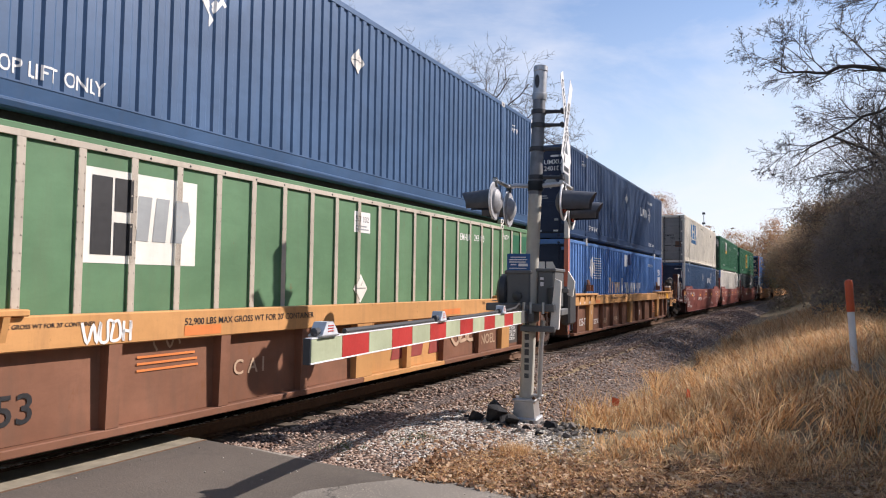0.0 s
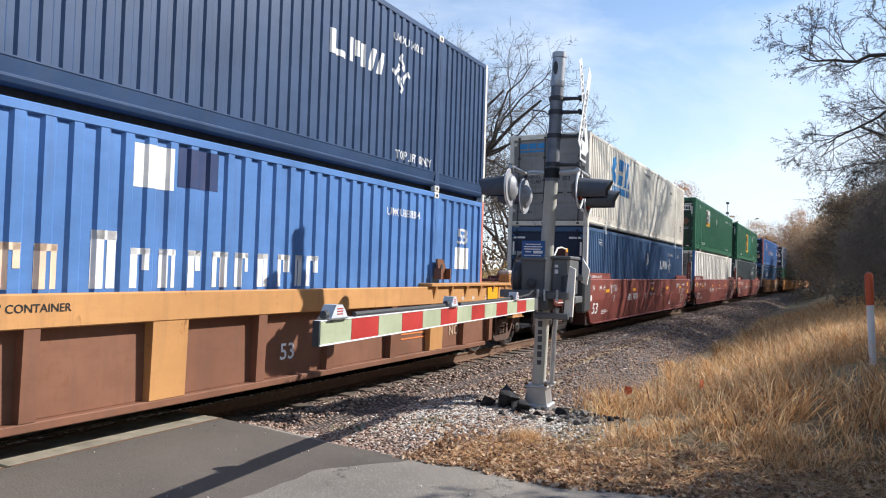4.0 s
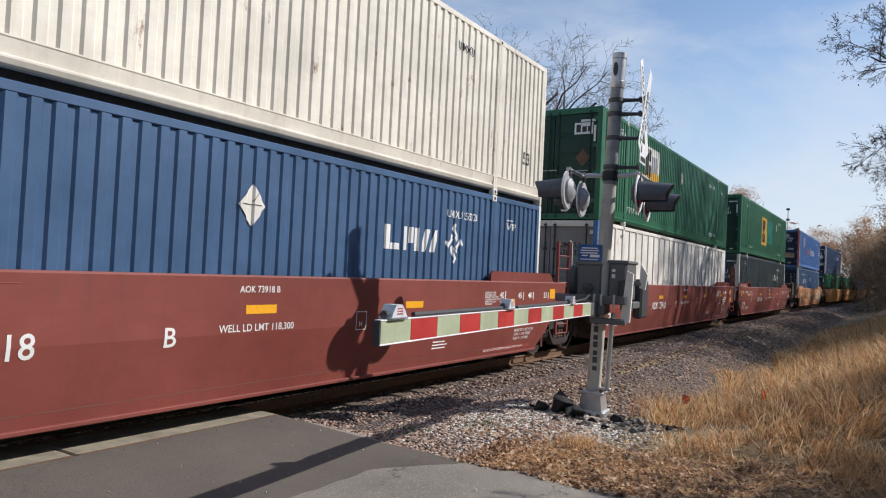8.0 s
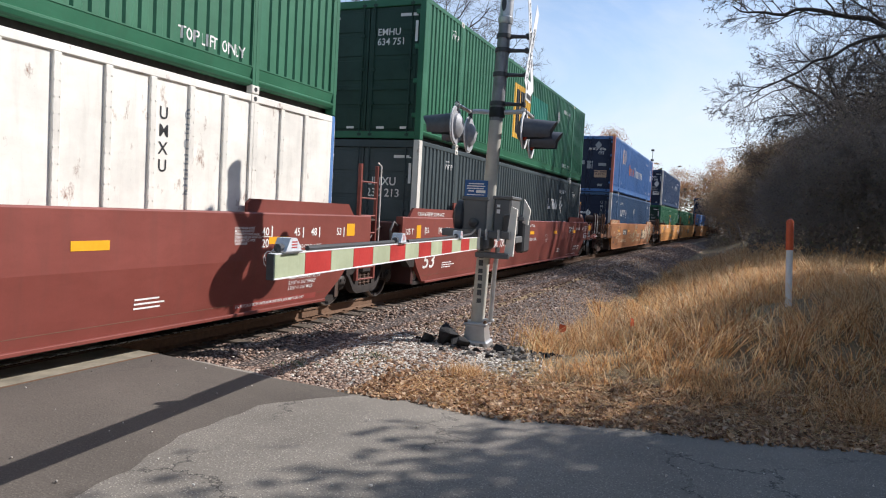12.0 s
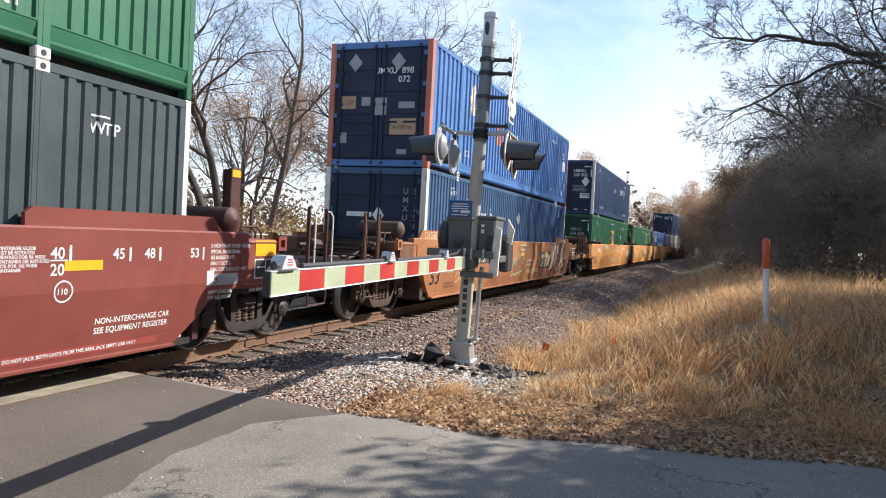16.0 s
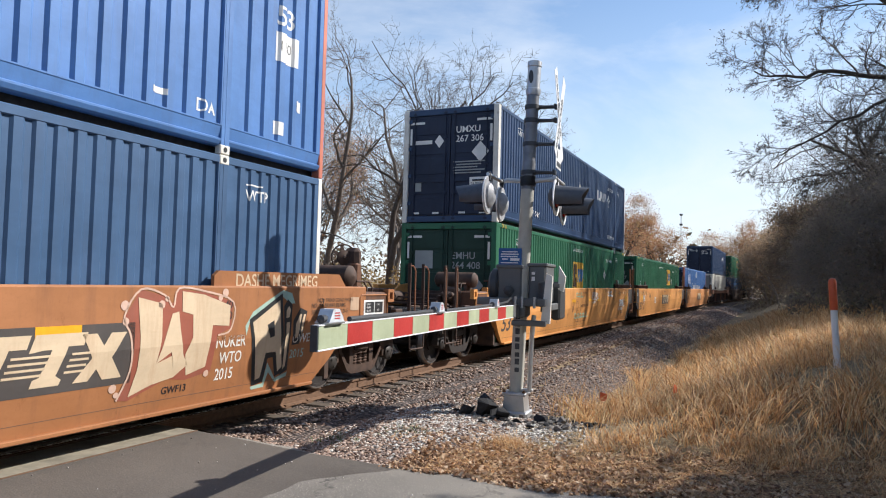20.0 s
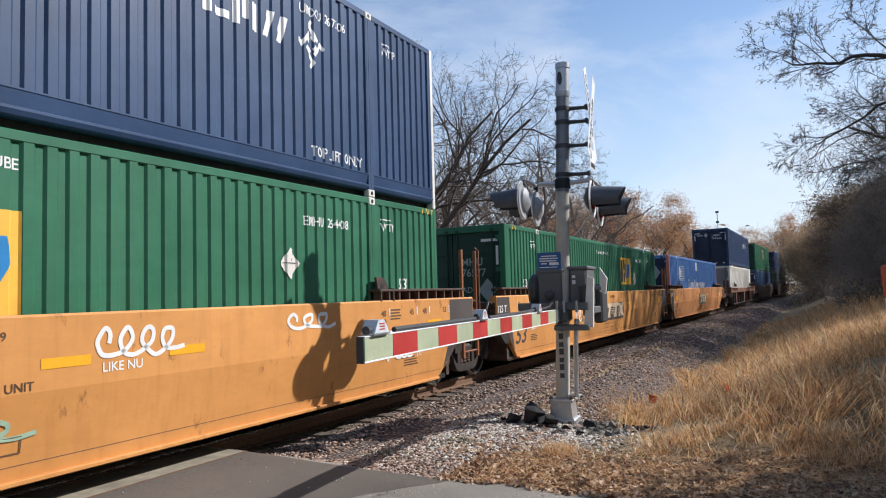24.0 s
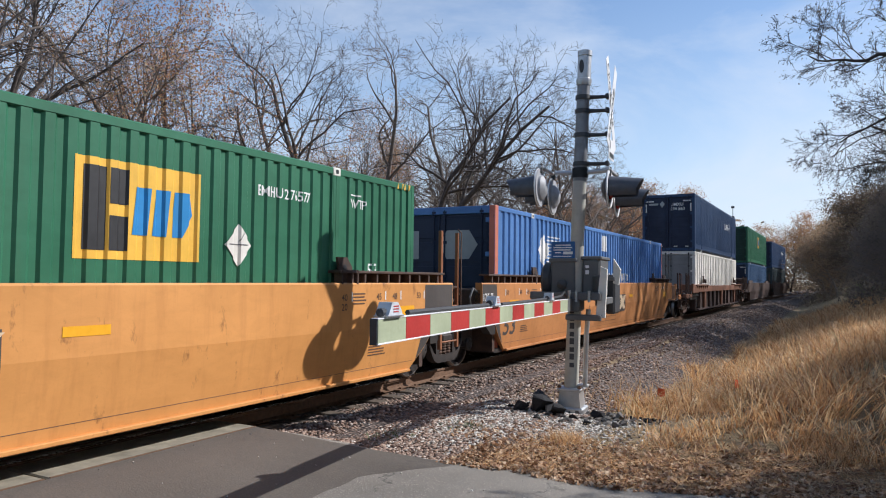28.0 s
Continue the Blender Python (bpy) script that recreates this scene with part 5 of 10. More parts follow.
scrawl(c1, [(0, 0.2), (0.06, 0.0), (0.12, 0.18), (0.16, 0.0), (0.2, 0.2), (0.2, 0.02), (0.28, 0.02), (0.28, 0.2), (0.34, 0.18), (0.32, 0.02), (0.42, 0.04), (0.4, 0.2), (0.33, 0.18)], -4.94, 1.19, 0.03, WHITEMARK, "sprayed white tag")
scrawl(c1, [(0.46, 0.2), (0.46, 0.0), (0.46, 0.1), (0.54, 0.1), (0.54, 0.2), (0.54, 0.0)], -4.94, 1.19, 0.03, WHITEMARK, "sprayed white tag")
load_lines(c1, -4.2, 0.98, 3, 0.9, 0.025, 0.07, 5, ORANGEMARK, 1.372)
scrawl(c1, [(0.05, 0.2), (0.0, 0.3), (0.12, 0.38), (0.22, 0.22), (0.3, 0.38), (0.36, 0.25)], -4.0, 0.85, 0.025, TANPAINT, "sprayed tan tag", 1.378)
car_words(c1, "C A I", -2.8, 0.66, 0.26, TANPAINT, 1.372)
block_row = [[(0.0, 0.0), (0.3, 0.0), (0.4, 0.32), (0.1, 0.32)], [(0.5, 0.0), (0.8, 0.0), (0.9, 0.32), (0.6, 0.32)], [(1.0, 0.0), (1.3, 0.0), (1.4, 0.32), (1.1, 0.32)]]
car_shapes(c1, "block_mark", [[(px * 1.35 - 0.5, pz * 1.3) for px, pz in s] for s in block_row], 1.4, 0.5, DARKRED, 1.372, "dark red block mark")
scrawl(c1, loops(3, 1.0, 0.34, 8), 3.2, 0.6, 0.07, TANPAINT, "sprayed tan tag", 1.378)
car_words(c1, "NOEL", 4.66, 0.5, 0.3, TANPAINT, 1.372)
car_shapes(c1, "dark_panel", [rect(0, 0, 0.80, 0.72)], 6.10, 0.4, DARKFIELD, 1.372, "dark painted panel")
for k, words in enumerate(("38 WHLS", "", "SPRG 7 OC D5", "SPRG 7 IC D6", "SPRG 5 IIC D6A", "SPRG 2 B-353", "SPRG 2 B-354")):
    if words:
        car_words(c1, words, 6.16, 0.99 - 0.085 * k, 0.085, WHITEMARK, 1.377, 1.05)
car_shapes(c1, "rust_bar", [rect(0, 0, 0.74, 0.06)], 6.13, 0.895, BROWN, 1.377)

# second unit
side_shapes(b2, "emblem", [diamond(0, 0, 0.73, 0.78)] + [rect(0.10 + 0.035 * abs(k), 0.085 * k - 0.016, 1.26 - 0.04 * abs(k), 0.085 * k + 0.016) for k in range(-4, 5)], -5.28, 2.08, WHITEMARK, "white diamond with flying stripes")
letters = (0.36, 0.3, 0.26, 0.24, 0.28, -0.1, 0.36, 0.27, 0.28, 0.27, 0.3, 0.27, 0.28, 0.3, 0.12, 0.3)
row, x = [], 0.0
for k, w in enumerate(letters):
    h = 0.58 if k in (0, 6) else 0.42
    if w > 0:
        row.append((k, rect(x, 0, x + w * 0.34, h)))
        row.append((k, rect(x + w * 0.5, h * (0.45 if k % 2 else 0.0), x + w * 0.78, h)))
        row.append((k, rect(x, h * 0.84, x + w * 0.8, h)))
    x += abs(w) + 0.09
side_shapes(b2, "line_mark", [s for k, s in row if k < 6], -2.95, 1.2, ORANGEWHITE, "row of orange-white blocks")
side_shapes(b2, "line_mark", [s for k, s in row if k >= 6], -2.95, 1.2, WHITEMARK, "row of white blocks")
side_shapes(b2, "white_patch", [rect(0, 0, 0.5, 0.46)], -0.43, 2.26, WHITEMARK)
side_shapes(b2, "navy_patch", [rect(0, 0, 0.62, 0.44)], 0.12, 2.32, DARKPATCH)
side_words(b2, "53", 6.95, 2.0, 0.42)
side_shapes(b2, "white_patch", [rect(0, 0, 0.55, 0.42)], 6.85, 1.5, WHITEMARK)
number(b2, "UMXU 888284")
door_shapes(b2, "hexagon_mark", [[(-1.0, 1.9), (-0.85, 2.2), (-0.66, 2.2), (-0.66, 1.6), (-0.85, 1.6)], [(-0.62, 2.2), (-0.42, 2.2), (-0.27, 1.9), (-0.42, 1.6), (-0.62, 1.6)], [(0.2, 1.9), (0.35, 2.2), (0.56, 2.2), (0.56, 1.6), (0.35, 1.6)], [(0.6, 2.2), (0.8, 2.2), (0.96, 1.9), (0.8, 1.6), (0.6, 1.6)]], 0, 0, WHITEMARK, "pale hexagon marks")
door_words(b2, "UMXU\n 888\n 284", 0.62, 1.3, 0.2)
door_shapes(b2, "notice", [rect(-1.05, 0.85, -0.7, 1.25)], 0, 0, WHITEMARK)
door_shapes(b2, "notice_bar", [rect(-1.02, 1.05, -0.73, 1.12), rect(-1.02, 0.93, -0.73, 0.99)], 0, 0, DARKRED).location.y -= 0.004
tlo(t2)
wtp(t2, -6.6, 2.4, 0.18)
placard(t2, -0.08, 2.09, 0.36)
diamond_emblem(t2, 4.68, 1.85, 0.62)
number(t2, "UMXU 240181")
door_words(t2, "UMXU\n240181", 0.5, 2.3, 0.2)
door_shapes(t2, "emblem", [rect(-1.0, 2.1, -0.55, 2.2), diamond(-0.4, 2.15, 0.26, 0.34)], 0, 0, GREYMARK)
door_shapes(t2, "placard_holder", [diamond(0, 0, 0.4, 0.46)], 0.72, 1.75, GREYMARK)
door_shapes(t2, "door_label", [rect(-0.55, 1.05, -0.38, 1.35), rect(0.4, 1.3, 0.6, 1.34), rect(0.4, 1.24, 0.64, 1.27), rect(0.85, 0.55, 1.0, 0.62)], 0, 0, GREYMARK)
door_lights(t2)
car_words(c2, "52,900 LBS MAX GROSS WT FOR 20' CONTAINER", -3.5, 1.31, 0.105, BLACKMARK)
car_words(c2, "52,900 LBS MAX GROSS WT FOR 20' CONTAINER", -6.0, 1.38, 0.05, BLACKMARK)
car_shapes(c2, "orange_stripe", [rect(0, 0, 0.55, 0.11)], -5.6, 1.2, ORANGEMARK)
car_shapes(c2, "orange_stripe", [rect(0, 0, 0.75, 0.24)], -9.3, 1.14, ORANGEMARK, 1.52)
car_words(c2, "125-T", -7.15, 0.52, 0.31, WHITEMARK, 1.372)
car_words(c2, "B", -6.14, 0.86, 0.16, WHITEMARK, 1.49)
car_words(c2, "DTTX", -5.4, 0.5, 0.23, WHITEMARK, 1.372)
car_words(c2, "728468", -4.42, 0.48, 0.25, TANPAINT, 1.372)
for y, w in ((-7.5, "48"), (-7.02, "45"), (-6.48, "40/20"), (6.0, "20/40"), (6.75, "45"), (7.2, "48"), (7.8, "53")):
    car_words(c2, w, y, 1.2, 0.11)
car_shapes(c2, "amber_reflector", [rect(0, 0, 0.5, 0.24)], 7.9, 1.2, REFLECT, 1.52)
car_words(c2, "53", 1.8, 0.55, 0.3, WHITEMARK, 1.372)
car_words(c2, "CAIRAN", -2.7, 0.5, 0.22, TANPAINT, 1.372)
car_words(c2, "NOEL", 6.5, 0.55, 0.26, TANPAINT, 1.372)
load_lines(c2, 4.8, 0.98, 6, 1.1, 0.025, 0.08, 11, ORANGEMARK, 1.372)
car_words(c2, "NUMBER 24 BRAKE BEAMS", 8.95, 1.41, 0.088, DARKBROWN, 1.523)
car_words(c2, "TCC-III-60LT SIDE BRG", 9.12, 1.29, 0.062, DARKBROWN, 1.523)
plate = part("hanging_plate", Geo().box((1.47, 9.36, 0.76), (1.49, 9.90, 1.14), 0.006).box((1.40, 9.25, 0.745), (1.52, 9.95, 0.765), 0.005), OCHREDIRT, c2, "ochre plate with stencilled words")
for k, words in enumerate(("EMPTY LOAD", "5/8 ADJ. BLOCK")):
    marking("lettering", glyphs(words, 0.062), DARKBROWN, plate, "+x", (1.49, 9.42, 1.06 - 0.075 * k))
marking("lettering", glyphs("JACK | LIFT\nHERE | HERE", 0.062), DARKBROWN, plate, "+x", (1.49, 9.44, 0.88))
box = part("storage_box", Geo().box((1.25, 9.05, 1.53), (1.50, 9.50, 1.70), 0.012), OCHREDIRT, c2, "ochre storage box")
marking("lettering", glyphs("IBC", 0.07), DARKBROWN, box, "+x", (1.50, 9.2, 1.63))
marking("lettering", glyphs("STORAGE", 0.07), DARKBROWN, box, "+x", (1.50, 9.1, 1.56))
part("box_pad", Geo().box((1.24, 9.03, 1.70), (1.49, 9.45, 1.80), 0.03), PALESTONE, box, "crumbling pale pad")
part("side_handle", Geo().box((1.498, 9.0, 1.14), (1.53, 9.42, 1.21), 0.01).tube([(1.51, 8.8, 1.17), (1.53, 9.0, 1.18), (1.53, 9.5, 1.18), (1.51, 9.65, 1.15)], 0.018, 6), BROWNTRUCK, c2)
car_words(c2, "B-END", 10.82, 0.95, 0.085, DARKBROWN, 1.478)

# third, fourth and fifth unit: the maroon cars
for car, letter in ((c3, "B"), (c4, "C"), (c5, "A")):
    for e in (-1, 1):
        for y, w in ((7.95, "53"), (7.22, "48"), (6.78, "45")):
            car_words(car, w, e * y - 0.02, 1.3, 0.16)
            car_shapes(car, "guide_mark", [rect(0, 0, 0.028, 0.15)], e * y - 0.07 + 0.27 * (e > 0), 1.27, WHITEMARK)
        top = -6.0 if e < 0 else 6.01
        car_words(car, "40\n20", top, 1.31, 0.16)
        car_shapes(car, "fraction_line", [rect(0, 0, 0.19, 0.012)], top, 1.288, WHITEMARK)
        car_shapes(car, "guide_mark", [rect(0, 0, 0.028, 0.15)], top - 0.05 + 0.26 * (e > 0), 1.29, WHITEMARK)
        for k, words in enumerate(("CONTAINER GUIDE", "MUST BE ROTATED", "FORWARD FOR 96 WIDE", "CONTAINER OR ROTATED", "BACK FOR 102 WIDE", "CONTAINER")):
            car_words(car, words, -5.72 if e < 0 else 5.45, 1.395 - 0.04 * k, 0.045)
        car_shapes(car, "amber_reflector", [rect(0, 0, 0.46, 0.10)], e * 6.4 - 0.23, 1.19, REFLECT)
        ry = -5.62 if e < 0 else 6.17
        car_words(car, "110", ry - 0.08, 0.96, 0.085)
        ring = [(0.11 * math.cos(a), 0.11 * math.sin(a)) for a in np.linspace(0, 2 * math.pi, 20)]
        car_shapes(car, "ring_mark", [[ring[k], ring[k + 1], (ring[k + 1][0] * 0.86, ring[k + 1][1] * 0.86), (ring[k][0] * 0.86, ring[k][1] * 0.86)] for k in range(19)], ry, 0.99, WHITEMARK)
    for y in (-3.03, 0.0, 3.05):
        car_shapes(car, "amber_reflector", [rect(0, 0, 0.46, 0.10)], y, 1.19, REFLECT)
    car_words(car, "AOK", -3.76, 0.88, 0.31, None, 1.5, 0.93)
    car_words(car, "73918", -2.98, 0.88, 0.31, None, 1.5, 0.93)
    car_words(car, letter, -1.04, 0.89, 0.28)
    car_words(car, "AOK 73918 " + letter, -0.1, 1.43, 0.105)
    car_words(car, "WELL LD LMT 118,300", -0.36, 1.0, 0.115)
    car_shapes(car, "plate_box", [rect(0, 0, 0.22, 0.012), rect(0, 0.24, 0.22, 0.252), rect(0, 0, 0.012, 0.25), rect(0.208, 0, 0.22, 0.25)], 1.92, 0.92, WHITEMARK)
    car_words(car, "H", 1.98, 0.97, 0.1)
    car_words(car, "53", -7.95, 0.56, 0.46, None, 1.5, 1.4)
    car_words(car, "S-2054-16 REEFER CLEARANCE", -8.25, 1.65, 0.105, WHITEMARK, 1.42)
    car_shapes(car, "red_strip", [rect(0, -0.02, 1.95, 0.065)], 5.58, 0.345, DARKRED)
    car_words(car, "DO NOT JACK BOTH UNITS FROM THIS AREA, JACK EMPTY CAR ONLY", 5.62, 0.35, 0.055, WHITEMARK, 1.5, 0.9).location.x += 0.004
    for k, words in enumerate(() if car is c5 else ("MINER TCC-IV-45LT SET-UP", '5 5/16" +/- 1/16" FEMALE', '5 3/16" +/- 1/16" MALE')):
        car_words(car, words, 6.75, 0.66 - 0.08 * k, 0.075, None, 1.5, 0.9)
    load_lines(car, -6.9, 0.62, 3, 0.75, 0.02, 0.05, 8, None, 1.468)
    load_lines(car, 3.9, 0.62, 3, 0.5, 0.02, 0.05, 18, None, 1.468)
    car_shapes(car, "weld_line", [[(-5.3, 0.94), (-5.0, 1.1), (-4.45, 1.1), (-4.45, 1.088), (-5.0, 1.088), (-5.3, 0.928)], [(-3.6, 1.40), (-3.2, 1.52), (-2.4, 1.52), (-2.4, 1.51), (-3.2, 1.51), (-3.6, 1.39)]], 0, 0, DULLRED)
for car, e in ((c3, -1), (c5, 1)):
    yy = e * 9.48
    car_shapes(car, "amber_reflector", [rect(-0.25, 0, 0.23, 0.22)], yy, 1.30, REFLECT, 1.5, "yellow reflective plate")
    for k, words in enumerate(("2 INCH TREAD COND. SHOES", "SPECIAL BRAKE BEAMS", "SEE BADGE PLATE", "SPRG 7 OC D-5", "SPRG 2 OC B-432 2 IC B-433")):
        car_words(car, words, e * 9.1 - (0.0 if e < 0 else 0.8), 1.42 - 0.075 * k, 0.066, None, 1.5, 0.9)
    car_shapes(car, "badge_plate", [rect(0, 0, 0.42, 0.2)], e * 9.05 - (0.0 if e < 0 else 0.6), 0.88, GREYMARK)
    car_shapes(car, "badge_plate", [rect(0, 0, 0.13, 0.18)], e * 8.25, 0.95, WHITEMARK)
    car_shapes(car, "badge_plate", [rect(-0.26, 0, 0.22, 0.27)], yy, 0.99, WHITEMARK, 1.5, "black plate with a white border")
    for x0, z0, x1, z1 in ((-0.245, 0.015, -0.02, 0.15), (0.0, 0.015, 0.205, 0.05), (0.0, 0.065, 0.205, 0.255), (-0.245, 0.165, -0.02, 0.255)):
        car_shapes(car, "black_field", [rect(x0, z0, x1, z1)], yy, 0.99, BLACKMARK, 1.503)
    for k, (words, size) in enumerate((("MINER TCC-IV-60LT", 0.066), ("L 201-5", 0.12), ("EMPTY LOAD 60%", 0.066), ('7/16" ADJ. BLOCK', 0.066))):
        car_words(car, words, e * 9.1 - (0.0 if e < 0 else 0.8), (1.04, 0.93, 0.83, 0.76)[k], size, None, 1.5, 0.9)
    car_words(car, "JACK HERE", e * 9.35 - 0.2, 0.82, 0.06)
car_words(c3, "B-END", -11.25, 1.0, 0.09, WHITEMARK, 1.47)
car_words(c3, "REL\nROD", -10.6, 1.04, 0.07, WHITEMARK, 1.47)
for car in (c4, c5):
    car_words(car, "125 T", -8.95, 1.28, 0.16)
    car_shapes(car, "amber_reflector", [rect(0, 0, 0.2, 0.26)], -8.42, 1.2, REFLECT)
for car in (c3, c4):
    car_shapes(car, "amber_reflector", [rect(0, 0, 0.26, 0.2), rect(0, -0.36, 0.26, -0.16)], 8.25, 1.28, REFLECT)
    for k, words in enumerate(("INCH TREAD COND. SHOES", "SPECIAL BRAKE BEAMS", "SEE BADGE PLATE", "38 INCH WHEELS", "SPRG 7 CD-5 7 CD-6 5 IICD-6A")):
        car_words(car, words, 6.6, 1.12 - 0.085 * k, 0.07)
for k, words in enumerate(("NON-INTERCHANGE CAR", "SEE EQUIPMENT REGISTER")):
    car_words(c5, words, 6.6, 0.62 - 0.1 * k, 0.09, WHITEMARK, 1.468)

# loads of the maroon cars
CBLUE = [[(0.6, 1.1), (0.2, 0.95), (0.0, 0.5), (0.2, 0.1), (0.6, -0.02), (0.75, 0.3), (0.45, 0.5), (0.75, 0.8)], [(0.95, 0.0), (1.65, 0.0), (1.75, 0.42), (1.05, 0.42)], [(1.1, 0.6), (1.75, 0.6), (1.85, 1.06), (1.1, 1.06)], [(1.95, 0.0), (2.3, 0.0), (2.75, 1.06), (2.4, 1.06)], [(1.98, 1.06), (2.24, 1.06), (2.14, 0.66), (2.04, 0.66)], [(2.5, 0.0), (2.76, 0.0), (2.68, 0.4), (2.52, 0.4)]]
side_shapes(t3, "blue_mark", [[(px * 0.86, pz * 0.86) for px, pz in s] for s in CBLUE], -5.5, 1.66, BLUEMARK, "large blue block mark")
side_shapes(t3, "blue_mark", bars((0.1, 0.22, 0.16, 0.18, 0.18, 0.24, 0.2, 0.22, 0.2, 0.16), 0.24, 0.04), -5.38, 1.34, BLUEMARK, "row of small blue blocks")
side_words(t3, "53", -7.05, 0.68, 0.34, BLACKMARK)
side_words(t3, "53", 7.1, 0.75, 0.34, BLACKMARK)
side_words(t3, "WARNING HIGH CUBE", -0.8, 2.5, 0.15, BLACKMARK, 0.8)
side_words(t3, "UMXU", 4.5, 2.3, 0.2, BLACKMARK)
door_shapes(t3, "blue_mark", [rect(-1.0, 2.45, -0.72, 2.62), rect(-0.68, 2.45, -0.42, 2.62), rect(-0.38, 2.45, -0.15, 2.62), rect(-1.0, 2.34, -0.15, 2.4)], 0, 0, BLUEMARK)
door_words(t3, "WARNING\nHIGH CUBE", -1.0, 1.5, 0.15, BLACKMARK)
door_words(t3, "UMXU\n      952", 0.15, 1.6, 0.18, BLACKMARK)
door_words(t3, "24,000 lbs", -1.0, 0.42, 0.12, BLACKMARK)
door_shapes(t3, "brown_patch", [rect(0.75, 0.95, 1.1, 1.3)], 0, 0, BROWNPATCH)
wtp(b3, -6.72, 2.38, 0.18)
diamond_emblem(b3, 4.68, 1.93, 0.62)
placard(b3, 0.2, 2.12, 0.42)
number(b3, "UMXU 255028")
wtp(b3, 6.55, 2.3, 0.18)
door_words(b3, "UMXU\n255028", 0.35, 1.75, 0.2, GREYMARK)
door_shapes(b3, "placard_holder", [diamond(0, 0, 0.44, 0.5)], 0.75, 1.05, BROWNPATCH)
door_shapes(b3, "emblem", [rect(-1.1, 2.0, -0.6, 2.12), diamond(-0.35, 2.06, 0.3, 0.4)], 0, 0, GREYMARK)
door_lights(b3)

block_emblem(t4, -4.34, 1.58, 1.48, 0.97, SIGN_PLATE, BLACKMARK, GREYMARK)
side_shapes(t4, "yellow_band", [rect(0, 0, 1.48, 0.24)], -4.34, 1.58, YELLOWMARK, "", 0.006)
tlo(t4)
wtp(t4, -6.6, 2.4, 0.18)
placard(t4, 0.0, 2.12, 0.36)
number(t4, "EMHU 245672")
wtp(t4, 6.6, 2.3, 0.18)
door_words(t4, "EMHU\n245672", -1.0, 2.25, 0.18, GREYMARK)
door_shapes(t4, "emblem_plate", [rect(0.55, 2.2, 1.05, 2.5)], 0, 0, WHITEMARK)
door_shapes(t4, "emblem_block", [rect(0.6, 2.26, 0.72, 2.45), rect(0.76, 2.26, 0.88, 2.4), rect(0.91, 2.26, 1.0, 2.4)], 0, -0.0, BLACKMARK).location.y -= 0.004
door_shapes(t4, "placard_holder", [diamond(0, 0, 0.4, 0.46)], 0.8, 1.6, BROWNPATCH)
door_shapes(t4, "door_label", [rect(-0.55, 0.75, -0.36, 0.98), rect(-0.3, 1.28, 0.1, 1.31), rect(0.45, 1.25, 0.95, 1.28), rect(0.45, 1.18, 0.9, 1.21)], 0, 0, GREYMARK)
door_lights(t4)
door_words(b4, "UMXU\n630332", 0.25, 2.2, 0.2, BLACKMARK)
door_words(b4, "24,000 lbs", 0.3, 1.45, 0.14, GREYMARK)
side_words(b4, "WTP", -6.25, 2.55, 0.14, BLACKMARK)
side_words(b4, "U\nM\nX\nU", 4.35, 2.35, 0.2, BLACKMARK)
side_words(b4, "6\n3\n0\n3\n3\n2", 4.75, 2.4, 0.18, GREYMARK)

side_shapes(t5, "emblem_plate", [rect(0, 0, 1.75, 1.55)], -1.78, 0.8, YELLOWMARK, "emblem plate")
side_shapes(t5, "emblem_plate", [rect(0, 0, 2.0, 1.35)], 0.0, 0.95, TEALMARK, "emblem plate")
side_shapes(t5, "emblem_block", [rect(0.2, 0.15, 0.55, 1.4), rect(0.65, 0.15, 1.1, 0.62), rect(0.65, 0.85, 1.1, 1.4)], -1.78, 0.8, BLACKMARK, "", 0.008)
tlo(t5)
placard(t5, 3.6, 2.1, 0.36)
wtp(t5, -6.6, 2.4, 0.18)
number(t5, "EMHU 634751")
door_words(t5, "EMHU\n634 751", 0.2, 2.15, 0.2)
door_lights(t5)
wtp(b5, -6.6, 2.4, 0.18)
diamond_emblem(b5, 4.72, 1.93, 0.62)
number(b5, "UMXU 230213")
wtp(b5, 6.6, 2.3, 0.18)
door_words(b5, "UMXU\n230 213", 0.1, 1.95, 0.24)
door_lights(b5)

# sixth unit: graffiti
side_shapes(t6, "emblem", [[(-0.3, 0.0), (0.0, 0.42), (0.25, 0.24), (0.05, 0.16), (0.05, -0.16), (0.25, -0.24), (0.0, -0.42)]] + [shear([rect(0.25, 0.085 * k - 0.016, 1.15 - 0.05 * abs(k), 0.085 * k + 0.016)], 0.3)[0] for k in range(-4, 5)], -5.05, 2.1, ORANGEWHITE, "orange-white diamond with wavy stripes")
side_shapes(t6, "line_mark", [s for k, s in row if k < 6], -2.8, 1.25, ORANGEMARK, "row of orange blocks")
side_shapes(t6, "line_mark", [s for k, s in row if k >= 6], -2.8, 1.25, WHITEMARK, "row of white blocks")
side_words(t6, "DA", -5.45, 0.58, 0.22)
side_words(t6, "DA", 5.55, 0.45, 0.22)
side_words(t6, "53", 6.95, 1.95, 0.38)
side_shapes(t6, "label_plate", [rect(0, 0, 0.45, 0.4)], 6.95, 1.45, WHITEMARK)
side_words(t6, "110", 6.98, 1.6, 0.2, BLACKMARK)
number(t6, "UMXU 898072", 4.6)
side_shapes(t6, "small_label", [rect(0, 0, 0.2, 0.07), rect(2.05, -0.05, 2.23, 0.13), rect(2.5, 0.35, 2.62, 0.5)], 4.9, 0.5, WHITEMARK)
door_words(t6, "UMXU  898\n           072", -0.15, 2.15, 0.2)
door_shapes(t6, "label_plate", [rect(-1.0, 1.35, -0.6, 1.65)], 0, 0, TANPAINT)
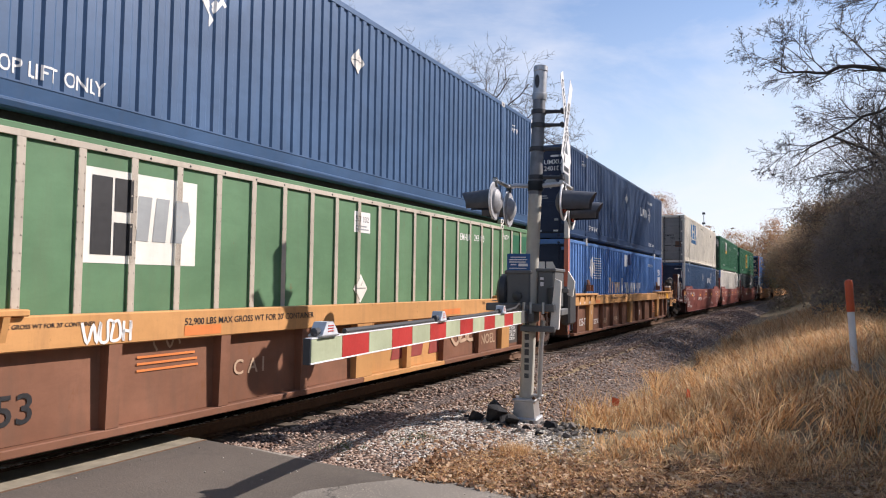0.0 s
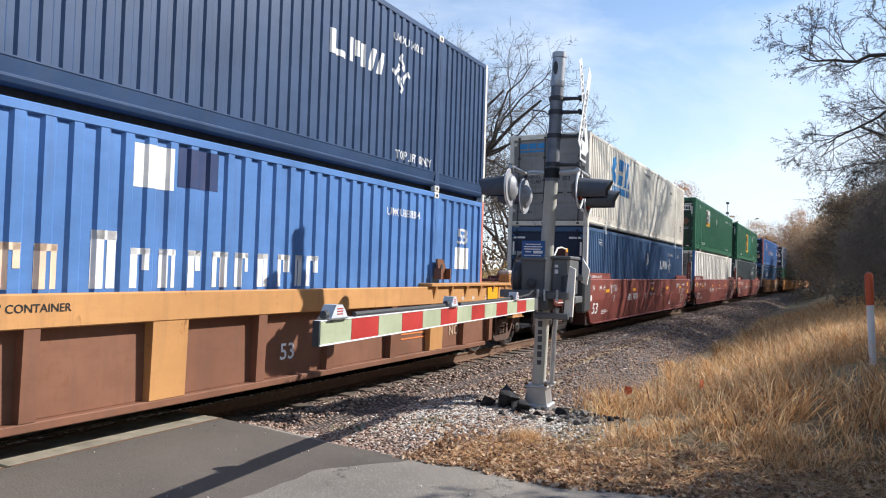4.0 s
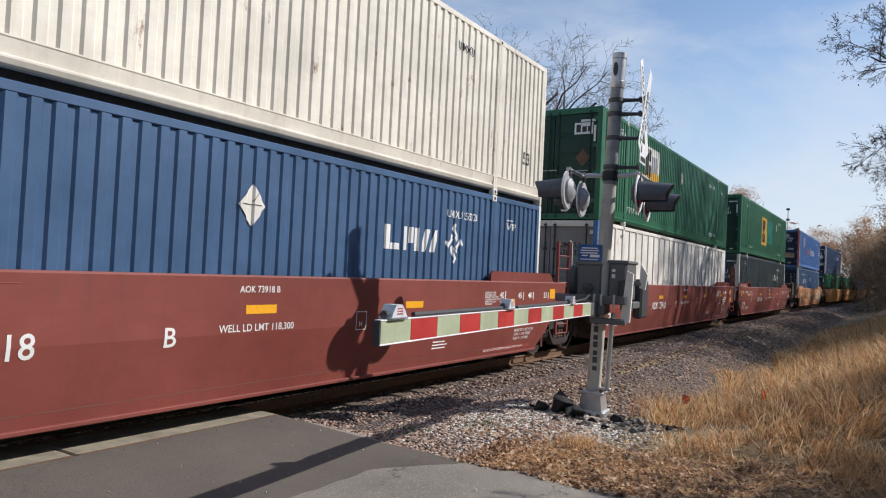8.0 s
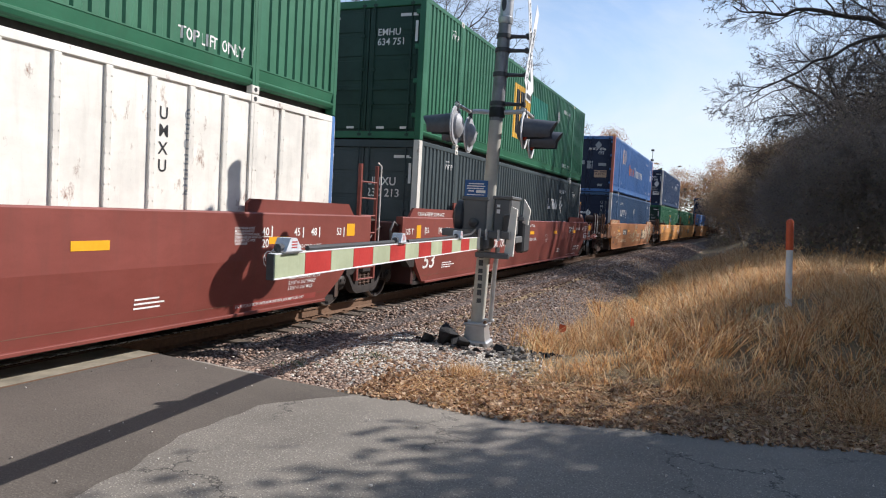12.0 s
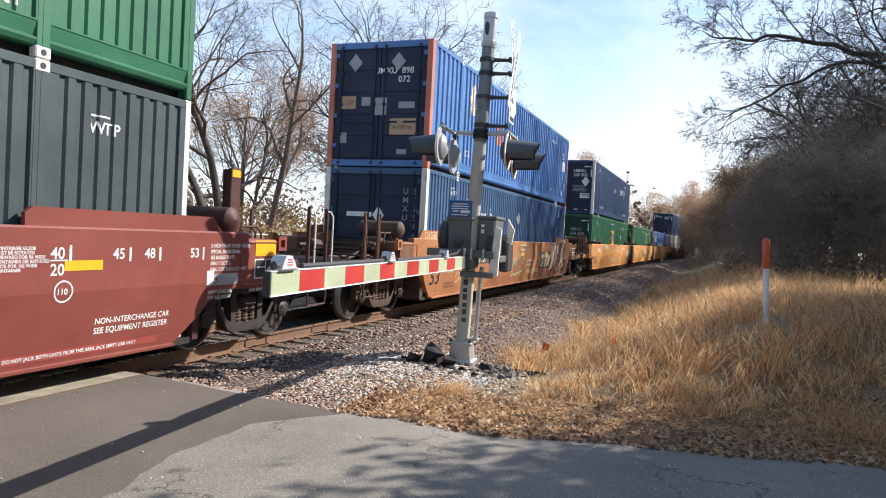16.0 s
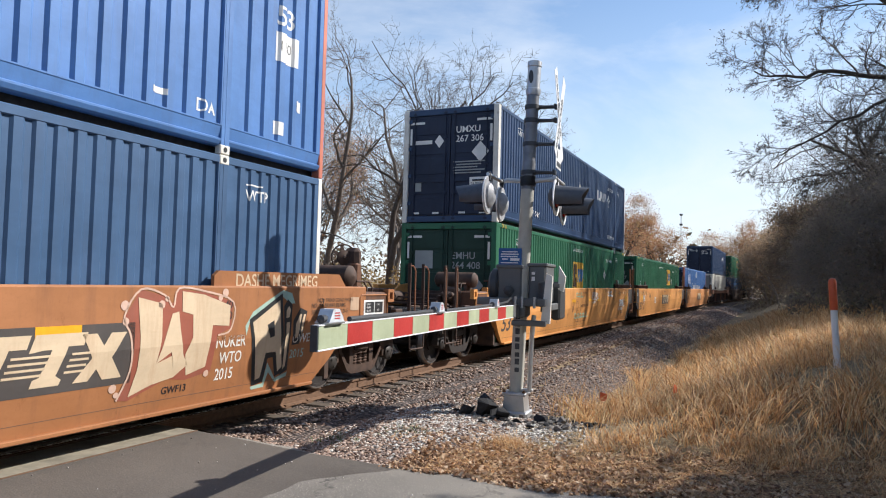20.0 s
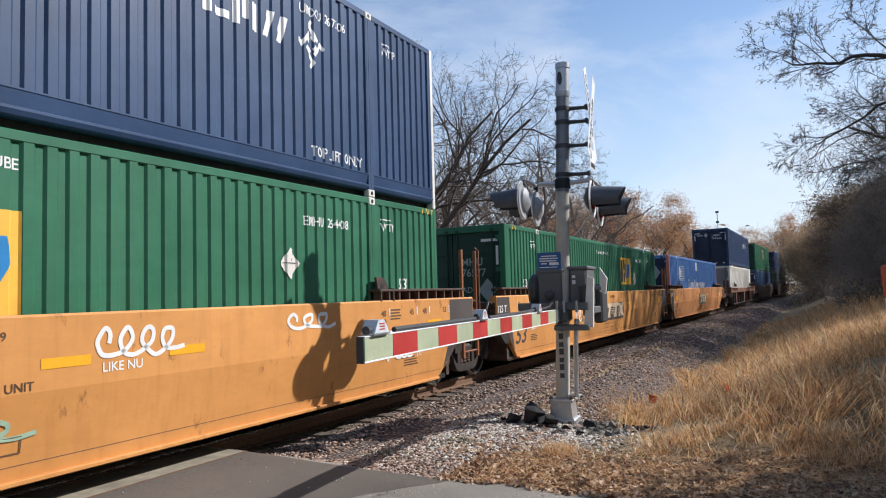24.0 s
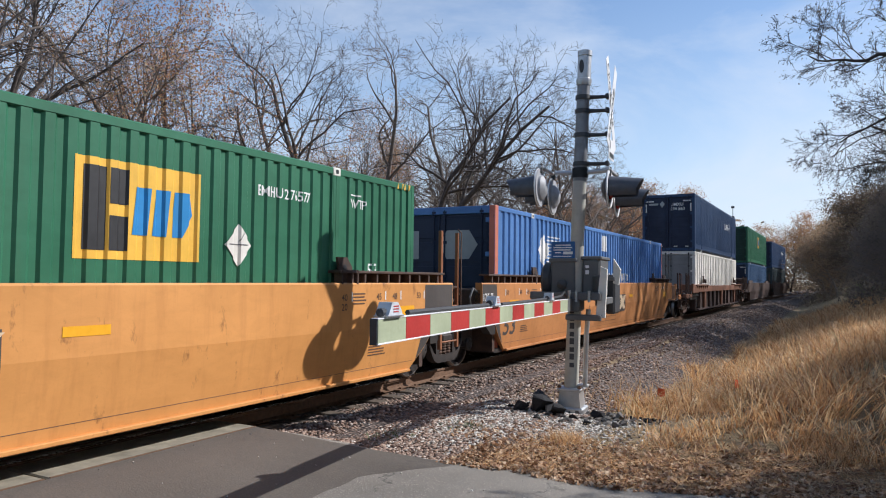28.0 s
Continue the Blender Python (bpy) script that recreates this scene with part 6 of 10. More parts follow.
door_words(t6, "110\"", -0.98, 1.42, 0.2, BLACKMARK).location.y -= 0.004
door_shapes(t6, "label_plate", [rect(0.3, 0.75, 0.95, 1.12)], 0, 0, TANPAINT)
door_words(t6, "24,000 lbs", 0.33, 0.88, 0.13, BLACKMARK).location.y -= 0.004
door_shapes(t6, "emblem", [diamond(-0.65, 2.42, 0.36, 0.42), diamond(0.45, 2.42, 0.36, 0.42)], 0, 0, GREYMARK)
door_shapes(t6, "door_label", [rect(-0.45, 1.42, -0.22, 1.62), rect(-1.0, 0.55, -0.8, 0.8), rect(-0.1, 1.2, 0.2, 1.6), rect(0.5, 1.35, 0.9, 1.5), rect(0.5, 0.3, 0.75, 0.42)], 0, 0, GREYMARK)
wtp(b6, -6.45, 2.4, 0.18)
diamond_emblem(b6, -3.0, 1.9, 0.62)
number(b6, "UMXU 255204", -5.15)
placard(b6, 0.15, 2.07, 0.42)
wtp(b6, 6.45, 2.4, 0.2)
door_words(b6, "2\n5\n5\n2\n0\n4", 0.95, 2.3, 0.2, GREYMARK)
door_words(b6, "U\nM\nX\nU", 0.72, 2.3, 0.2, GREYMARK)
door_shapes(b6, "emblem", [rect(-0.7, 1.75, -0.05, 1.86), diamond(0.12, 1.8, 0.3, 0.42)], 0, 0, WHITEMARK)


car_words(c6, "53", -8.0, 0.57, 0.5, BLACKMARK, 1.5, 1.3)
for y, w in ((-7.85, "53"), (-7.1, "48"), (-6.68, "45"), (-5.9, "40\n20"), (5.9, "40\n20"), (7.8, "53")):
    car_words(c6, w, y, 1.36, 0.13, BLACKMARK)
car_words(c6, "DASHE MEGRIMEG", -8.3, 1.61, 0.23, SPRAYTAN, 1.42)
car_words(c6, "DASHE MEGRIMEG", 6.15, 1.61, 0.23, SPRAYTAN, 1.42, 0.9)
for y in (-3.0, -0.03, 3.55):
    car_shapes(c6, "amber_reflector", [rect(0, 0, 0.46, 0.1)], y, 1.15, REFLECT)
car_shapes(c6, "number_plate_field", [rect(0, 0, 0.86, 0.21)], -0.19, 1.32, TANPAINT)
car_words(c6, "DTTX 647002", -0.14, 1.38, 0.13, BLACKMARK).location.x += 0.004
car_words(c6, "WARP ENDERZ", -5.3, 0.56, 0.24, SPRAYTAN, 1.462, 1.2)
car_words(c6, ". WASTED TIMES .", 0.85, 0.53, 0.2, SPRAYTAN, 1.458, 1.25)
car_words(c6, "NOEL", -8.0, 1.08, 0.18, SPRAYTAN)
scrawl(c6, loops(5, 1.2, 0.3, 3), -2.5, 0.75, 0.03, SPRAYTAN)
# a large pale outline tag
scrawl(c6, [(-1.25, 0.05), (-1.2, 0.35), (-1.05, 0.5), (-0.9, 0.42), (-0.8, 0.15), (-0.72, 0.45), (-0.62, 0.62), (-0.5, 0.7), (-0.45, 0.5), (-0.3, 0.62), (-0.15, 0.66), (-0.12, 0.5), (0.0, 0.3), (0.1, 0.55), (0.2, 0.6), (0.28, 0.42)], 0.2, 0.55, 0.04, PALEGREEN, "pale green outline tag")
scrawl(c6, [(-1.25, 0.05), (-1.1, -0.02), (-0.9, 0.04), (-0.7, -0.02), (-0.5, 0.05), (-0.3, -0.0), (-0.1, 0.08), (0.1, 0.1), (0.25, 0.22)], 0.2, 0.55, 0.04, PALEGREEN, "pale green outline tag")
disc = [(0.15 * math.cos(a), 0.15 * math.sin(a)) for a in np.linspace(0, 2 * math.pi, 24)[:-1]]
car_shapes(c6, "ring_mark", [disc], -0.77, 0.95, TANPAINT)
car_words(c6, "H", -0.81, 0.82, 0.11, BLACKMARK).location.x += 0.004
for words, y, z in (("EXCEEDS", -0.90, 1.0), ("PLATE", -0.86, 0.935)):
    car_words(c6, words, y, z, 0.055, BLACKMARK).location.x += 0.004
car_shapes(c6, "number_plate_field", [rect(0, 0, 1.2, 0.21)], 0.69, 0.80, TANPAINT)
car_words(c6, "LD LMT  168800", 0.73, 0.86, 0.13, BLACKMARK).location.x += 0.004
# dark field with pale blocks, then the large pale letters and the angular piece
car_shapes(c6, "dark_field", [rect(0, 0, 1.9, 0.61)], 2.72, 0.64, DARKFIELD, 1.5, "dark painted field", 0.002)
HAMMER = [(0.22, 0.36), (0.28, 0.52), (0.80, 0.52), (0.76, 0.40), (0.60, 0.40), (0.50, 0.14), (0.56, 0.10), (0.54, 0.05), (0.26, 0.05), (0.28, 0.12), (0.34, 0.14), (0.44, 0.38), (0.36, 0.38)]
MARKROW = [HAMMER, [(px + 0.56, pz) for px, pz in HAMMER], [(1.24, 0.05), (1.40, 0.05), (1.48, 0.16), (1.56, 0.05), (1.78, 0.05), (1.64, 0.26), (1.80, 0.50), (1.62, 0.50), (1.54, 0.38), (1.46, 0.50), (1.30, 0.50), (1.42, 0.27)]]
MARKROW += [rect(0.56 + 0.02 * k, 0.15 + 0.055 * k, 0.92 + 0.02 * k, 0.172 + 0.055 * k) for k in range(4)] + [rect(1.14 + 0.02 * k, 0.15 + 0.055 * k, 1.34 + 0.02 * k, 0.172 + 0.055 * k) for k in range(4)]
for shape in MARKROW:
    car_shapes(c6, "block_mark", [shape], 2.72, 0.66, SPRAYTAN, 1.5, "pale block mark", 0.006)
LETTERS = [[(0.14, 1.1), (0.46, 1.03), (0.47, 0.68), (0.43, 0.4), (0.64, 0.47), (0.69, 0.23), (0.39, 0.18), (0.12, 0.09), (0.19, 0.36), (0.19, 0.7)], [(0.43, 0.4), (0.6, 0.92), (0.69, 0.94), (0.73, 0.72), (0.79, 0.47), (0.87, 0.35), (0.69, 0.23), (0.62, 0.51)], [(0.73, 1.16), (1.06, 1.12), (1.49, 0.99), (1.48, 0.75), (1.21, 0.77), (1.15, 0.3), (0.87, 0.23), (0.82, 0.47), (0.91, 0.65), (0.9, 0.9), (0.74, 0.94)]]
car_shapes(c6, "graffiti_halo", [[(-0.02, 0.07), (0.11, 0.37), (0.08, 0.71), (-0.01, 0.91), (0.17, 1.18), (0.48, 1.11), (0.6, 1.03), (0.67, 1.18), (1.06, 1.15), (1.54, 1.03), (1.51, 0.72), (1.29, 0.65), (1.25, 0.24), (0.87, 0.18), (0.6, 0.22), (0.12, 0.05)]], 4.5, 0.40, DULLRED, 1.5, "dull red ground of a graffiti piece", 0.002)
car_shapes(c6, "graffiti_letter", LETTERS, 4.5, 0.40, SPRAYTAN, 1.5, "cream block graffiti letters", 0.006)
scrawl(c6, [(-0.02, 0.07), (0.1, 0.37), (0.07, 0.71), (-0.02, 0.91), (0.17, 1.18), (0.48, 1.12), (0.61, 0.99), (0.68, 1.19), (1.06, 1.16), (1.54, 1.03), (1.51, 0.71), (1.3, 0.65)], 4.5, 0.40, 0.022, SPRAYPINK, "pale pink outline of a graffiti piece")
for y, z, r in ((4.48, 1.02, 0.05), (4.50, 0.86, 0.04), (4.95, 1.02, 0.045), (5.02, 1.08, 0.03), (5.90, 1.14, 0.05), (5.82, 1.08, 0.035), (4.42, 0.20, 0.045), (4.47, 0.13, 0.03), (5.68, 0.22, 0.04)):
    car_shapes(c6, "spray_dot", [[(r * math.cos(a), r * math.sin(a)) for a in np.linspace(0, 2 * math.pi, 13)[:-1]]], y, z + 0.40, SPRAYPINK, 1.5 if z > 0.6 else 1.46, "pale sprayed dot", 0.006)
car_shapes(c6, "graffiti_halo", [[(1.79, 0.61), (1.77, 0.73), (1.9, 0.9), (2.17, 1.03), (2.48, 1.17), (2.67, 1.13), (2.75, 0.99), (2.65, 0.99), (2.48, 1.08), (1.85, 0.79)], [(2.0, -0.04), (2.22, -0.02), (2.27, 0.24), (2.46, 0.02), (2.71, 0.08), (2.7, 0.02), (2.47, -0.03), (2.31, 0.11), (2.25, -0.07), (2.02, -0.08)]], 4.5, 0.40, PALEAQUA, 1.5, "pale blue-green sprayed edge", 0.002)
car_shapes(c6, "graffiti_piece", [[(1.84, 0.81), (2.47, 1.13), (2.53, 0.53), (2.65, 0.1), (2.45, 0.04), (2.36, 0.3), (2.26, 0.3), (2.22, -0.0), (2.01, -0.03), (1.93, 0.42)], [(2.51, 0.96), (2.59, 1.05), (2.69, 0.97), (2.67, 0.52), (2.7, 0.1), (2.55, 0.05), (2.54, 0.48)], [(2.72, 0.76), (2.87, 0.93), (3.03, 0.88), (2.88, 0.44), (2.72, 0.43)]], 4.5, 0.40, BLACKMARK, 1.5, "black outline of cream graffiti letters", 0.004)
car_shapes(c6, "graffiti_letter", [[(1.9, 0.77), (2.42, 1.04), (2.47, 0.54), (2.57, 0.16), (2.49, 0.1), (2.4, 0.37), (2.2, 0.37), (2.15, 0.06), (2.06, 0.04), (1.99, 0.41)], [(2.56, 0.9), (2.61, 0.96), (2.65, 0.91), (2.63, 0.81), (2.56, 0.8)], [(2.57, 0.74), (2.64, 0.75), (2.63, 0.47), (2.64, 0.16), (2.59, 0.12), (2.57, 0.48)], [(2.77, 0.71), (2.87, 0.85), (2.9, 0.84), (2.83, 0.54), (2.77, 0.52)], [(2.9, 0.71), (2.95, 0.84), (2.99, 0.84), (2.9, 0.54)]], 4.5, 0.40, SPRAYTAN, 1.5, "cream graffiti letter with a black outline", 0.008)
car_shapes(c6, "graffiti_outline", [[(2.18, 0.73), (2.31, 0.78), (2.33, 0.58), (2.24, 0.56)]], 4.5, 0.40, BLACKMARK, 1.5, "", 0.011)
car_words(c6, "OWEL", 7.22, 0.86, 0.17, BRIGHT, 1.493, 1.0)
car_words(c6, "2015", 7.2, 0.66, 0.16, PALEAQUA, 1.468, 1.0)
car_words(c6, "NUKER\n  WTO\n 2015", 5.78, 0.90, 0.19, BRIGHT, 1.496, 0.82)
car_words(c6, "GWF13", 5.05, 0.46, 0.11, BLACKMARK, 1.455)

# more tags and stencils at both ends of the orange car
car_shapes(c6, "amber_reflector", [rect(0, 0, 0.46, 0.1)], -6.57, 1.17, REFLECT)
load_lines(c6, -6.42, 1.45, 5, 0.44, 0.018, 0.04, 21, TANPAINT)
car_shapes(c6, "dark_field", [rect(0, 0, 1.5, 0.30)], -5.02, 0.985, DARKFIELD, 1.5, "dark painted field", 0.008)
car_words(c6, "DTTX", -4.85, 1.025, 0.25, WHITEMARK, 1.5, 1.25).location.x += 0.012
small_disc = [(0.5 * px, 0.5 * pz) for px, pz in disc]
car_shapes(c6, "ring_mark", [small_disc], -5.92, 1.02, WHITEMARK, 1.5)
car_words(c6, "110", -5.975, 1.0, 0.055, BLACKMARK, 1.5).location.x += 0.005
scrawl(c6, [(0, 0), (0.03, 0.24), (0.14, 0.0), (0.17, 0.24), (0.2, 0.02), (0.3, 0.03), (0.33, 0.24), (0.36, 0.0), (0.48, 0.26), (0.38, 0.12), (0.52, 0.0), (0.62, 0.3), (0.7, 0.08), (0.6, 0.1), (0.74, 0.1), (0.78, 0.34), (0.84, 0.12), (0.9, 0.3), (0.96, 0.12), (1.0, 0.34)], -7.1, 0.82, 0.024, SPRAYTAN, "sprayed cream tag")
scrawl(c6, [(0.1 * math.cos(k * 0.7), 0.1 * math.sin(k * 0.7) * (1 + 0.05 * k)) for k in range(10)], -6.2, 0.68, 0.022, SPRAYTAN, "sprayed cream tag")
scrawl(c6, [(0, 0.14), (0.04, 0.18), (0.05, 0.0), (0.12, 0.0), (0.2, 0.06), (0.12, 0.1), (0.13, 0.18), (0.22, 0.18)], -6.06, 0.62, 0.022, SPRAYTAN, "sprayed cream tag")
scrawl(c6, [(0.14 * math.cos(k * 0.8), 0.06 * math.sin(k * 0.8)) for k in range(9)], -6.85, 1.2, 0.022, SPRAYTAN, "sprayed cream tag", 1.5)
scrawl(c6, [(0, 0), (0.06, 0.12), (0.16, 0.13), (0.24, 0.0), (0.34, 0.1), (0.42, 0.0), (0.5, 0.14), (0.56, 0.22), (0.5, 0.1)], -5.72, 0.58, 0.018, SPRAYTAN, "sprayed cream arrow")
for words, z in (("INTERCHANGE CAR", 0.53), ("EQUIPMENT REGISTER", 0.45)):
    car_words(c6, words, -7.05, z, 0.075, DARKBROWN, 1.458)
for words, y, z, size in (("INCH TREAD COND SHOES", 7.75, 1.40, 0.075), ("NO . 24 BRAKE BEAMS", 7.62, 1.32, 0.088), ("SPRG 7 OC D-5 3 IC D-5", 7.62, 1.23, 0.088), ("OC B-432 2 IC B-433", 7.66, 1.14, 0.088), ("BRG SET-UP HGT 5-1/16\" +/- 1/16\"", 7.55, 0.89, 0.08)):
    car_words(c6, words, y, z, size, DARKBROWN, 1.503)
car_shapes(c6, "notice_bar", [rect(0, 0, 0.62, 0.05)], 8.24, 0.985, DARKBROWN, 1.503)
car_shapes(c6, "paper_label", [rect(0, 0, 0.24, 0.2)], 8.62, 1.26, TANPAINT, 1.503)
car_shapes(c6, "notice_plate", [rect(0, 0, 0.62, 0.33)], 9.02, 1.08, WHITEMARK, 1.5, "white lubrication notice")
for y0, z0, y1, z1 in ((0.04, 0.13, 0.30, 0.30), (0.33, 0.13, 0.58, 0.30), (0.04, 0.03, 0.58, 0.10)):
    car_shapes(c6, "notice_field", [rect(y0, z0, y1, z1)], 9.02, 1.08, BLACKMARK, 1.506)
for words, y, z in (("DB-10", 9.09, 1.33), ("DB-20L", 9.09, 1.28), ("BPL-80", 9.09, 1.225), ("LUB", 9.41, 1.325), ("NO", 9.42, 1.235)):
    car_words(c6, words, y, z, 0.042, WHITEMARK, 1.511)
car_words(c6, "JACK HERE", 9.36, 1.0, 0.06, DARKBROWN, 1.5)
scrawl(c6, [(0, 0), (0.02, 0.1), (0.07, 0.04), (0.1, 0.1), (0.14, 0.02), (0.2, 0.08), (0.25, 0.02)], 9.0, 0.97, 0.012, DULLRED, "sprayed red tag", 1.502)

# seventh to ninth unit: the yellow cars
for car, letter, ly in ((c7, "B", -1.56), (c8, "C", -3.24), (c9, "A", -2.4)):
    car_words(car, "53", -8.02, 0.57, 0.54, DARKFIELD, 1.5, 1.25)
    for e in (-1, 1):
        for y, w in ((7.9, "53"), (7.2, "48"), (6.78, "45"), (5.95, "40\n20")):
            car_words(car, w, e * y - 0.05, 1.38, 0.13, DARKBROWN)
            car_shapes(car, "guide_mark", [rect(0, 0, 0.024, 0.13)], e * y - 0.09 + 0.26 * (e > 0), 1.37, WHITEMARK)
        load_lines(car, e * 6.35 - 0.2, 1.46, 4, 0.4, 0.02, 0.045, 4, DARKBROWN)
        car_shapes(car, "amber_reflector", [rect(0, 0, 0.46, 0.19)], e * 7.55 - 0.23, 1.08, REFLECT)
        load_lines(car, e * 6.85 - 0.25, 0.70, 4, 0.45, 0.018, 0.04, 14, DARKBROWN)
    for y in (-1.62, 0.68, 2.0):
        car_shapes(car, "amber_reflector", [rect(0, 0, 0.46, 0.09)], y, 1.16, REFLECT)
    car_words(car, letter, ly, 0.84, 0.28, DARKBROWN, 1.497)
    car_words(car, "DTTX 723439", -0.2, 1.42, 0.10, DARKBROWN)
    car_words(car, "125 T", -9.05, 1.28, 0.2, WHITEMARK)
    car_shapes(car, "hatch_line", [rect(0, 0, 1.5, 0.012), rect(0, 0.13, 1.5, 0.142), rect(0, 0, 0.012, 0.14), rect(1.49, 0, 1.502, 0.14)], -0.95, 0.5, BROWNPATCH, 1.452, "", 0.008)
for car, y in ((c8, -1.0), (c9, -1.0)):
    car_shapes(car, "dark_field", [rect(0, 0, 2.5, 0.52)], y, 0.74, DARKFIELD, 1.486, "dark painted field", 0.018)
    car_shapes(car, "block_mark", [[(px * 1.4, pz * 0.95) for px, pz in s] for s in MARKROW], y, 0.76, SPRAYTAN, 1.486, "pale block mark", 0.024)
car_words(c7, "LD LMT 115500 PER UNIT", -0.55, 1.0, 0.105, DARKBROWN, 1.5)
disc2 = [(0.17 * math.cos(a), 0.17 * math.sin(a)) for a in np.linspace(0, 2 * math.pi, 24)]
car_shapes(c7, "ring_mark", [[disc2[k], disc2[k + 1], (disc2[k + 1][0] * 0.93, disc2[k + 1][1] * 0.93), (disc2[k][0] * 0.93, disc2[k][1] * 0.93)] for k in range(23)], -0.94, 1.02, DARKBROWN)
car_words(c7, "H", -0.98, 0.9, 0.1, DARKBROWN, 1.493)
for car in (c8, c9):
    car_shapes(car, "dark_end", [[(-9.06, 0.96), (-8.525, 0.93), (-8.175, 0.57), (-7.97, 0.41), (-8.32, 0.98), (-8.42, 1.59), (-9.06, 1.59)]], 0, 0, DARKFIELD, 1.5, "dark painted end panel", 0.002)
for car in (c7, c8):
    car_shapes(car, "dark_end", [[(9.06, 0.96), (9.06, 1.59), (8.12, 1.59), (8.12, 0.98), (7.97, 0.41), (8.175, 0.57), (8.525, 0.93)]], 0, 0, DARKFIELD, 1.5, "dark painted end panel", 0.002)
scrawl(c7, [(0.0, -0.02), (0.1, 0.42), (0.0, 0.36), (0.22, 0.42), (0.2, 0.28), (0.05, 0.2), (0.3, 0.18), (0.42, 0.36), (0.3, 0.34), (0.34, 0.2), (0.5, 0.2), (0.56, 0.38), (0.46, 0.38), (0.48, 0.22), (0.66, 0.2), (0.7, 0.42), (0.62, 0.4), (0.66, 0.24), (0.82, 0.26), (0.86, 0.42), (0.9, 0.2), (0.98, 0.1)], 6.1, 0.72, 0.05, WHITEMARK, "sprayed white tag")
scrawl(c7, loops(3, 0.5, 0.12, 23), 6.3, 0.72, 0.035, WHITEMARK, "sprayed white tag")
car_words(c7, "WAS\n IT\nWORTH\n IT?", 6.95, 1.08, 0.125, WHITEMARK, 1.5)
scrawl(c7, loops(4, 0.95, 0.26, 27), 1.2, 1.2, 0.045, WHITEMARK, "sprayed white tag")
car_words(c7, "LIKE NU", 1.25, 1.08, 0.12, WHITEMARK)
scrawl(c7, loops(3, 0.9, 0.2, 28), 3.8, 1.3, 0.045, WHITEMARK, "sprayed white tag")
scrawl(c7, loops(4, 1.0, 0.2, 31), -6.9, 1.22, 0.05, WHITEMARK, "sprayed white tag")
scrawl(c7, loops(4, 1.4, 0.18, 32), -4.5, 1.38, 0.045, WHITEMARK, "sprayed white tag")
scrawl(c7, loops(5, 1.8, 0.16, 35), -1.2, 0.62, 0.04, TEALSPRAY, "faded teal tag")
scrawl(c7, loops(3, 0.9, 0.14, 36), -1.1, 1.32, 0.035, TEALSPRAY, "faded teal tag")
scrawl(c8, loops(2, 0.45, 0.3, 33), -3.75, 0.86, 0.05, WHITEMARK, "sprayed white tag")
scrawl(c8, [(0, 0.3), (0.1, 0.0), (0.2, 0.34), (0.3, 0.02), (0.36, 0.3), (0.5, 0.28), (0.44, 0.1), (0.52, 0.02)], -7.25, 0.98, 0.05, WHITEMARK, "sprayed white tag")
car_words(c8, ".18.", -7.15, 0.82, 0.2, WHITEMARK, 1.49)
smear = random.Random(4)
for k in range(26):
    yy, zz = smear.gauss(-5.3, 0.13), smear.gauss(1.17, 0.09)
    w, h = smear.uniform(0.012, 0.05), smear.uniform(0.04, 0.2)
    car_shapes(c8, "rust_stain", [[(0, 0), (w * 0.6, -h * 0.15), (w, 0.02), (w * 0.9, h * 0.7), (w * 0.5, h), (w * 0.1, h * 0.8)]], yy, zz, BROWNPATCH, 1.5, "", 0.003 + 0.0002 * k)

wtp(b7, -6.55, 2.4, 0.18)
side_words(b7, "53", -7.05, 1.5, 0.26)
block_emblem(b7, -0.78, 1.28, 1.42, 0.92, YELLOWMARK, BLACKMARK, BLUEMARK)
side_words(b7, "WARNING HIGH CUBE", -0.8, 2.55, 0.14, None, 0.98)
number(b7, "EMHU 264408", 4.4)
placard(b7, 4.1, 1.84, 0.36)
side_words(b7, "53'", 6.75, 1.48, 0.26)
wtp(b7, 6.28, 2.4, 0.18)
door_words(b7, "EMHU\n264 408", 0.1, 2.0, 0.24, GREYMARK)
door_shapes(b7, "placard_holder", [diamond(0, 0, 0.46, 0.52)], 0.75, 1.35, GREYMARK)
door_shapes(b7, "emblem_plate", [rect(-0.9, 1.75, -0.4, 2.2)], 0, 0, GREYMARK)
door_words(b7, "HAD", 0.1, 1.3, 0.18, GREYMARK)
door_lights(b7)
wtp(t7, -6.55, 2.42, 0.18)
tlo(t7)
placard(t7, -0.05, 1.85, 0.36)
diamond_emblem(t7, 4.62, 1.97, 0.62)
number(t7, "UMXU 267306", 4.38)
wtp(t7, 6.4, 2.35, 0.18)
door_words(t7, "UMXU\n267 306", 0.15, 2.25, 0.23)
door_shapes(t7, "emblem", [rect(-1.0, 2.0, -0.5, 2.1), diamond(-0.3, 2.06, 0.26, 0.34)], 0, 0, WHITEMARK)
door_shapes(t7, "placard_holder", [diamond(0, 0, 0.46, 0.52)], 0.82, 1.75, WHITEMARK)
door_shapes(t7, "label_plate", [rect(0.55, 0.85, 1.05, 1.12)], 0, 0, WHITEMARK)
door_words(t7, "24,000 lbs", 0.58, 0.92, 0.1, BLACKMARK).location.y -= 0.004
door_shapes(t7, "door_label", [rect(-0.95, 0.8, -0.78, 1.05)], 0, 0, GREYMARK)
load = [rect(0.1, 1.5 - 0.07 * k, 0.95 - 0.1 * (k % 3), 1.53 - 0.07 * k) for k in range(5)]
door_shapes(t7, "door_label", load, 0, 0, GREYMARK)
door_lights(t7)

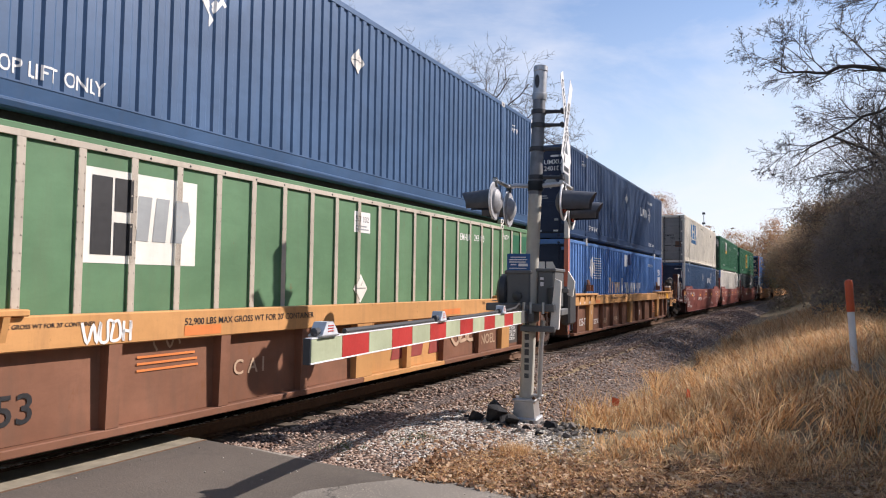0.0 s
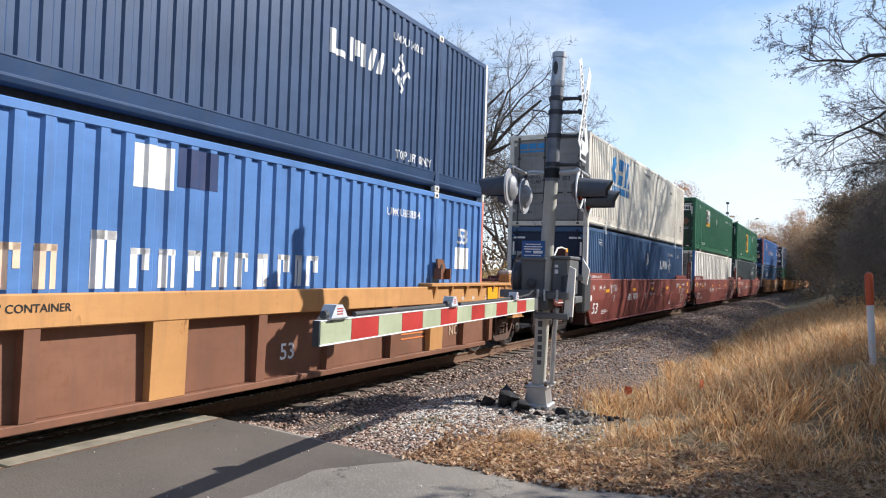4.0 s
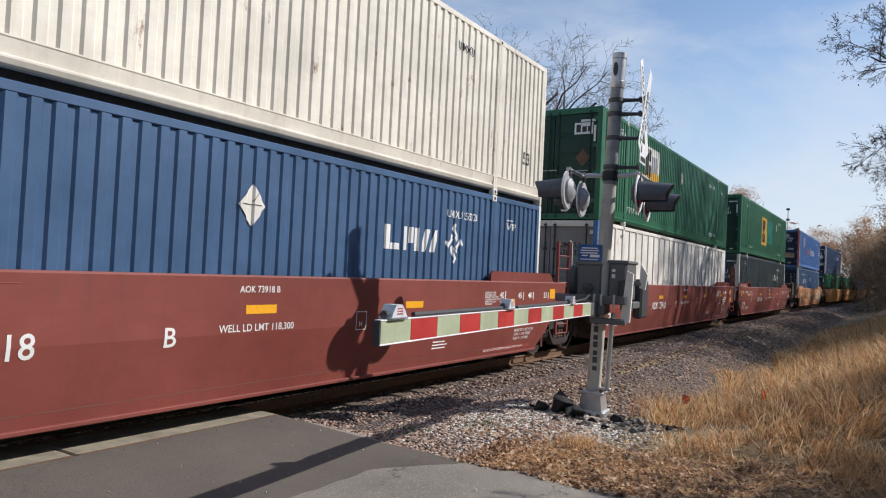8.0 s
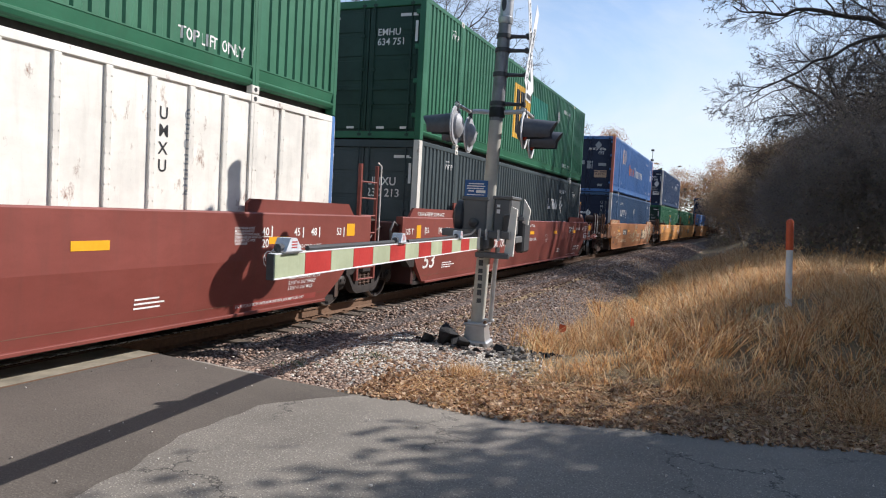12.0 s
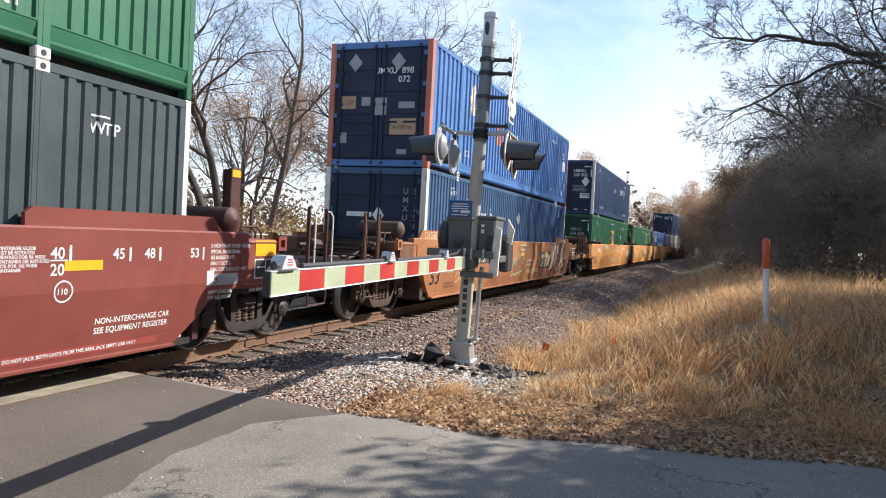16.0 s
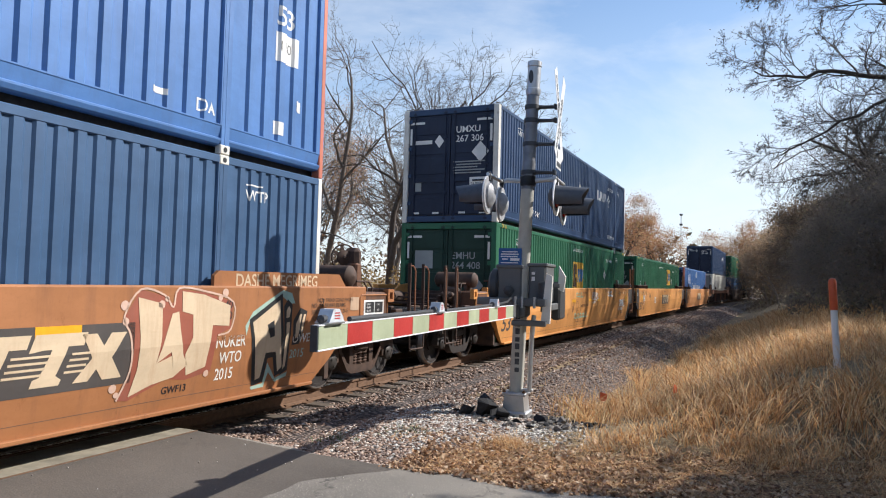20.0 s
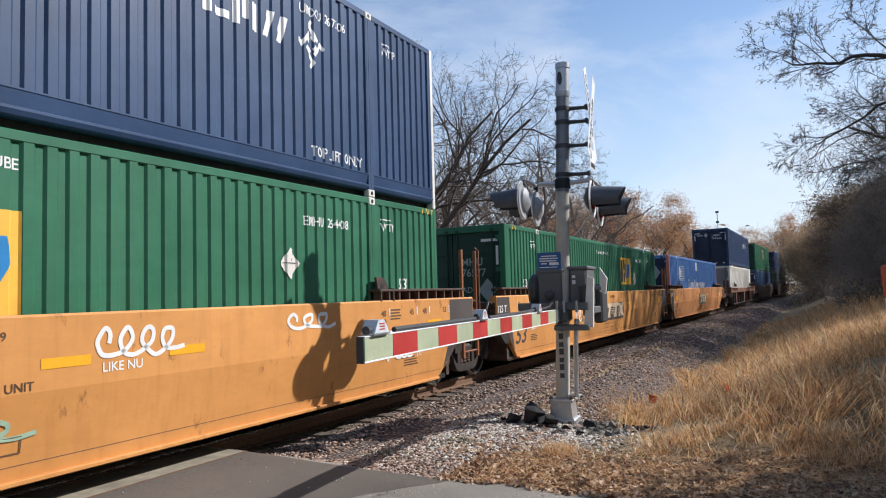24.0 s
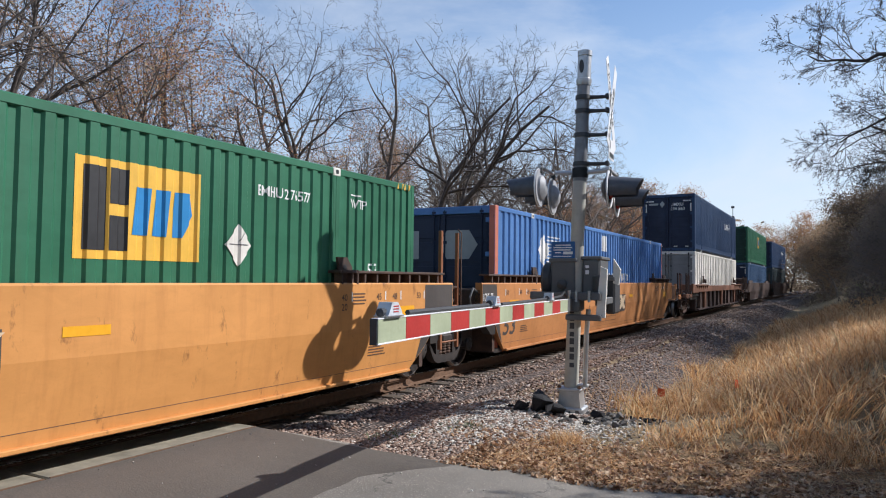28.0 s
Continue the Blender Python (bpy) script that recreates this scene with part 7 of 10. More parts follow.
wtp(b8, 6.35, 2.38, 0.18)
wtp(b8, -6.5, 2.4, 0.18)
side_words(b8, "53", -7.05, 1.5, 0.26)
side_words(b8, "53", 6.8, 1.42, 0.26)
side_words(b8, "WARNING HIGH CUBE", -0.78, 2.5, 0.14, None, 0.98)
number(b8, "EMHU 276577", 4.5)
block_emblem(b8, 2.2, 1.54, 1.44, 0.94, YELLOWMARK, BLACKMARK, BLUEMARK)
placard(b8, 4.22, 1.75, 0.42)
door_words(b8, "EMHU\n276577", 0.1, 2.0, 0.24, GREYMARK)
door_shapes(b8, "placard_holder", [diamond(0, 0, 0.46, 0.52)], 0.85, 1.45, GREYMARK)
door_words(b8, "HAD", 0.1, 1.4, 0.18, GREYMARK)
door_lights(b8)
for box in (b7, b8):
    for y in (-7.75, 7.55):
        shapes = [[(0.1 * k, 0.0), (0.1 * k + 0.05, 0.0), (0.1 * k + 0.09, 0.09), (0.1 * k + 0.04, 0.09)] for k in range(4)]
        side_shapes(box, "hazard_strip", shapes, y, 2.79, YELLOWMARK, "yellow hazard strip", 0.012)
side_shapes(b9, "emblem", [diamond(0, 0, 0.73, 0.78)] + [rect(0.10 + 0.035 * abs(k), 0.085 * k - 0.016, 1.26 - 0.04 * abs(k), 0.085 * k + 0.016) for k in range(-4, 5)], -5.28, 2.08, WHITEMARK, "white diamond with flying stripes")
side_shapes(b9, "line_mark", [s for k, s in row], -2.95, 1.2, WHITEMARK, "row of white blocks")
side_shapes(b9, "white_patch", [rect(0, 0, 0.5, 0.46)], -0.43, 2.26, WHITEMARK)
door_shapes(b9, "hexagon_mark", [[(-1.05, 2.1), (-0.9, 2.4), (-0.5, 2.4), (-0.5, 1.8), (-0.9, 1.8)], [(0.0, 2.1), (0.18, 2.4), (0.7, 2.4), (0.9, 2.1), (0.7, 1.8), (0.18, 1.8)]], 0, 0, GREYMARK)
for box in (t10, t12):
    diamond_emblem(box, 4.68, 1.95, 0.62)
door_words(t10, "UMXU\n234 863", 0.1, 2.3, 0.22)
door_shapes(t10, "emblem", [rect(-1.0, 2.35, -0.5, 2.45), diamond(-0.3, 2.4, 0.26, 0.34)], 0, 0, GREYMARK)
door_lights(t10)
door_lights(b11)
block_emblem(t11, -0.5, 1.5, 1.45, 0.95, YELLOWMARK, BLACKMARK, BLUEMARK)


# ---- ground, track and road ----
def smooth01(a, b, v):
    q = min(1.0, max(0.0, (v - a) / (b - a)))
    return q * q * (3 - 2 * q)


def road_edge(x):
    """Where the road ends and the verge begins, along y."""
    return 6.56 + 0.04 * math.sin(x * 3.1) + 0.02 * math.sin(x * 9.7) + 0.24 * max(0.0, x - 5.4)


def ground_z(x, y):
    xt = x - track_x(y)
    away = smooth01(8.5, 15.0, y)
    near_side = -0.12 - 0.55 * smooth01(2.4, 4.6, xt) * away
    rise = smooth01(4.4, 9.2, xt)
    plateau = 0.75 * smooth01(7.0, 13.0, y)
    right = near_side + (plateau + 0.55 * away) * rise
    dip = smooth01(7.0, 10.0, abs(y - 2))
    left = -0.25 - 0.35 * smooth01(2.0, 4.5, -xt) * dip + 0.75 * smooth01(5.0, 12.0, -xt) * dip
    z = right if xt > 0 else left
    z = -0.26 + (z + 0.26) * smooth01(1.9, 3.0, abs(xt))
    if y < 8.0 and abs(xt) > 1.2:
        edge = road_edge(x) if x > 0 else 6.0
        k = 1 - smooth01(edge - 0.1, edge + 0.9, y)
        z = z + (-0.12 - z) * k
    return z


def sheet(xs, ys, zf):
    g = Geo()
    for y in ys:
        for x in xs:
            g.v.append((x, y, zf(x, y)))
    n = len(xs)
    for j in range(len(ys) - 1):
        for i in range(n - 1):
            a = j * n + i
            g.f.append((a, a + 1, a + n + 1, a + n))
    return g


def earth_material():
    m, t, p = nodes_of("dry_grass_earth")
    co = coords(t)
    a = tex(t, "ShaderNodeTexNoise", co, Scale=0.7, Detail=6, Roughness=0.6).outputs["Fac"]
    b = tex(t, "ShaderNodeTexNoise", co, Scale=14.0, Detail=6, Roughness=0.7).outputs["Fac"]
    c = tex(t, "ShaderNodeTexNoise", stretch(t, co, (60, 60, 60)), Scale=1.0, Detail=3).outputs["Fac"]
    col = blend(t, span(t, a, 0.35, 0.65), (0.24, 0.17, 0.085), (0.15, 0.10, 0.055))
    col = blend(t, span(t, b, 0.45, 0.7), col, (0.36, 0.27, 0.14))
    col = blend(t, span(t, c, 0.52, 0.75, 0, 0.7), col, (0.06, 0.045, 0.03))
    t.links.new(col, p.inputs["Base Color"])
    p.inputs["Roughness"].default_value = 0.95
    bump(t, p, b, 0.8, 0.03)
    return m


EARTH = earth_material()
xs = sorted(set([-3000, -1200, -500, -200, -110, -70] + list(np.arange(-50, -6, 2.0)) + list(np.arange(-6, 16, 0.4)) + list(np.arange(16, 50, 2.0)) + [60, 90, 160, 400, 1200, 3000]))
ys = sorted(set([-3000, -1000, -300, -120, -60, -40, -25] + list(np.arange(-16, 30, 0.4)) + list(np.arange(30, 130, 2.5)) + [140, 170, 220, 320, 600, 1400, 3000]))
tagged(part("ground", sheet([float(v) for v in xs], [float(v) for v in ys], ground_z), EARTH, None, "", 60), "dry brown earth with straw and leaf litter", "ground", "", "structure")


def asphalt(name, rgb, stone, crack, patch):
    """Rolled asphalt: stones of aggregate, stains at a large scale, wandering cracks."""
    m, t, p = nodes_of(name)
    co = coords(t)
    big = tex(t, "ShaderNodeTexNoise", co, Scale=0.6, Detail=5, Roughness=0.6).outputs["Fac"]
    worn = tex(t, "ShaderNodeTexNoise", stretch(t, co, (0.35, 1.6, 1)), Scale=1.1, Detail=6, Roughness=0.65).outputs["Fac"]
    grit = tex(t, "ShaderNodeTexVoronoi", co, Scale=48.0)
    fine = tex(t, "ShaderNodeTexNoise", co, Scale=85.0, Detail=4, Roughness=0.7).outputs["Fac"]
    wob = tex(t, "ShaderNodeTexNoise", co, Scale=2.2, Detail=6, Roughness=0.7)
    off = blend(t, 0.42, co, wob.outputs["Color"])
    edge = t.nodes.new("ShaderNodeTexVoronoi")
    edge.feature = "DISTANCE_TO_EDGE"
    edge.inputs["Scale"].default_value = 0.7
    t.links.new(off, edge.inputs["Vector"])
    col = blend(t, span(t, big, 0.3, 0.7), shade(rgb, 1 - patch), shade(rgb, 1 + patch))
    col = blend(t, span(t, worn, 0.5, 0.75, 0, 0.5), col, shade(rgb, 1.35))
    col = blend(t, span(t, grit.outputs["Distance"], 0.12, 0.32, 0.75, 0.0), col, stone)
    col = blend(t, span(t, fine, 0.52, 0.66, 0, 0.75), col, shade(rgb, 0.35))
    gate = tex(t, "ShaderNodeTexNoise", co, Scale=0.75, Detail=3).outputs["Fac"]
    line = span(t, edge.outputs["Distance"], 0.0, 0.007, 1.0, 0.0)
    both = t.nodes.new("ShaderNodeMath")
    both.operation = "MULTIPLY"
    t.links.new(line, both.inputs[0])
    t.links.new(span(t, gate, 0.44, 0.52, 0.0, crack), both.inputs[1])
    broken = both.outputs["Value"]
    col = blend(t, broken, col, (0.02, 0.019, 0.018))
    t.links.new(col, p.inputs["Base Color"])
    p.inputs["Roughness"].default_value = 0.88
    mixn = t.nodes.new("ShaderNodeMath")
    mixn.operation = "SUBTRACT"
    t.links.new(grit.outputs["Distance"], mixn.inputs[1])
    t.links.new(fine, mixn.inputs[0])
    bump(t, p, mixn.outputs["Value"], 0.4, 0.004)
    return m


ASPHALT = asphalt("dark_asphalt", (0.108, 0.091, 0.075), (0.20, 0.175, 0.145), 0.25, 0.2)
OLDASPH = asphalt("old_grey_asphalt", (0.20, 0.18, 0.153), (0.52, 0.47, 0.40), 0.9, 0.2)


def road_height(x, y):
    return -0.075 + 0.062 * (1 - smooth01(1.3, 3.4, abs(x)))


def road_geo(x0, x1, y0, top, lift=0.0, step=0.3, rows=40):
    g = Geo()
    cols = np.linspace(x0, x1, int((x1 - x0) / step) + 2)
    for x in cols:
        e = top(float(x))
        for y in np.linspace(y0, e, rows):
            g.v.append((float(x), float(y), road_height(x, y) + lift))
        g.v.append((float(x), e + 0.12, road_height(x, e) - 0.12))
    n = rows + 1
    for i in range(len(cols) - 1):
        for j in range(n - 1):
            a = i * n + j
            g.f.append((a, a + n, a + n + 1, a + 1))
    return g


tagged(part("road", road_geo(1.50, 60.0, -40.0, road_edge), OLDASPH, None, "", 60), "old cracked light grey asphalt road", "road", "", "structure")


def apron_geo():
    """The newer strip of asphalt along the rails, its outer edge uneven."""
    g = Geo()
    rows = np.linspace(-16.0, 6.5, 160)
    for y in rows:
        outer = 3.90 - 0.38 * smooth01(2.8, 5.2, y) + 0.52 * smooth01(5.5, 6.6, y) + 0.025 * math.sin(y * 5.1) + 0.02 * math.sin(y * 13.0)
        for k in range(6):
            x = 1.51 + (outer - 1.51) * k / 5
            top = y
            g.v.append((x, top, road_height(x, y) + (0.012 if k < 5 else 0.001)))
    for i in range(len(rows) - 1):
        for k in range(5):
            a = i * 6 + k
            g.f.append((a, a + 1, a + 7, a + 6))
    return g


tagged(part("road_apron", apron_geo(), ASPHALT, None, "", 60), "newer dark asphalt strip beside the rails", "road", "", "structure")
tagged(part("road_beyond", road_geo(-60.0, -1.36, -8.0, lambda x: 5.8), OLDASPH, None, "", 60), "grey asphalt road beyond the track", "road", "", "structure")


# rails on ties
def along(profile, ys, x0, zoff=0.0):
    g, n = Geo(), len(profile)
    for y in ys:
        c = track_x(y) + x0
        g.v += [(c + px, y, pz + zoff) for px, pz in profile]
    for j in range(len(ys) - 1):
        for k in range(n):
            a, b = j * n + k, j * n + (k + 1) % n
            g.f.append((a, b, b + n, a + n))
    return g


RAIL = [(-0.07, -0.18), (0.07, -0.18), (0.07, -0.168), (0.012, -0.145), (0.012, -0.045), (0.036, -0.032), (0.036, -0.006), (0.028, 0.0), (-0.028, 0.0), (-0.036, -0.006), (-0.036, -0.032), (-0.012, -0.045), (-0.012, -0.145), (-0.07, -0.168)]
rail_ys = [float(v) for v in list(np.arange(-60, 30, 6.0)) + list(np.arange(30, 320, 5.0))]
for x0 in (-0.753, 0.753):
    r = tagged(part("rail", along(RAIL, rail_ys, x0), RAILRUST), "rusty steel rail with a polished head", "rail", "rails", "structure")
    part("rail_head", along([(-0.030, 0.001), (0.030, 0.001), (0.030, 0.003), (-0.030, 0.003)], rail_ys, x0), RAILTOP, r, "polished running surface")

tie_mesh = geo_mesh("tie", Geo().box((-1.30, -0.115, -0.34), (1.30, 0.115, -0.185), 0.015), TIEWOOD)
plate_mesh = geo_mesh("tie_plate", Geo().box((-0.17, -0.095, -0.186), (0.17, 0.095, -0.172)).box((-0.1, -0.08, -0.175), (-0.06, -0.05, -0.15)).box((0.06, 0.05, -0.175), (0.1, 0.08, -0.15)), RAILRUST)
for i in range(150):
    y = 6.75 + i * 0.54
    tie = tagged(new("tie", tie_mesh), "weathered wooden railway tie in gravel", "railway tie", "ties under the rails", "structure")
    tie.matrix_basis = pose(track_x(y) + random.uniform(-0.05, 0.05), y, random.uniform(-0.012, 0.006), 0, 0, random.uniform(-1.5, 1.5))
    if i < 60:
        for x0 in (-0.753, 0.753):
            again("tie_plate", plate_mesh, tie, pose(x0, 0, 0))

# concrete crossing panels, in lengths with open joints
def panel(x0, x1, y0, y1):
    g = Geo().box((x0, y0, -0.16), (x1, y1, -0.004), 0.012)
    return g


for j in range(8):
    y1 = 6.53 - j * 2.46
    for x0, x1 in ((0.86, 1.495), (-0.62, 0.62), (-1.355, -0.86)):
        ob = tagged(part("crossing_panel", panel(x0, x1, y1 - 2.43, y1), CONCRETE), "pale worn concrete crossing panel beside the rail", "crossing panel", "panels of the level crossing", "structure")
        for side in (x0 + 0.012, x1 - 0.012):
            part("steel_edge", Geo().box((side - 0.012, y1 - 2.42, -0.012), (side + 0.012, y1 - 0.01, -0.001)), RAILRUST, ob)


# ---- the crossing signal with its gate ----
SIGNAL_AT = pose(4.05, 10.33, -0.17, 0, 0, 5.74)


def pole_x(z):
    return -0.122 + 0.037 * z


ARMWHITE = painted("aged_white_sheeting", (0.40, 0.44, 0.29), 0.5, 0.25, (0.2, 0.2, 0.12), 0.0, 2.0)
ARMRED = painted("red_sheeting", (0.44, 0.035, 0.03), 0.45, 0.2, (0.12, 0.03, 0.03), 0.0, 2.0)
REDLENS = plain("red_lens", (0.35, 0.01, 0.01), 0.15, 0.0, 0.1)
CLEAR = plain("milky_lamp_housing", (0.62, 0.65, 0.68), 0.3, 0.0, 0.15)
HOODPAINT = plain("black_hood_paint", (0.075, 0.083, 0.10), 0.5, 0.0, 0.2)
LAMPBACK = plain("weathered_lamp_back", (0.36, 0.365, 0.38), 0.55, 0.0, 0.2)
BOWLPAINT = plain("dull_grey_bowl_paint", (0.09, 0.092, 0.10), 0.6, 0.0, 0.25)
SIGNBLUE = plain("blue_sign_face", (0.02, 0.10, 0.30), 0.4, 0.0, 0.1)
SIGNWHITE = painted("white_sign_face", (0.82, 0.82, 0.82), 0.4, 0.12, (0.4, 0.4, 0.4))

signal = thing("crossing_signal", "grey railway crossing signal mast with crossbuck, lamps and lowered gate", "crossing signal", "", "", SIGNAL_AT)

# pedestal
g = Geo()
g.box((-0.31, -0.2, -0.06), (0.10, 0.2, 0.06), 0.02).slab([(-0.27, 0.05), (0.06, 0.05), (0.03, 0.30), (-0.24, 0.30)], "y", -0.17, 0.17)
g.box((-0.28, -0.18, 0.28), (0.07, 0.18, 0.33), 0.015)
pedestal = part("pedestal", g, ALU, signal, "cast aluminium base")
for x in (-0.25, 0.04):
    for y in (-0.15, 0.15):
        part("anchor_bolt", Geo().tube([(x, y, 0.3), (x, y, 0.37)], 0.016, 6).tube([(x, y, 0.33), (x, y, 0.35)], 0.03, 6), RAILRUST, pedestal)

# mast: lower and upper tube with collars
MASTPALE = painted("pale_aluminium_paint", (0.46, 0.445, 0.39), 0.5, 0.35, (0.2, 0.18, 0.14))
# upper tube toned darker than the lower: its shade put into the colour
MASTDARK = plain("shaded_weathered_aluminium", (0.24, 0.245, 0.26), 0.5, 0.6, 0.25, 8.0)
part("mast", Geo().tube([(pole_x(z), 0, z) for z in (0.3, 1.5, 3.3)], 0.102, 20, 0.096), MASTPALE, signal, "pale painted tubular mast")
part("upper_mast", Geo().tube([(pole_x(z), 0, z) for z in (3.3, 4.0, 4.72)], 0.098, 20, 0.092), MASTDARK, signal, "weathered upper mast, its shade put into the colour")
part("mast_top", Geo().lathe([(0, 0.10), (0.05, 0.112), (0.09, 0.112), (0.10, 0.098), (0.42, 0.098), (0.43, 0.106), (0.50, 0.106), (0.51, 0.09), (0.52, 0.0)], (pole_x(4.70), 0, 4.70), (0.037, 0, 1), 20), ALU, signal, "capped junction tube")
# dark grey oval laid on the tube, for the darkness inside the cutout
part("inspection_hole", Geo().slab([(pole_x(4.95) + 0.035 * math.cos(a) - 0.02, 4.96 + 0.10 * math.sin(a)) for a in np.linspace(0, 2 * math.pi, 14)[:-1]], "y", -0.104, -0.09), DARKGREY, signal)
part("conduit", Geo().tube([(0.14, -0.02, 1.45), (0.11, -0.02, 1.1), (0.09, -0.02, 0.34)], 0.035, 10), ALU, signal)
part("conduit_clamp", Geo().box((-0.1, -0.05, 0.34), (0.14, 0.05, 0.38), 0.01), ALU, signal)
stencil = [rect(-0.03, 0.62 + 0.11 * k, 0.035, 0.685 + 0.11 * k + 0.02 * (k % 2)) for k in range(8)]
ob = marking("stencil_mark", stencil, DARKGREY, signal, "-y", (0.1, pole_x(1.0), 0.0), None)

# crossbuck on four clamps
for z in (4.52, 4.32, 3.97, 3.55):
    g = Geo()
    x = pole_x(z)
    g.lathe([(-0.03, 0.112), (0.03, 0.112)], (x, 0, z), (0, 0, 1), 18)
    g.tube([(x + 0.1, 0, z), (x + 0.2, 0, z - 0.005), (0.40, 0, z - 0.01)], 0.032, 8, 0.024)
    g.box((0.37, -0.05, z - 0.045), (0.42, 0.05, z + 0.03), 0.012)
    part("clamp_bracket", g, DARKGREY, signal, "dark clamp bracket")
for k, words in ((1, "RAILROAD"), (-1, "CROSSING")):
    # local y runs along the blade
    m = pose(0.435 + 0.008 * k, 0.11, 4.40, 62 * k, 0, 0)
    blade = part("crossbuck_blade", Geo().box((-0.003, -0.70, -0.1), (0.003, 0.70, 0.1), 0.002), SIGNWHITE, signal, "white blade with black words")
    blade.matrix_basis = m
    marking("lettering", glyphs(words, 0.155, 1.25), BLACKMARK, blade, "+x", (0.003, -0.62, -0.055))
    for y in (-0.25, 0.25):
        part("blade_bolt", Geo().tube([(0.0, y, 0.0), (0.014, y, 0.0)], 0.014, 6), ALU, blade)
plate = part("track_count_sign", Geo().box((0.43, -0.12, 3.60), (0.437, 0.30, 3.90), 0.002), SIGNWHITE, signal, "white plate below the crossbuck")
marking("sign_bar", bars((0.07,), 0.12) + [rect(0.0, -0.12, 0.34, -0.05)], BLACKMARK, plate, "+x", (0.437, -0.07, 3.75))

# four flashing lamps in two pairs, facing both ways along the road
for k in (-1, 1):
    x0 = 0.455 if k > 0 else -0.39
    g = Geo().tube([(pole_x(3.42), 0, 3.42), (x0 * 0.8, 0, 3.44), (x0, 0, 3.42)], 0.034, 10)
    g.tube([(x0, -0.36 if k > 0 else -0.79, 3.42), (x0, 0.46 if k > 0 else 0.02, 3.42)], 0.028, 10)
    part("cross_arm", g, ALU, signal)
    part("cross_arm_clamp", Geo().lathe([(-0.07, 0.115), (0.07, 0.115)], (pole_x(3.42), 0, 3.42 + 0.001 * k), (0, 0, 1), 18), DARKGREY, signal)
    for y, zc in (((-0.20, 3.15), (0.42, 3.07)) if k > 0 else ((-0.75, 3.13), (-0.02, 3.09))):
        c = (x0, y, zc)
        disc = Geo().lathe([(0, 0.06), (0.0, 0.255), (0.012, 0.262), (0.022, 0.255), (0.022, 0.06)], (x0 - 0.011 * k, y, zc), (k, 0, 0), 28)
        lamp = part("flashing_lamp", disc, HOODPAINT if k > 0 else LAMPBACK, signal, "round black-faced warning lamp" if k > 0 else "round warning lamp with a pale grey back")
        part("lamp_bowl", Geo().lathe([(0, 0.175), (0.03, 0.165), (0.07, 0.11), (0.09, 0.05), (0.093, 0.0)], (x0 - 0.012 * k, y, zc), (-k, 0, 0), 20), BOWLPAINT if k > 0 else LAMPBACK, lamp, "dull grey lamp bowl")
        part("lamp_rim", Geo().lathe([(0, 0.215), (0.0, 0.268), (0.016, 0.268), (0.016, 0.215), (0, 0.215)], (x0, y, zc), (k, 0, 0), 28, False), SIGNWHITE, lamp, "pale rim")
        part("lens", Geo().lathe([(0, 0.15), (0.02, 0.15), (0.045, 0.1), (0.055, 0.0)], (x0 + 0.012 * k, y, zc), (k, 0, 0), 20), REDLENS, lamp, "red lens")
        hood, fs, n = Geo(), [], 20
        arc = [math.radians(-40 + 260 * q / n) for q in range(n + 1)]
        vs = []
        for r in (0.175, 0.168):
            for a in arc:
                vs.append((x0 + 0.01 * k, y + r * math.cos(a), zc + r * math.sin(a)))
            for q, a in enumerate(arc):
                reach = 0.47 * (0.82 + 0.18 * max(0, math.sin(a)))
                vs.append((x0 + k * reach, y + r * 0.82 * math.cos(a), zc - 0.015 + r * 0.82 * math.sin(a)))
        for s in (0, 2):
            for q in range(n):
                a = s * (n + 1) + q
                fs.append((a, a + 1, a + n + 2, a + n + 1))
        for q in range(n):
            fs.append((n + 1 + q, n + 2 + q, 3 * (n + 1) + q + 1, 3 * (n + 1) + q))
        hood.add(vs, fs)
        part("lamp_hood", hood, HOODPAINT, lamp, "black hood")
        part("lamp_hanger", Geo().box((x0 - 0.03, y - 0.03, 3.33), (x0 + 0.03, y + 0.03, 3.46), 0.01), DARKGREY, lamp)

# gate mechanism
part("gate_mechanism", Geo().box((-0.40, -0.12, 1.55), (-0.03, 0.80, 2.16), 0.03).box((-0.42, -0.14, 2.12), (-0.01, 0.82, 2.18), 0.015), GREYBOX, signal, "grey gate mechanism box")
part("mechanism_cover", Geo().lathe([(0, 0.24), (0.03, 0.27), (0.11, 0.27), (0.15, 0.22), (0.16, 0.0)], (-0.39, 0.1, 1.86), (-1, 0, 0), 18), DARKGREY, signal, "round black cover")
part("gear_hub", Geo().lathe([(0, 0.07), (0.05, 0.07), (0.06, 0.04), (0.07, 0)], (-0.22, -0.12, 1.80), (0, -1, 0), 14), DARKGREY, signal)
part("bell_case", Geo().box((0.05, -0.05, 1.62), (0.31, 0.62, 2.18), 0.03).box((0.03, -0.07, 2.16), (0.33, 0.64, 2.21), 0.012), GREYBOX, signal, "grey junction box")
part("motor", Geo().lathe([(0, 0.07), (0.02, 0.09), (0.34, 0.09), (0.36, 0.06), (0.37, 0)], (0.30, -0.1, 1.58), (0, 0, 1), 14), DARKGREY, signal)
for z, x0, x1, h in ((1.64, -0.66, 0.35, 0.055), (1.34, -0.14, 0.36, 0.04)):
    part("support_channel", Geo().box((x0, -0.27, z - h), (x1, -0.20, z + h), 0.012).box((x0, -0.22, z + h - 0.012), (x1, -0.10, z + h), 0.004), GREYBOX, signal)
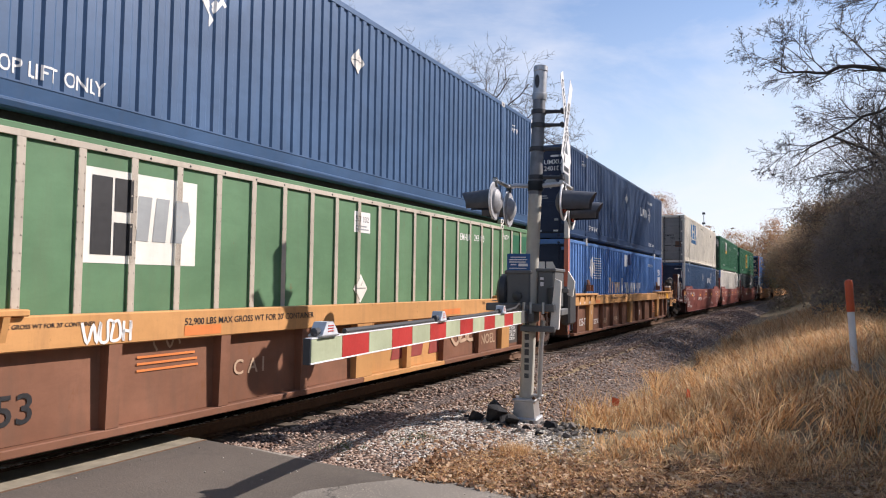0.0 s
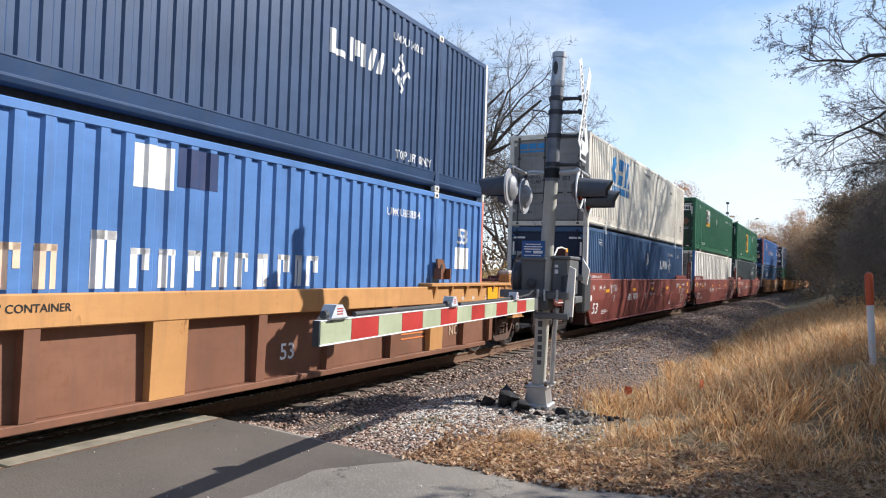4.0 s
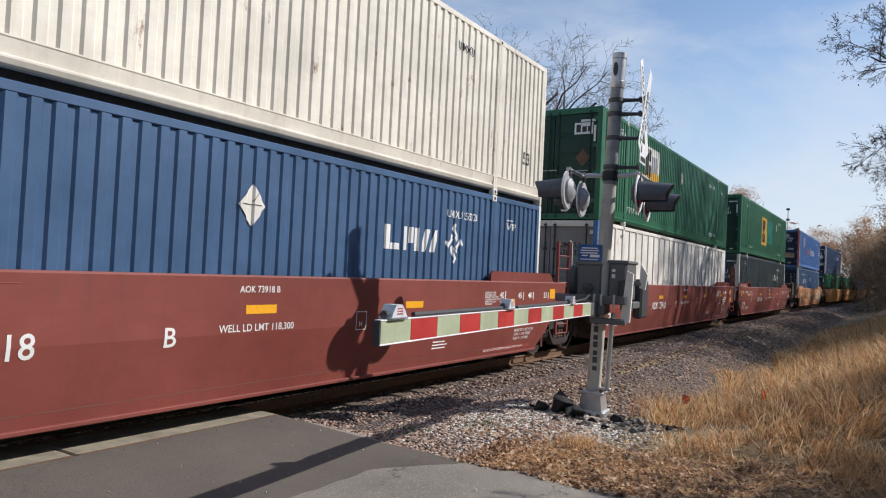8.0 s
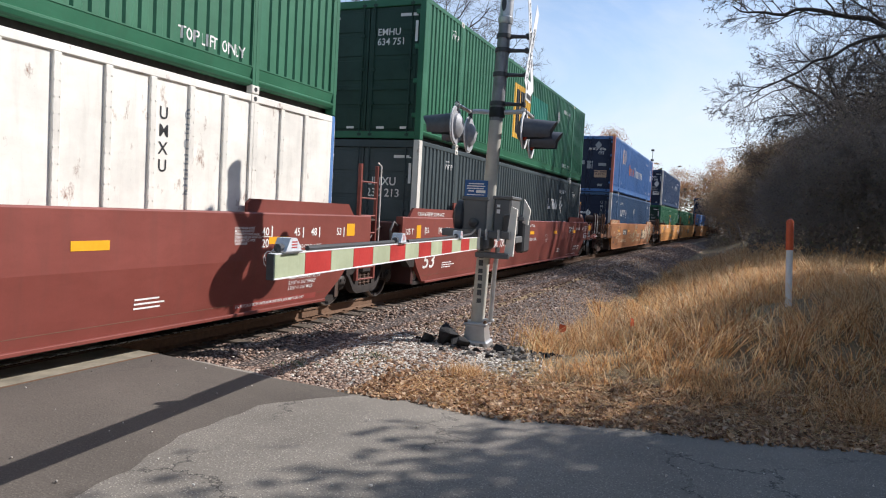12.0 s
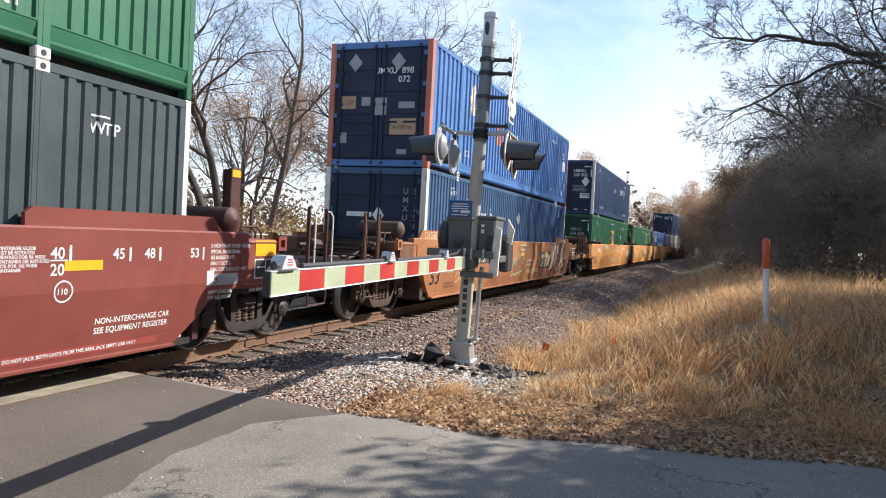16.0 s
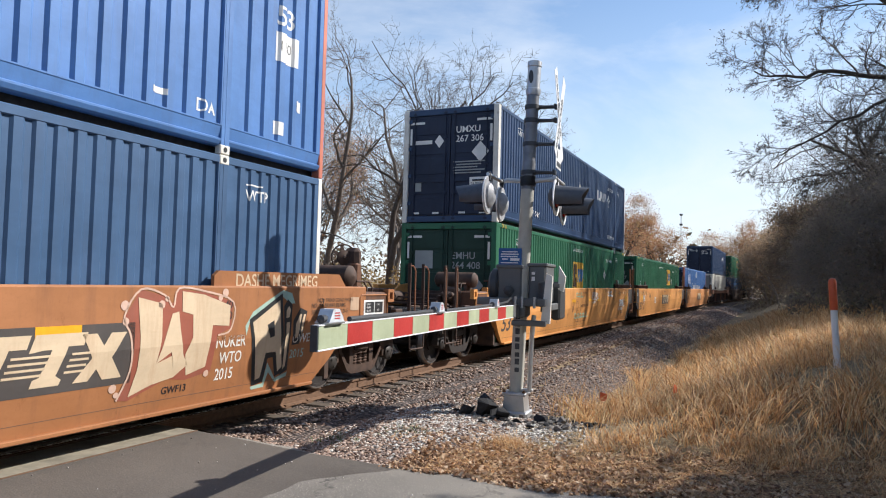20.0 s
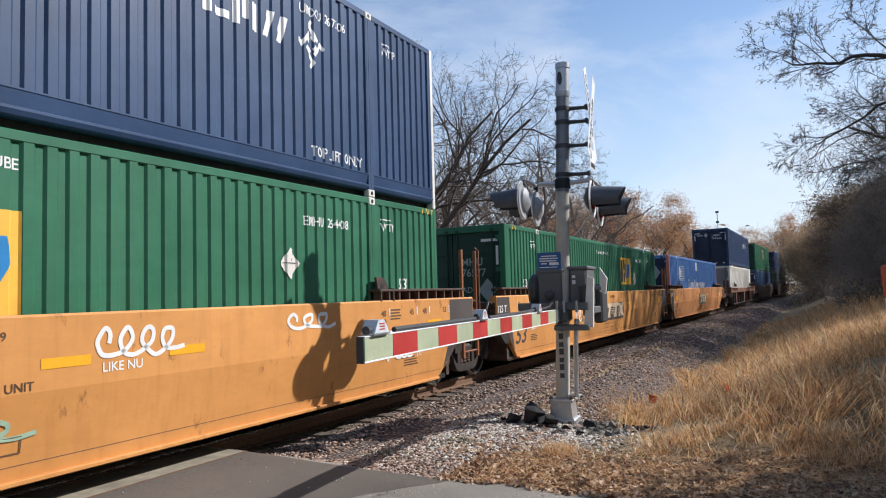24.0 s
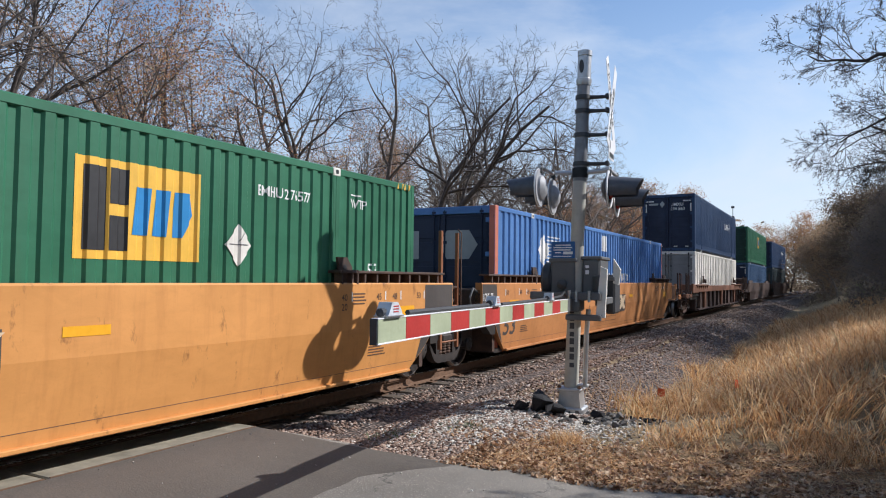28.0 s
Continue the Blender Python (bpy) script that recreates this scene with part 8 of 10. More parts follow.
for x in (-0.08, 0.02, 0.2):
    part("u_bolt", Geo().tube([(x, -0.3, 1.72), (x, -0.3, 1.56)], 0.02, 8).tube([(x, -0.29, 1.64), (x, -0.12, 1.64)], 0.016, 6), ALU, signal)
part("counterweight", Geo().slab([(0.27, 1.34), (0.40, 1.34), (0.43, 2.02), (0.34, 2.06)], "y", -0.19, -0.13), BRIGHT, signal, "pale counterweight plate")
part("counterweight", Geo().slab([(0.46, 1.83), (0.54, 1.80), (0.57, 2.02), (0.47, 2.18)], "y", 0.10, 0.16), BRIGHT, signal, "pale counterweight plate")
for x0, x1 in ((-0.47, -0.39), (0.30, 0.38)):
    part("counterweight_arm", Geo().box((x0, 0.1, 1.52), (x1, 0.72, 1.62), 0.012), GREYBOX, signal)
    part("counterweight", Geo().box((x0 - 0.03, 0.60, 1.36), (x1 + 0.03, 1.1, 1.95), 0.03), DARKGREY, signal, "dark cast counterweight")
part("counterweight_arm", Geo().box((0.25, -0.12, 1.5), (0.31, 0.5, 1.6), 0.01).box((0.36, 0.0, 1.86), (0.5, 0.05, 1.92), 0.01), GREYBOX, signal)
blue = part("notice_sign", Geo().box((-0.385, -0.125, 2.17), (-0.04, -0.115, 2.42), 0.003), SIGNBLUE, signal, "small blue emergency notice")
marking("notice_bar", [rect(-0.33, 2.36, -0.1, 2.375), rect(-0.35, 2.325, -0.08, 2.34), rect(-0.35, 2.29, -0.1, 2.305), rect(-0.33, 2.25, -0.24, 2.268), rect(-0.21, 2.235, -0.07, 2.275), rect(-0.35, 2.2, -0.09, 2.212)], SIGNWHITE, blue, "-y", (0.125, 0, 0))
marking("bell_notice", [rect(0.0, 0.0, 0.05, 0.06), rect(0.0, 0.09, 0.05, 0.13)], SIGNWHITE, signal, "-y", (0.06, 0.1, 1.95))

# gate arm: thirteen stripes, white edges, lamps and cable
ARM0, ARM1, STRIPE = -6.18, -0.85, 5.33 / 13


def arm_z(y):
    return 1.53 - 0.012 * (y + 6.18) / 5.33


arm = part("gate_arm", Geo().box((-0.02, ARM0, 1.455), (0.02, ARM1, 1.60), 0.004), ALU, signal, "long gate arm with red and white stripes")
for k in range(13):
    y0 = ARM0 + k * STRIPE
    part("stripe", Geo().box((0.018, y0 + 0.002, 1.452), (0.026, y0 + STRIPE - 0.002, 1.604), 0.002), ARMRED if k % 2 else ARMWHITE, arm, "red stripe" if k % 2 else "aged white stripe")
part("arm_edge", Geo().box((-0.022, ARM0 - 0.004, 1.603), (0.03, ARM1, 1.612), 0.002), SIGNWHITE, arm)
part("arm_edge", Geo().box((-0.022, ARM0 - 0.004, 1.441), (0.03, ARM1, 1.452), 0.002), SIGNWHITE, arm)
part("arm_end_cap", Geo().box((-0.03, ARM0 - 0.01, 1.44), (0.022, ARM0 - 0.003, 1.61), 0.002), DARKGREY, arm)
part("arm_bracket", Geo().slab([(ARM1 - 0.25, 1.47), (0.05, 1.40), (0.12, 1.5), (0.05, 1.62), (ARM1 - 0.25, 1.59)], "x", -0.045, -0.02).box((-0.05, -0.3, 1.42), (0.06, 0.1, 1.6), 0.03), GREYBOX, signal)
for y, wide in ((-5.98, 0.11), (-3.85, 0.085), (-1.75, 0.07)):
    g = Geo().slab([(y - wide, 1.615), (y + wide, 1.615), (y + wide * 0.75, 1.66), (y + wide * 0.3, 1.71), (y - wide * 0.45, 1.71), (y - wide * 0.8, 1.65)], "x", -0.05, 0.05)
    lamp = part("arm_lamp", g, CLEAR, arm, "milky arm lamp")
    part("arm_lamp_lens", Geo().lathe([(0, 0.03), (0.05, 0.028), (0.06, 0.0)], (0.0, y - wide * 0.75, 1.645), (0, -1, 0), 10), DARKGREY, lamp)
    for k in range(3):
        part("lamp_line", Geo().box((0.05, y - 0.3 * wide, 1.645 + 0.018 * k), (0.053, y + 0.35 * wide, 1.652 + 0.018 * k)), ARMRED, lamp, "red line")
    part("lamp_foot", Geo().box((-0.055, y - wide * 1.05, 1.612), (0.055, y + wide * 1.05, 1.628), 0.004), ALU, lamp)
part("arm_cable", Geo().tube([(0.0, -5.7, 1.63), (0.0, -4.6, 1.63), (0.0, -4.0, 1.63)], 0.02, 6).tube([(0.0, -3.6, 1.625), (0.0, -2.6, 1.63), (0.0, -1.9, 1.64)], 0.018, 6).tube([(0, -1.6, 1.64), (-0.02, -1.0, 1.66), (-0.1, -0.5, 1.7), (-0.15, -0.2, 1.62)], 0.014, 6), BLACKMARK, arm, "black cable")

# marker post in the verge
g = Geo().tube([(0, 0, -0.1), (0.0, 0, 1.02)], 0.052, 14)
post = thing("marker_post", "white plastic marker post with an orange top", "marker post", "", "", pose(8.30, 13.40, 0.42, -1.0, -3.0, 0))
ORANGETOP = plain("orange_plastic", (0.62, 0.10, 0.03), 0.45, 0, 0.12)
part("post", g, SIGNWHITE, post, "white tube")
part("cap", Geo().lathe([(0, 0.056), (0.02, 0.06), (0.46, 0.06), (0.5, 0.045), (0.52, 0.0)], (0, 0, 1.02), (0, 0, 1), 16), ORANGETOP, post, "orange cap")


# ---- loose stones, litter and grass ----
def hue_material(name, ramp, rough=0.9, relief=0.0, transmit=0.0, island=True, patchy=0.0):
    """Colours picked piece by piece from a ramp of (place, colour)."""
    m, t, p = nodes_of(name)
    geo = t.nodes.new("ShaderNodeNewGeometry")
    ra = t.nodes.new("ShaderNodeValToRGB")
    el = ra.color_ramp.elements
    el[0].position, el[0].color = ramp[0][0], (*ramp[0][1], 1)
    el[1].position, el[1].color = ramp[-1][0], (*ramp[-1][1], 1)
    for at, rgb in ramp[1:-1]:
        e = el.new(at)
        e.color = (*rgb, 1)
    t.links.new(geo.outputs["Random Per Island"], ra.inputs["Fac"])
    col = ra.outputs["Color"]
    co = coords(t)
    n = tex(t, "ShaderNodeTexNoise", co, Scale=30.0, Detail=4).outputs["Fac"]
    col = blend(t, span(t, n, 0.35, 0.7, 0, 0.35), col, (0.05, 0.04, 0.03))
    if patchy > 0:
        big = tex(t, "ShaderNodeTexNoise", co, Scale=0.5, Detail=4).outputs["Fac"]
        col = blend(t, span(t, big, 0.42, 0.62, 0, patchy), col, (0.10, 0.07, 0.045))
    t.links.new(col, p.inputs["Base Color"])
    p.inputs["Roughness"].default_value = rough
    if relief > 0:
        bump(t, p, n, relief, 0.006)
    if transmit > 0:
        thin = t.nodes.new("ShaderNodeBsdfTranslucent")
        t.links.new(col, thin.inputs["Color"])
        both = t.nodes.new("ShaderNodeMixShader")
        both.inputs["Fac"].default_value = transmit
        t.links.new(p.outputs["BSDF"], both.inputs[1])
        t.links.new(thin.outputs["BSDF"], both.inputs[2])
        t.links.new(both.outputs["Shader"], t.nodes["Material Output"].inputs["Surface"])
    return m


def ico():
    """The corners and faces of a twenty-sided stone."""
    g = (1 + 5 ** 0.5) / 2
    v = np.array([(-1, g, 0), (1, g, 0), (-1, -g, 0), (1, -g, 0), (0, -1, g), (0, 1, g), (0, -1, -g), (0, 1, -g), (g, 0, -1), (g, 0, 1), (-g, 0, -1), (-g, 0, 1)]) / math.sqrt(1 + g * g)
    f = np.array([(0, 11, 5), (0, 5, 1), (0, 1, 7), (0, 7, 10), (0, 10, 11), (1, 5, 9), (5, 11, 4), (11, 10, 2), (10, 7, 6), (7, 1, 8), (3, 9, 4), (3, 4, 2), (3, 2, 6), (3, 6, 8), (3, 8, 9), (4, 9, 5), (2, 4, 11), (6, 2, 10), (8, 6, 7), (9, 8, 1)])
    return v, f


def mesh_arrays(name, verts, faces, material, smooth=False):
    me = bpy.data.meshes.new(name)
    k = faces.shape[1]
    me.vertices.add(len(verts))
    me.vertices.foreach_set("co", np.asarray(verts, dtype=np.float32).ravel())
    me.loops.add(faces.size)
    me.loops.foreach_set("vertex_index", faces.astype(np.int32).ravel())
    me.polygons.add(len(faces))
    me.polygons.foreach_set("loop_start", (np.arange(len(faces)) * k).astype(np.int32))
    me.polygons.foreach_set("loop_total", np.full(len(faces), k, dtype=np.int32))
    me.materials.append(material)
    me.update(calc_edges=True)
    if smooth:
        me.shade_smooth()
    return me


rng = np.random.default_rng(7)
gz = np.vectorize(ground_z)


def stones(centres, sizes, squash=0.7):
    v, f = ico()
    n = len(centres)
    jit = 1 + rng.uniform(-0.38, 0.30, (n, 12, 1))
    ax = rng.uniform(0.65, 1.25, (n, 1, 3)) * np.array([1, 1, squash])
    a = rng.uniform(0, 2 * np.pi, n)
    b = rng.uniform(-0.6, 0.6, n)
    p = v[None] * jit * ax * sizes[:, None, None]
    ca, sa, cb, sb = np.cos(a)[:, None], np.sin(a)[:, None], np.cos(b)[:, None], np.sin(b)[:, None]
    x, y, z = p[..., 0], p[..., 1], p[..., 2]
    y, z = cb * y - sb * z, sb * y + cb * z
    x, y = ca * x - sa * y, sa * x + ca * y
    out = np.stack([x, y, z], -1) + centres[:, None]
    faces = (f[None] + 12 * np.arange(n)[:, None, None]).reshape(-1, 3)
    return out.reshape(-1, 3), faces


def bed_z(x, y):
    """Top of the ballast: a shoulder beside the ties that falls away to the ground."""
    xt = abs(x - track_x(y))
    shoulder = -0.205 - 0.0 * xt - 0.16 * max(0.0, xt - 1.7) - 0.10 * max(0.0, xt - 2.6)
    return max(ground_z(x, y), shoulder) if xt > 1.2 else -0.212


BALLAST = hue_material("ballast_stone", [(0.0, (0.09, 0.058, 0.045)), (0.3, (0.22, 0.138, 0.100)), (0.6, (0.36, 0.245, 0.18)), (0.88, (0.49, 0.365, 0.285)), (1.0, (0.66, 0.58, 0.50))], 0.9, 0.5)
LIME = hue_material("pale_limestone_chips", [(0.0, (0.10, 0.09, 0.08)), (0.25, (0.38, 0.345, 0.30)), (0.7, (0.70, 0.65, 0.57)), (1.0, (0.86, 0.83, 0.77))], 0.9, 0.4)

# the bed itself under the loose stones
bed_xs = [-3.6, -3.0, -2.4, -1.8, -1.4, -0.9, -0.3, 0.3, 0.9, 1.4, 1.8, 2.2, 2.6, 3.0, 3.4, 3.8, 4.2, 4.7]
bed_ys = [float(v) for v in list(np.arange(6.4, 40, 0.8)) + list(np.arange(40, 300, 5.0))]


def bed_sheet():
    g = Geo()
    for y in bed_ys:
        for k, x in enumerate(bed_xs):
            xx = x + track_x(y)
            g.v.append((xx, y, bed_z(xx, y) + (0.004 if 0 < k < len(bed_xs) - 1 else -0.15)))
    n = len(bed_xs)
    for j in range(len(bed_ys) - 1):
        for i in range(n - 1):
            a = j * n + i
            g.f.append((a, a + 1, a + n + 1, a + n))
    return g


def gravel_bed_material():
    m, t, p = nodes_of("gravel_bed")
    co = coords(t)
    vo = tex(t, "ShaderNodeTexVoronoi", co, Scale=17.0)
    cell = t.nodes.new("ShaderNodeSeparateColor")
    t.links.new(vo.outputs["Color"], cell.inputs["Color"])
    col = blend(t, cell.outputs["Red"], (0.10, 0.072, 0.06), (0.34, 0.265, 0.225))
    # darker towards each stone's edge: shade of the gaps put into the colour
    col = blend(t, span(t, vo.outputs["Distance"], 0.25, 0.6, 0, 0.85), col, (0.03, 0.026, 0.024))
    big = tex(t, "ShaderNodeTexNoise", co, Scale=0.7, Detail=4).outputs["Fac"]
    col = blend(t, span(t, big, 0.4, 0.7, 0, 0.4), col, (0.15, 0.10, 0.07))
    t.links.new(col, p.inputs["Base Color"])
    p.inputs["Roughness"].default_value = 0.92
    neg = t.nodes.new("ShaderNodeMath")
    neg.operation = "MULTIPLY"
    neg.inputs[1].default_value = -1.0
    t.links.new(vo.outputs["Distance"], neg.inputs[0])
    bump(t, p, neg.outputs["Value"], 1.0, 0.05)
    return m


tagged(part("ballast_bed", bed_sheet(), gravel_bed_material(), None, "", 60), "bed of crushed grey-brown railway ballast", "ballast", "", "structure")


def scatter_y(n, lo, hi, power):
    return lo + (hi - lo) * rng.random(n) ** power


n = 26000
sy = scatter_y(n, 6.5, 75.0, 2.6)
sx = np.where(rng.random(n) < 0.86, rng.uniform(1.15, 4.3, n), rng.uniform(-2.6, 1.0, n))
sx = sx + np.array([track_x(v) for v in sy])
sz = np.array([bed_z(a, b) for a, b in zip(sx, sy)]) + 0.012
size = rng.uniform(0.013, 0.033, n) * (1 + 0.02 * (sy - 6))
v, f = stones(np.stack([sx, sy, sz], -1), size * 1.1, 0.45)
tagged(new("ballast", mesh_arrays("ballast", v, f, BALLAST)), "loose crushed grey-brown railway ballast stones", "ballast", "", "stuff")

# pale chips round the foot of the signal
n = 15000
cx, cy = rng.normal(3.55, 0.75, n), rng.normal(8.7, 0.95, n)
keep = (cy > 6.65 + 0.05 * np.abs(cx - 3)) & (cx > 1.9) & (cx < 5.4) & (cy < 11.2)
cx, cy = cx[keep], cy[keep]
cz = np.maximum(gz(cx, cy), np.array([bed_z(a, b) for a, b in zip(cx, cy)])) + 0.008
v, f = stones(np.stack([cx, cy, cz], -1), rng.uniform(0.009, 0.026, len(cx)), 0.42)
tagged(new("limestone_chips", mesh_arrays("limestone_chips", v, f, LIME)), "pale grey limestone chips at the signal's foot", "gravel", "", "stuff")

# dark broken rock heaped round the pedestal
ROCK = plain("dark_broken_rock", (0.016, 0.0155, 0.017), 0.9, 0, 0.4, 8.0, 0.8, 0.02)
GREYROCK = plain("grey_broken_rock", (0.15, 0.135, 0.12), 0.9, 0, 0.35, 8.0, 0.8, 0.02)
rock_rng = random.Random(5)


def shard(size, flat):
    """A sharp-edged lump: the hull of a few scattered points."""
    bm = bmesh.new()
    for _ in range(11):
        p = Vector((rock_rng.gauss(0, 1), rock_rng.gauss(0, 1), rock_rng.gauss(0, 1))).normalized()
        p *= size * rock_rng.uniform(0.65, 1.1)
        bm.verts.new((p.x * 1.15, p.y * 0.85, p.z * flat))
    hull = bmesh.ops.convex_hull(bm, input=bm.verts)
    bmesh.ops.delete(bm, geom=[g for g in hull["geom_interior"] if isinstance(g, bmesh.types.BMVert)], context='VERTS')
    return bm


for k in range(190):
    a, d = rock_rng.uniform(0, 2 * math.pi), rock_rng.uniform(0.25, 0.95)
    x, y = 4.2 + 1.2 * d * math.cos(a), 10.15 + 0.8 * d * math.sin(a) - 0.25
    s = rock_rng.choice((0.03, 0.035, 0.045, 0.055, 0.07))
    flat = 0.7
    if k < 7:
        x, y, s, flat = ((3.66, 9.85, 0.27, 0.85), (3.93, 9.66, 0.19, 0.8), (3.42, 9.70, 0.15, 0.7), (3.84, 9.82, 0.2, 1.1), (4.45, 9.85, 0.11, 0.8), (4.72, 9.95, 0.10, 0.8), (4.25, 9.62, 0.10, 0.7))[k]
    data = bpy.data.meshes.new("rock")
    bm = shard(s, flat)
    bm.to_mesh(data)
    bm.free()
    data.materials.append(ROCK if k < 4 or rock_rng.random() < 0.3 else GREYROCK)
    rock = tagged(new("rock", data), "jagged black rock against the signal's pedestal" if k < 4 else "broken dark rock beside the signal's pedestal", "rock", "rocks round the pedestal")
    rock.matrix_basis = pose(x, y, max(ground_z(x, y), bed_z(x, y)) + s * 0.5 * flat, 0, 0, rock_rng.uniform(0, 360))


# ---- fallen leaves, straw and grass ----
def blades(px, py, height, width, lean, base=None, bend=0.6, way=None):
    """Bent tapering blades: three rows of corners each."""
    n = len(px)
    pz = (gz(px, py) if base is None else base) - 0.02
    a = rng.uniform(0, 2 * np.pi, n)
    la = rng.uniform(0, 2 * np.pi, n) if way is None else way
    wx, wy = np.cos(a) * width / 2, np.sin(a) * width / 2
    dx, dy = np.cos(la) * lean * height, np.sin(la) * lean * height
    z = np.zeros(n)
    rows = []
    for s, w in ((0.0, 1.0), (0.55, 0.7)):
        k = s ** (1 + bend)
        for sign in (-1, 1):
            rows.append(np.stack([px + dx * k + sign * w * wx, py + dy * k + sign * w * wy, pz + height * s], -1))
    rows.append(np.stack([px + dx, py + dy, pz + height * (1 - 0.25 * lean)], -1))
    v = np.stack(rows, 1).reshape(-1, 3)
    o = 5 * np.arange(n)[:, None]
    f = np.concatenate([o + np.array([[0, 1, 3]]), o + np.array([[0, 3, 2]]), o + np.array([[2, 3, 4]])], 0)
    return v, f


STRAW = hue_material("dry_straw_grass", [(0.0, (0.22, 0.095, 0.04)), (0.2, (0.56, 0.285, 0.11)), (0.5, (0.86, 0.52, 0.24)), (0.92, (0.96, 0.74, 0.45)), (1.0, (0.42, 0.32, 0.14))], 0.6, 0.0, 0.44)


def value_noise(x, y, s, seed):
    return np.array([noise.noise(Vector((a * s + seed, b * s, 0.3))) for a, b in zip(x, y)])


# tussocks: blades fan out from shared roots, bent and tangled
def tussocks(cx, cy, per, height, width):
    n = len(cx)
    k = np.repeat(np.arange(n), per)
    r = 0.16 * np.sqrt(rng.random(len(k)))
    a = rng.uniform(0, 2 * np.pi, len(k))
    way = rng.uniform(0, 2 * np.pi, n)[k] + rng.normal(0, 0.95, len(k))
    lean = (0.35 + 1.5 * rng.random(n) ** 1.3)[k] * rng.uniform(0.5, 1.3, len(k))
    return way, lean, cx[k] + r * np.cos(a), cy[k] + r * np.sin(a), height[k] * rng.uniform(0.35, 1.2, len(k)), width[k] * rng.uniform(0.7, 1.5, len(k))


n = 6200
gx = 3.9 + 12.0 * rng.random(n) ** 0.85
gy = 6.9 + 40 * rng.random(n) ** 1.7
edge = np.array([road_edge(a) for a in gx])
edge2 = edge + 1.45 - 0.30 * np.clip(gx - 6.0, 0, 3.5)
shift = np.array([track_x(b) for b in gy])
ditch = 4.15 + 0.2 * np.sin(gy * 0.9) + 0.5 * np.clip(11.6 - gy, 0, 2) + 0.02 * (gy - 10) + shift
dens = value_noise(gx, gy, 0.55, 3.0)
keep = (gy > edge2 + 0.4 * dens) & (gx > ditch + 0.35 * dens) & (dens > -0.42)
gx, gy, dens = gx[keep], gy[keep], dens[keep]
hgt = (0.30 + 0.42 * np.clip(dens + 0.35, 0, 1)) * rng.uniform(0.7, 1.2, len(gx)) * np.clip(0.45 + 0.28 * (gy - 8.4), 0.45, 1.0)
way, lean, gx, gy, hgt, wid = tussocks(gx, gy, 15, hgt, 0.0115 * (1 + 0.055 * (gy - 7)))
v, f = blades(gx, gy, hgt, wid, lean, None, 0.6, way)
tagged(new("dry_grass", mesh_arrays("dry_grass", v, f, STRAW)), "tall straw-coloured dry grass on the verge", "grass", "", "stuff")

# stems with seed heads
n = 1500
gx2, gy2 = rng.uniform(5.2, 13.0, n), rng.uniform(9.5, 26.0, n)
v, f = blades(gx2, gy2, rng.uniform(0.45, 0.95, n), np.full(n, 0.009), rng.uniform(0.1, 1.3, n))
tagged(new("seed_stems", mesh_arrays("seed_stems", v, f, STRAW)), "tall dry seed stems above the grass", "grass", "", "stuff")

# dead stems standing in the ballast's shoulder
n = 420
gy3 = 10.8 + 30 * rng.random(n) ** 1.3
gx3 = rng.normal(4.0, 0.45, n) + np.array([track_x(b) for b in gy3])
v, f = blades(gx3, gy3, rng.uniform(0.15, 0.55, n), np.full(n, 0.008), rng.uniform(0.2, 1.4, n))
tagged(new("dead_stems", mesh_arrays("dead_stems", v, f, STRAW)), "sparse dead stems at the ballast's edge", "weed", "", "stuff")

# small plastic flags lost in the grass
FLAGRED = plain("faded_flag_plastic", (0.70, 0.13, 0.05), 0.5, 0, 0.15)
for x, y, turn in ((4.85, 11.6, 20), (5.95, 11.8, 65)):
    flag = thing("marker_flag", "small crumpled orange plastic flag in the dry grass", "marker flag", "flags in the verge", "", pose(x, y, ground_z(x, y), 0, 6, turn))
    part("wire", Geo().tube([(0, 0, -0.05), (0, 0, 0.42)], 0.004, 5), STEEL, flag)
    part("cloth", Geo().add([(0, 0, 0.29), (0.05, 0.015, 0.28), (0.11, -0.01, 0.30), (0, 0, 0.42), (0.055, -0.012, 0.41), (0.12, 0.02, 0.40), (0, 0.003, 0.29), (0.05, 0.018, 0.28), (0.11, -0.007, 0.30), (0, 0.003, 0.42), (0.055, -0.009, 0.41), (0.12, 0.023, 0.40)], [(0, 1, 4, 3), (1, 2, 5, 4), (9, 10, 7, 6), (10, 11, 8, 7), (0, 3, 9, 6), (2, 8, 11, 5), (3, 4, 10, 9), (4, 5, 11, 10), (0, 6, 7, 1), (1, 7, 8, 2)]), FLAGRED, flag)

# low tufts at the road's edge
for tx, ty, r, cnt in ((4.65, 8.0, 0.22, 500), (8.7, 8.4, 0.45, 1200), (7.3, 8.5, 0.35, 500)):
    q = rng.normal(0, r * 0.5, (cnt, 2))
    v, f = blades(tx + q[:, 0], ty + q[:, 1], rng.uniform(0.10, 0.26, cnt), np.full(cnt, 0.006), rng.uniform(0.3, 1.0, cnt))
    tagged(new("grass_tuft", mesh_arrays("grass_tuft", v, f, STRAW)), "low tuft of dry straw grass", "grass", "tufts by the road", "stuff")

GREENBLADE = hue_material("green_weed", [(0.0, (0.05, 0.09, 0.02)), (0.6, (0.10, 0.16, 0.04)), (1.0, (0.22, 0.24, 0.08))], 0.6)
q = rng.normal(0, 0.16, (420, 2))
spots = np.array([(8.5, 7.9), (2.75, 7.4), (4.6, 11.2), (3.3, 8.2)])[rng.integers(0, 4, 420)]
v, f = blades(spots[:, 0] + q[:, 0], spots[:, 1] + q[:, 1], rng.uniform(0.05, 0.12, 420), np.full(420, 0.012), rng.uniform(0.4, 1.0, 420))
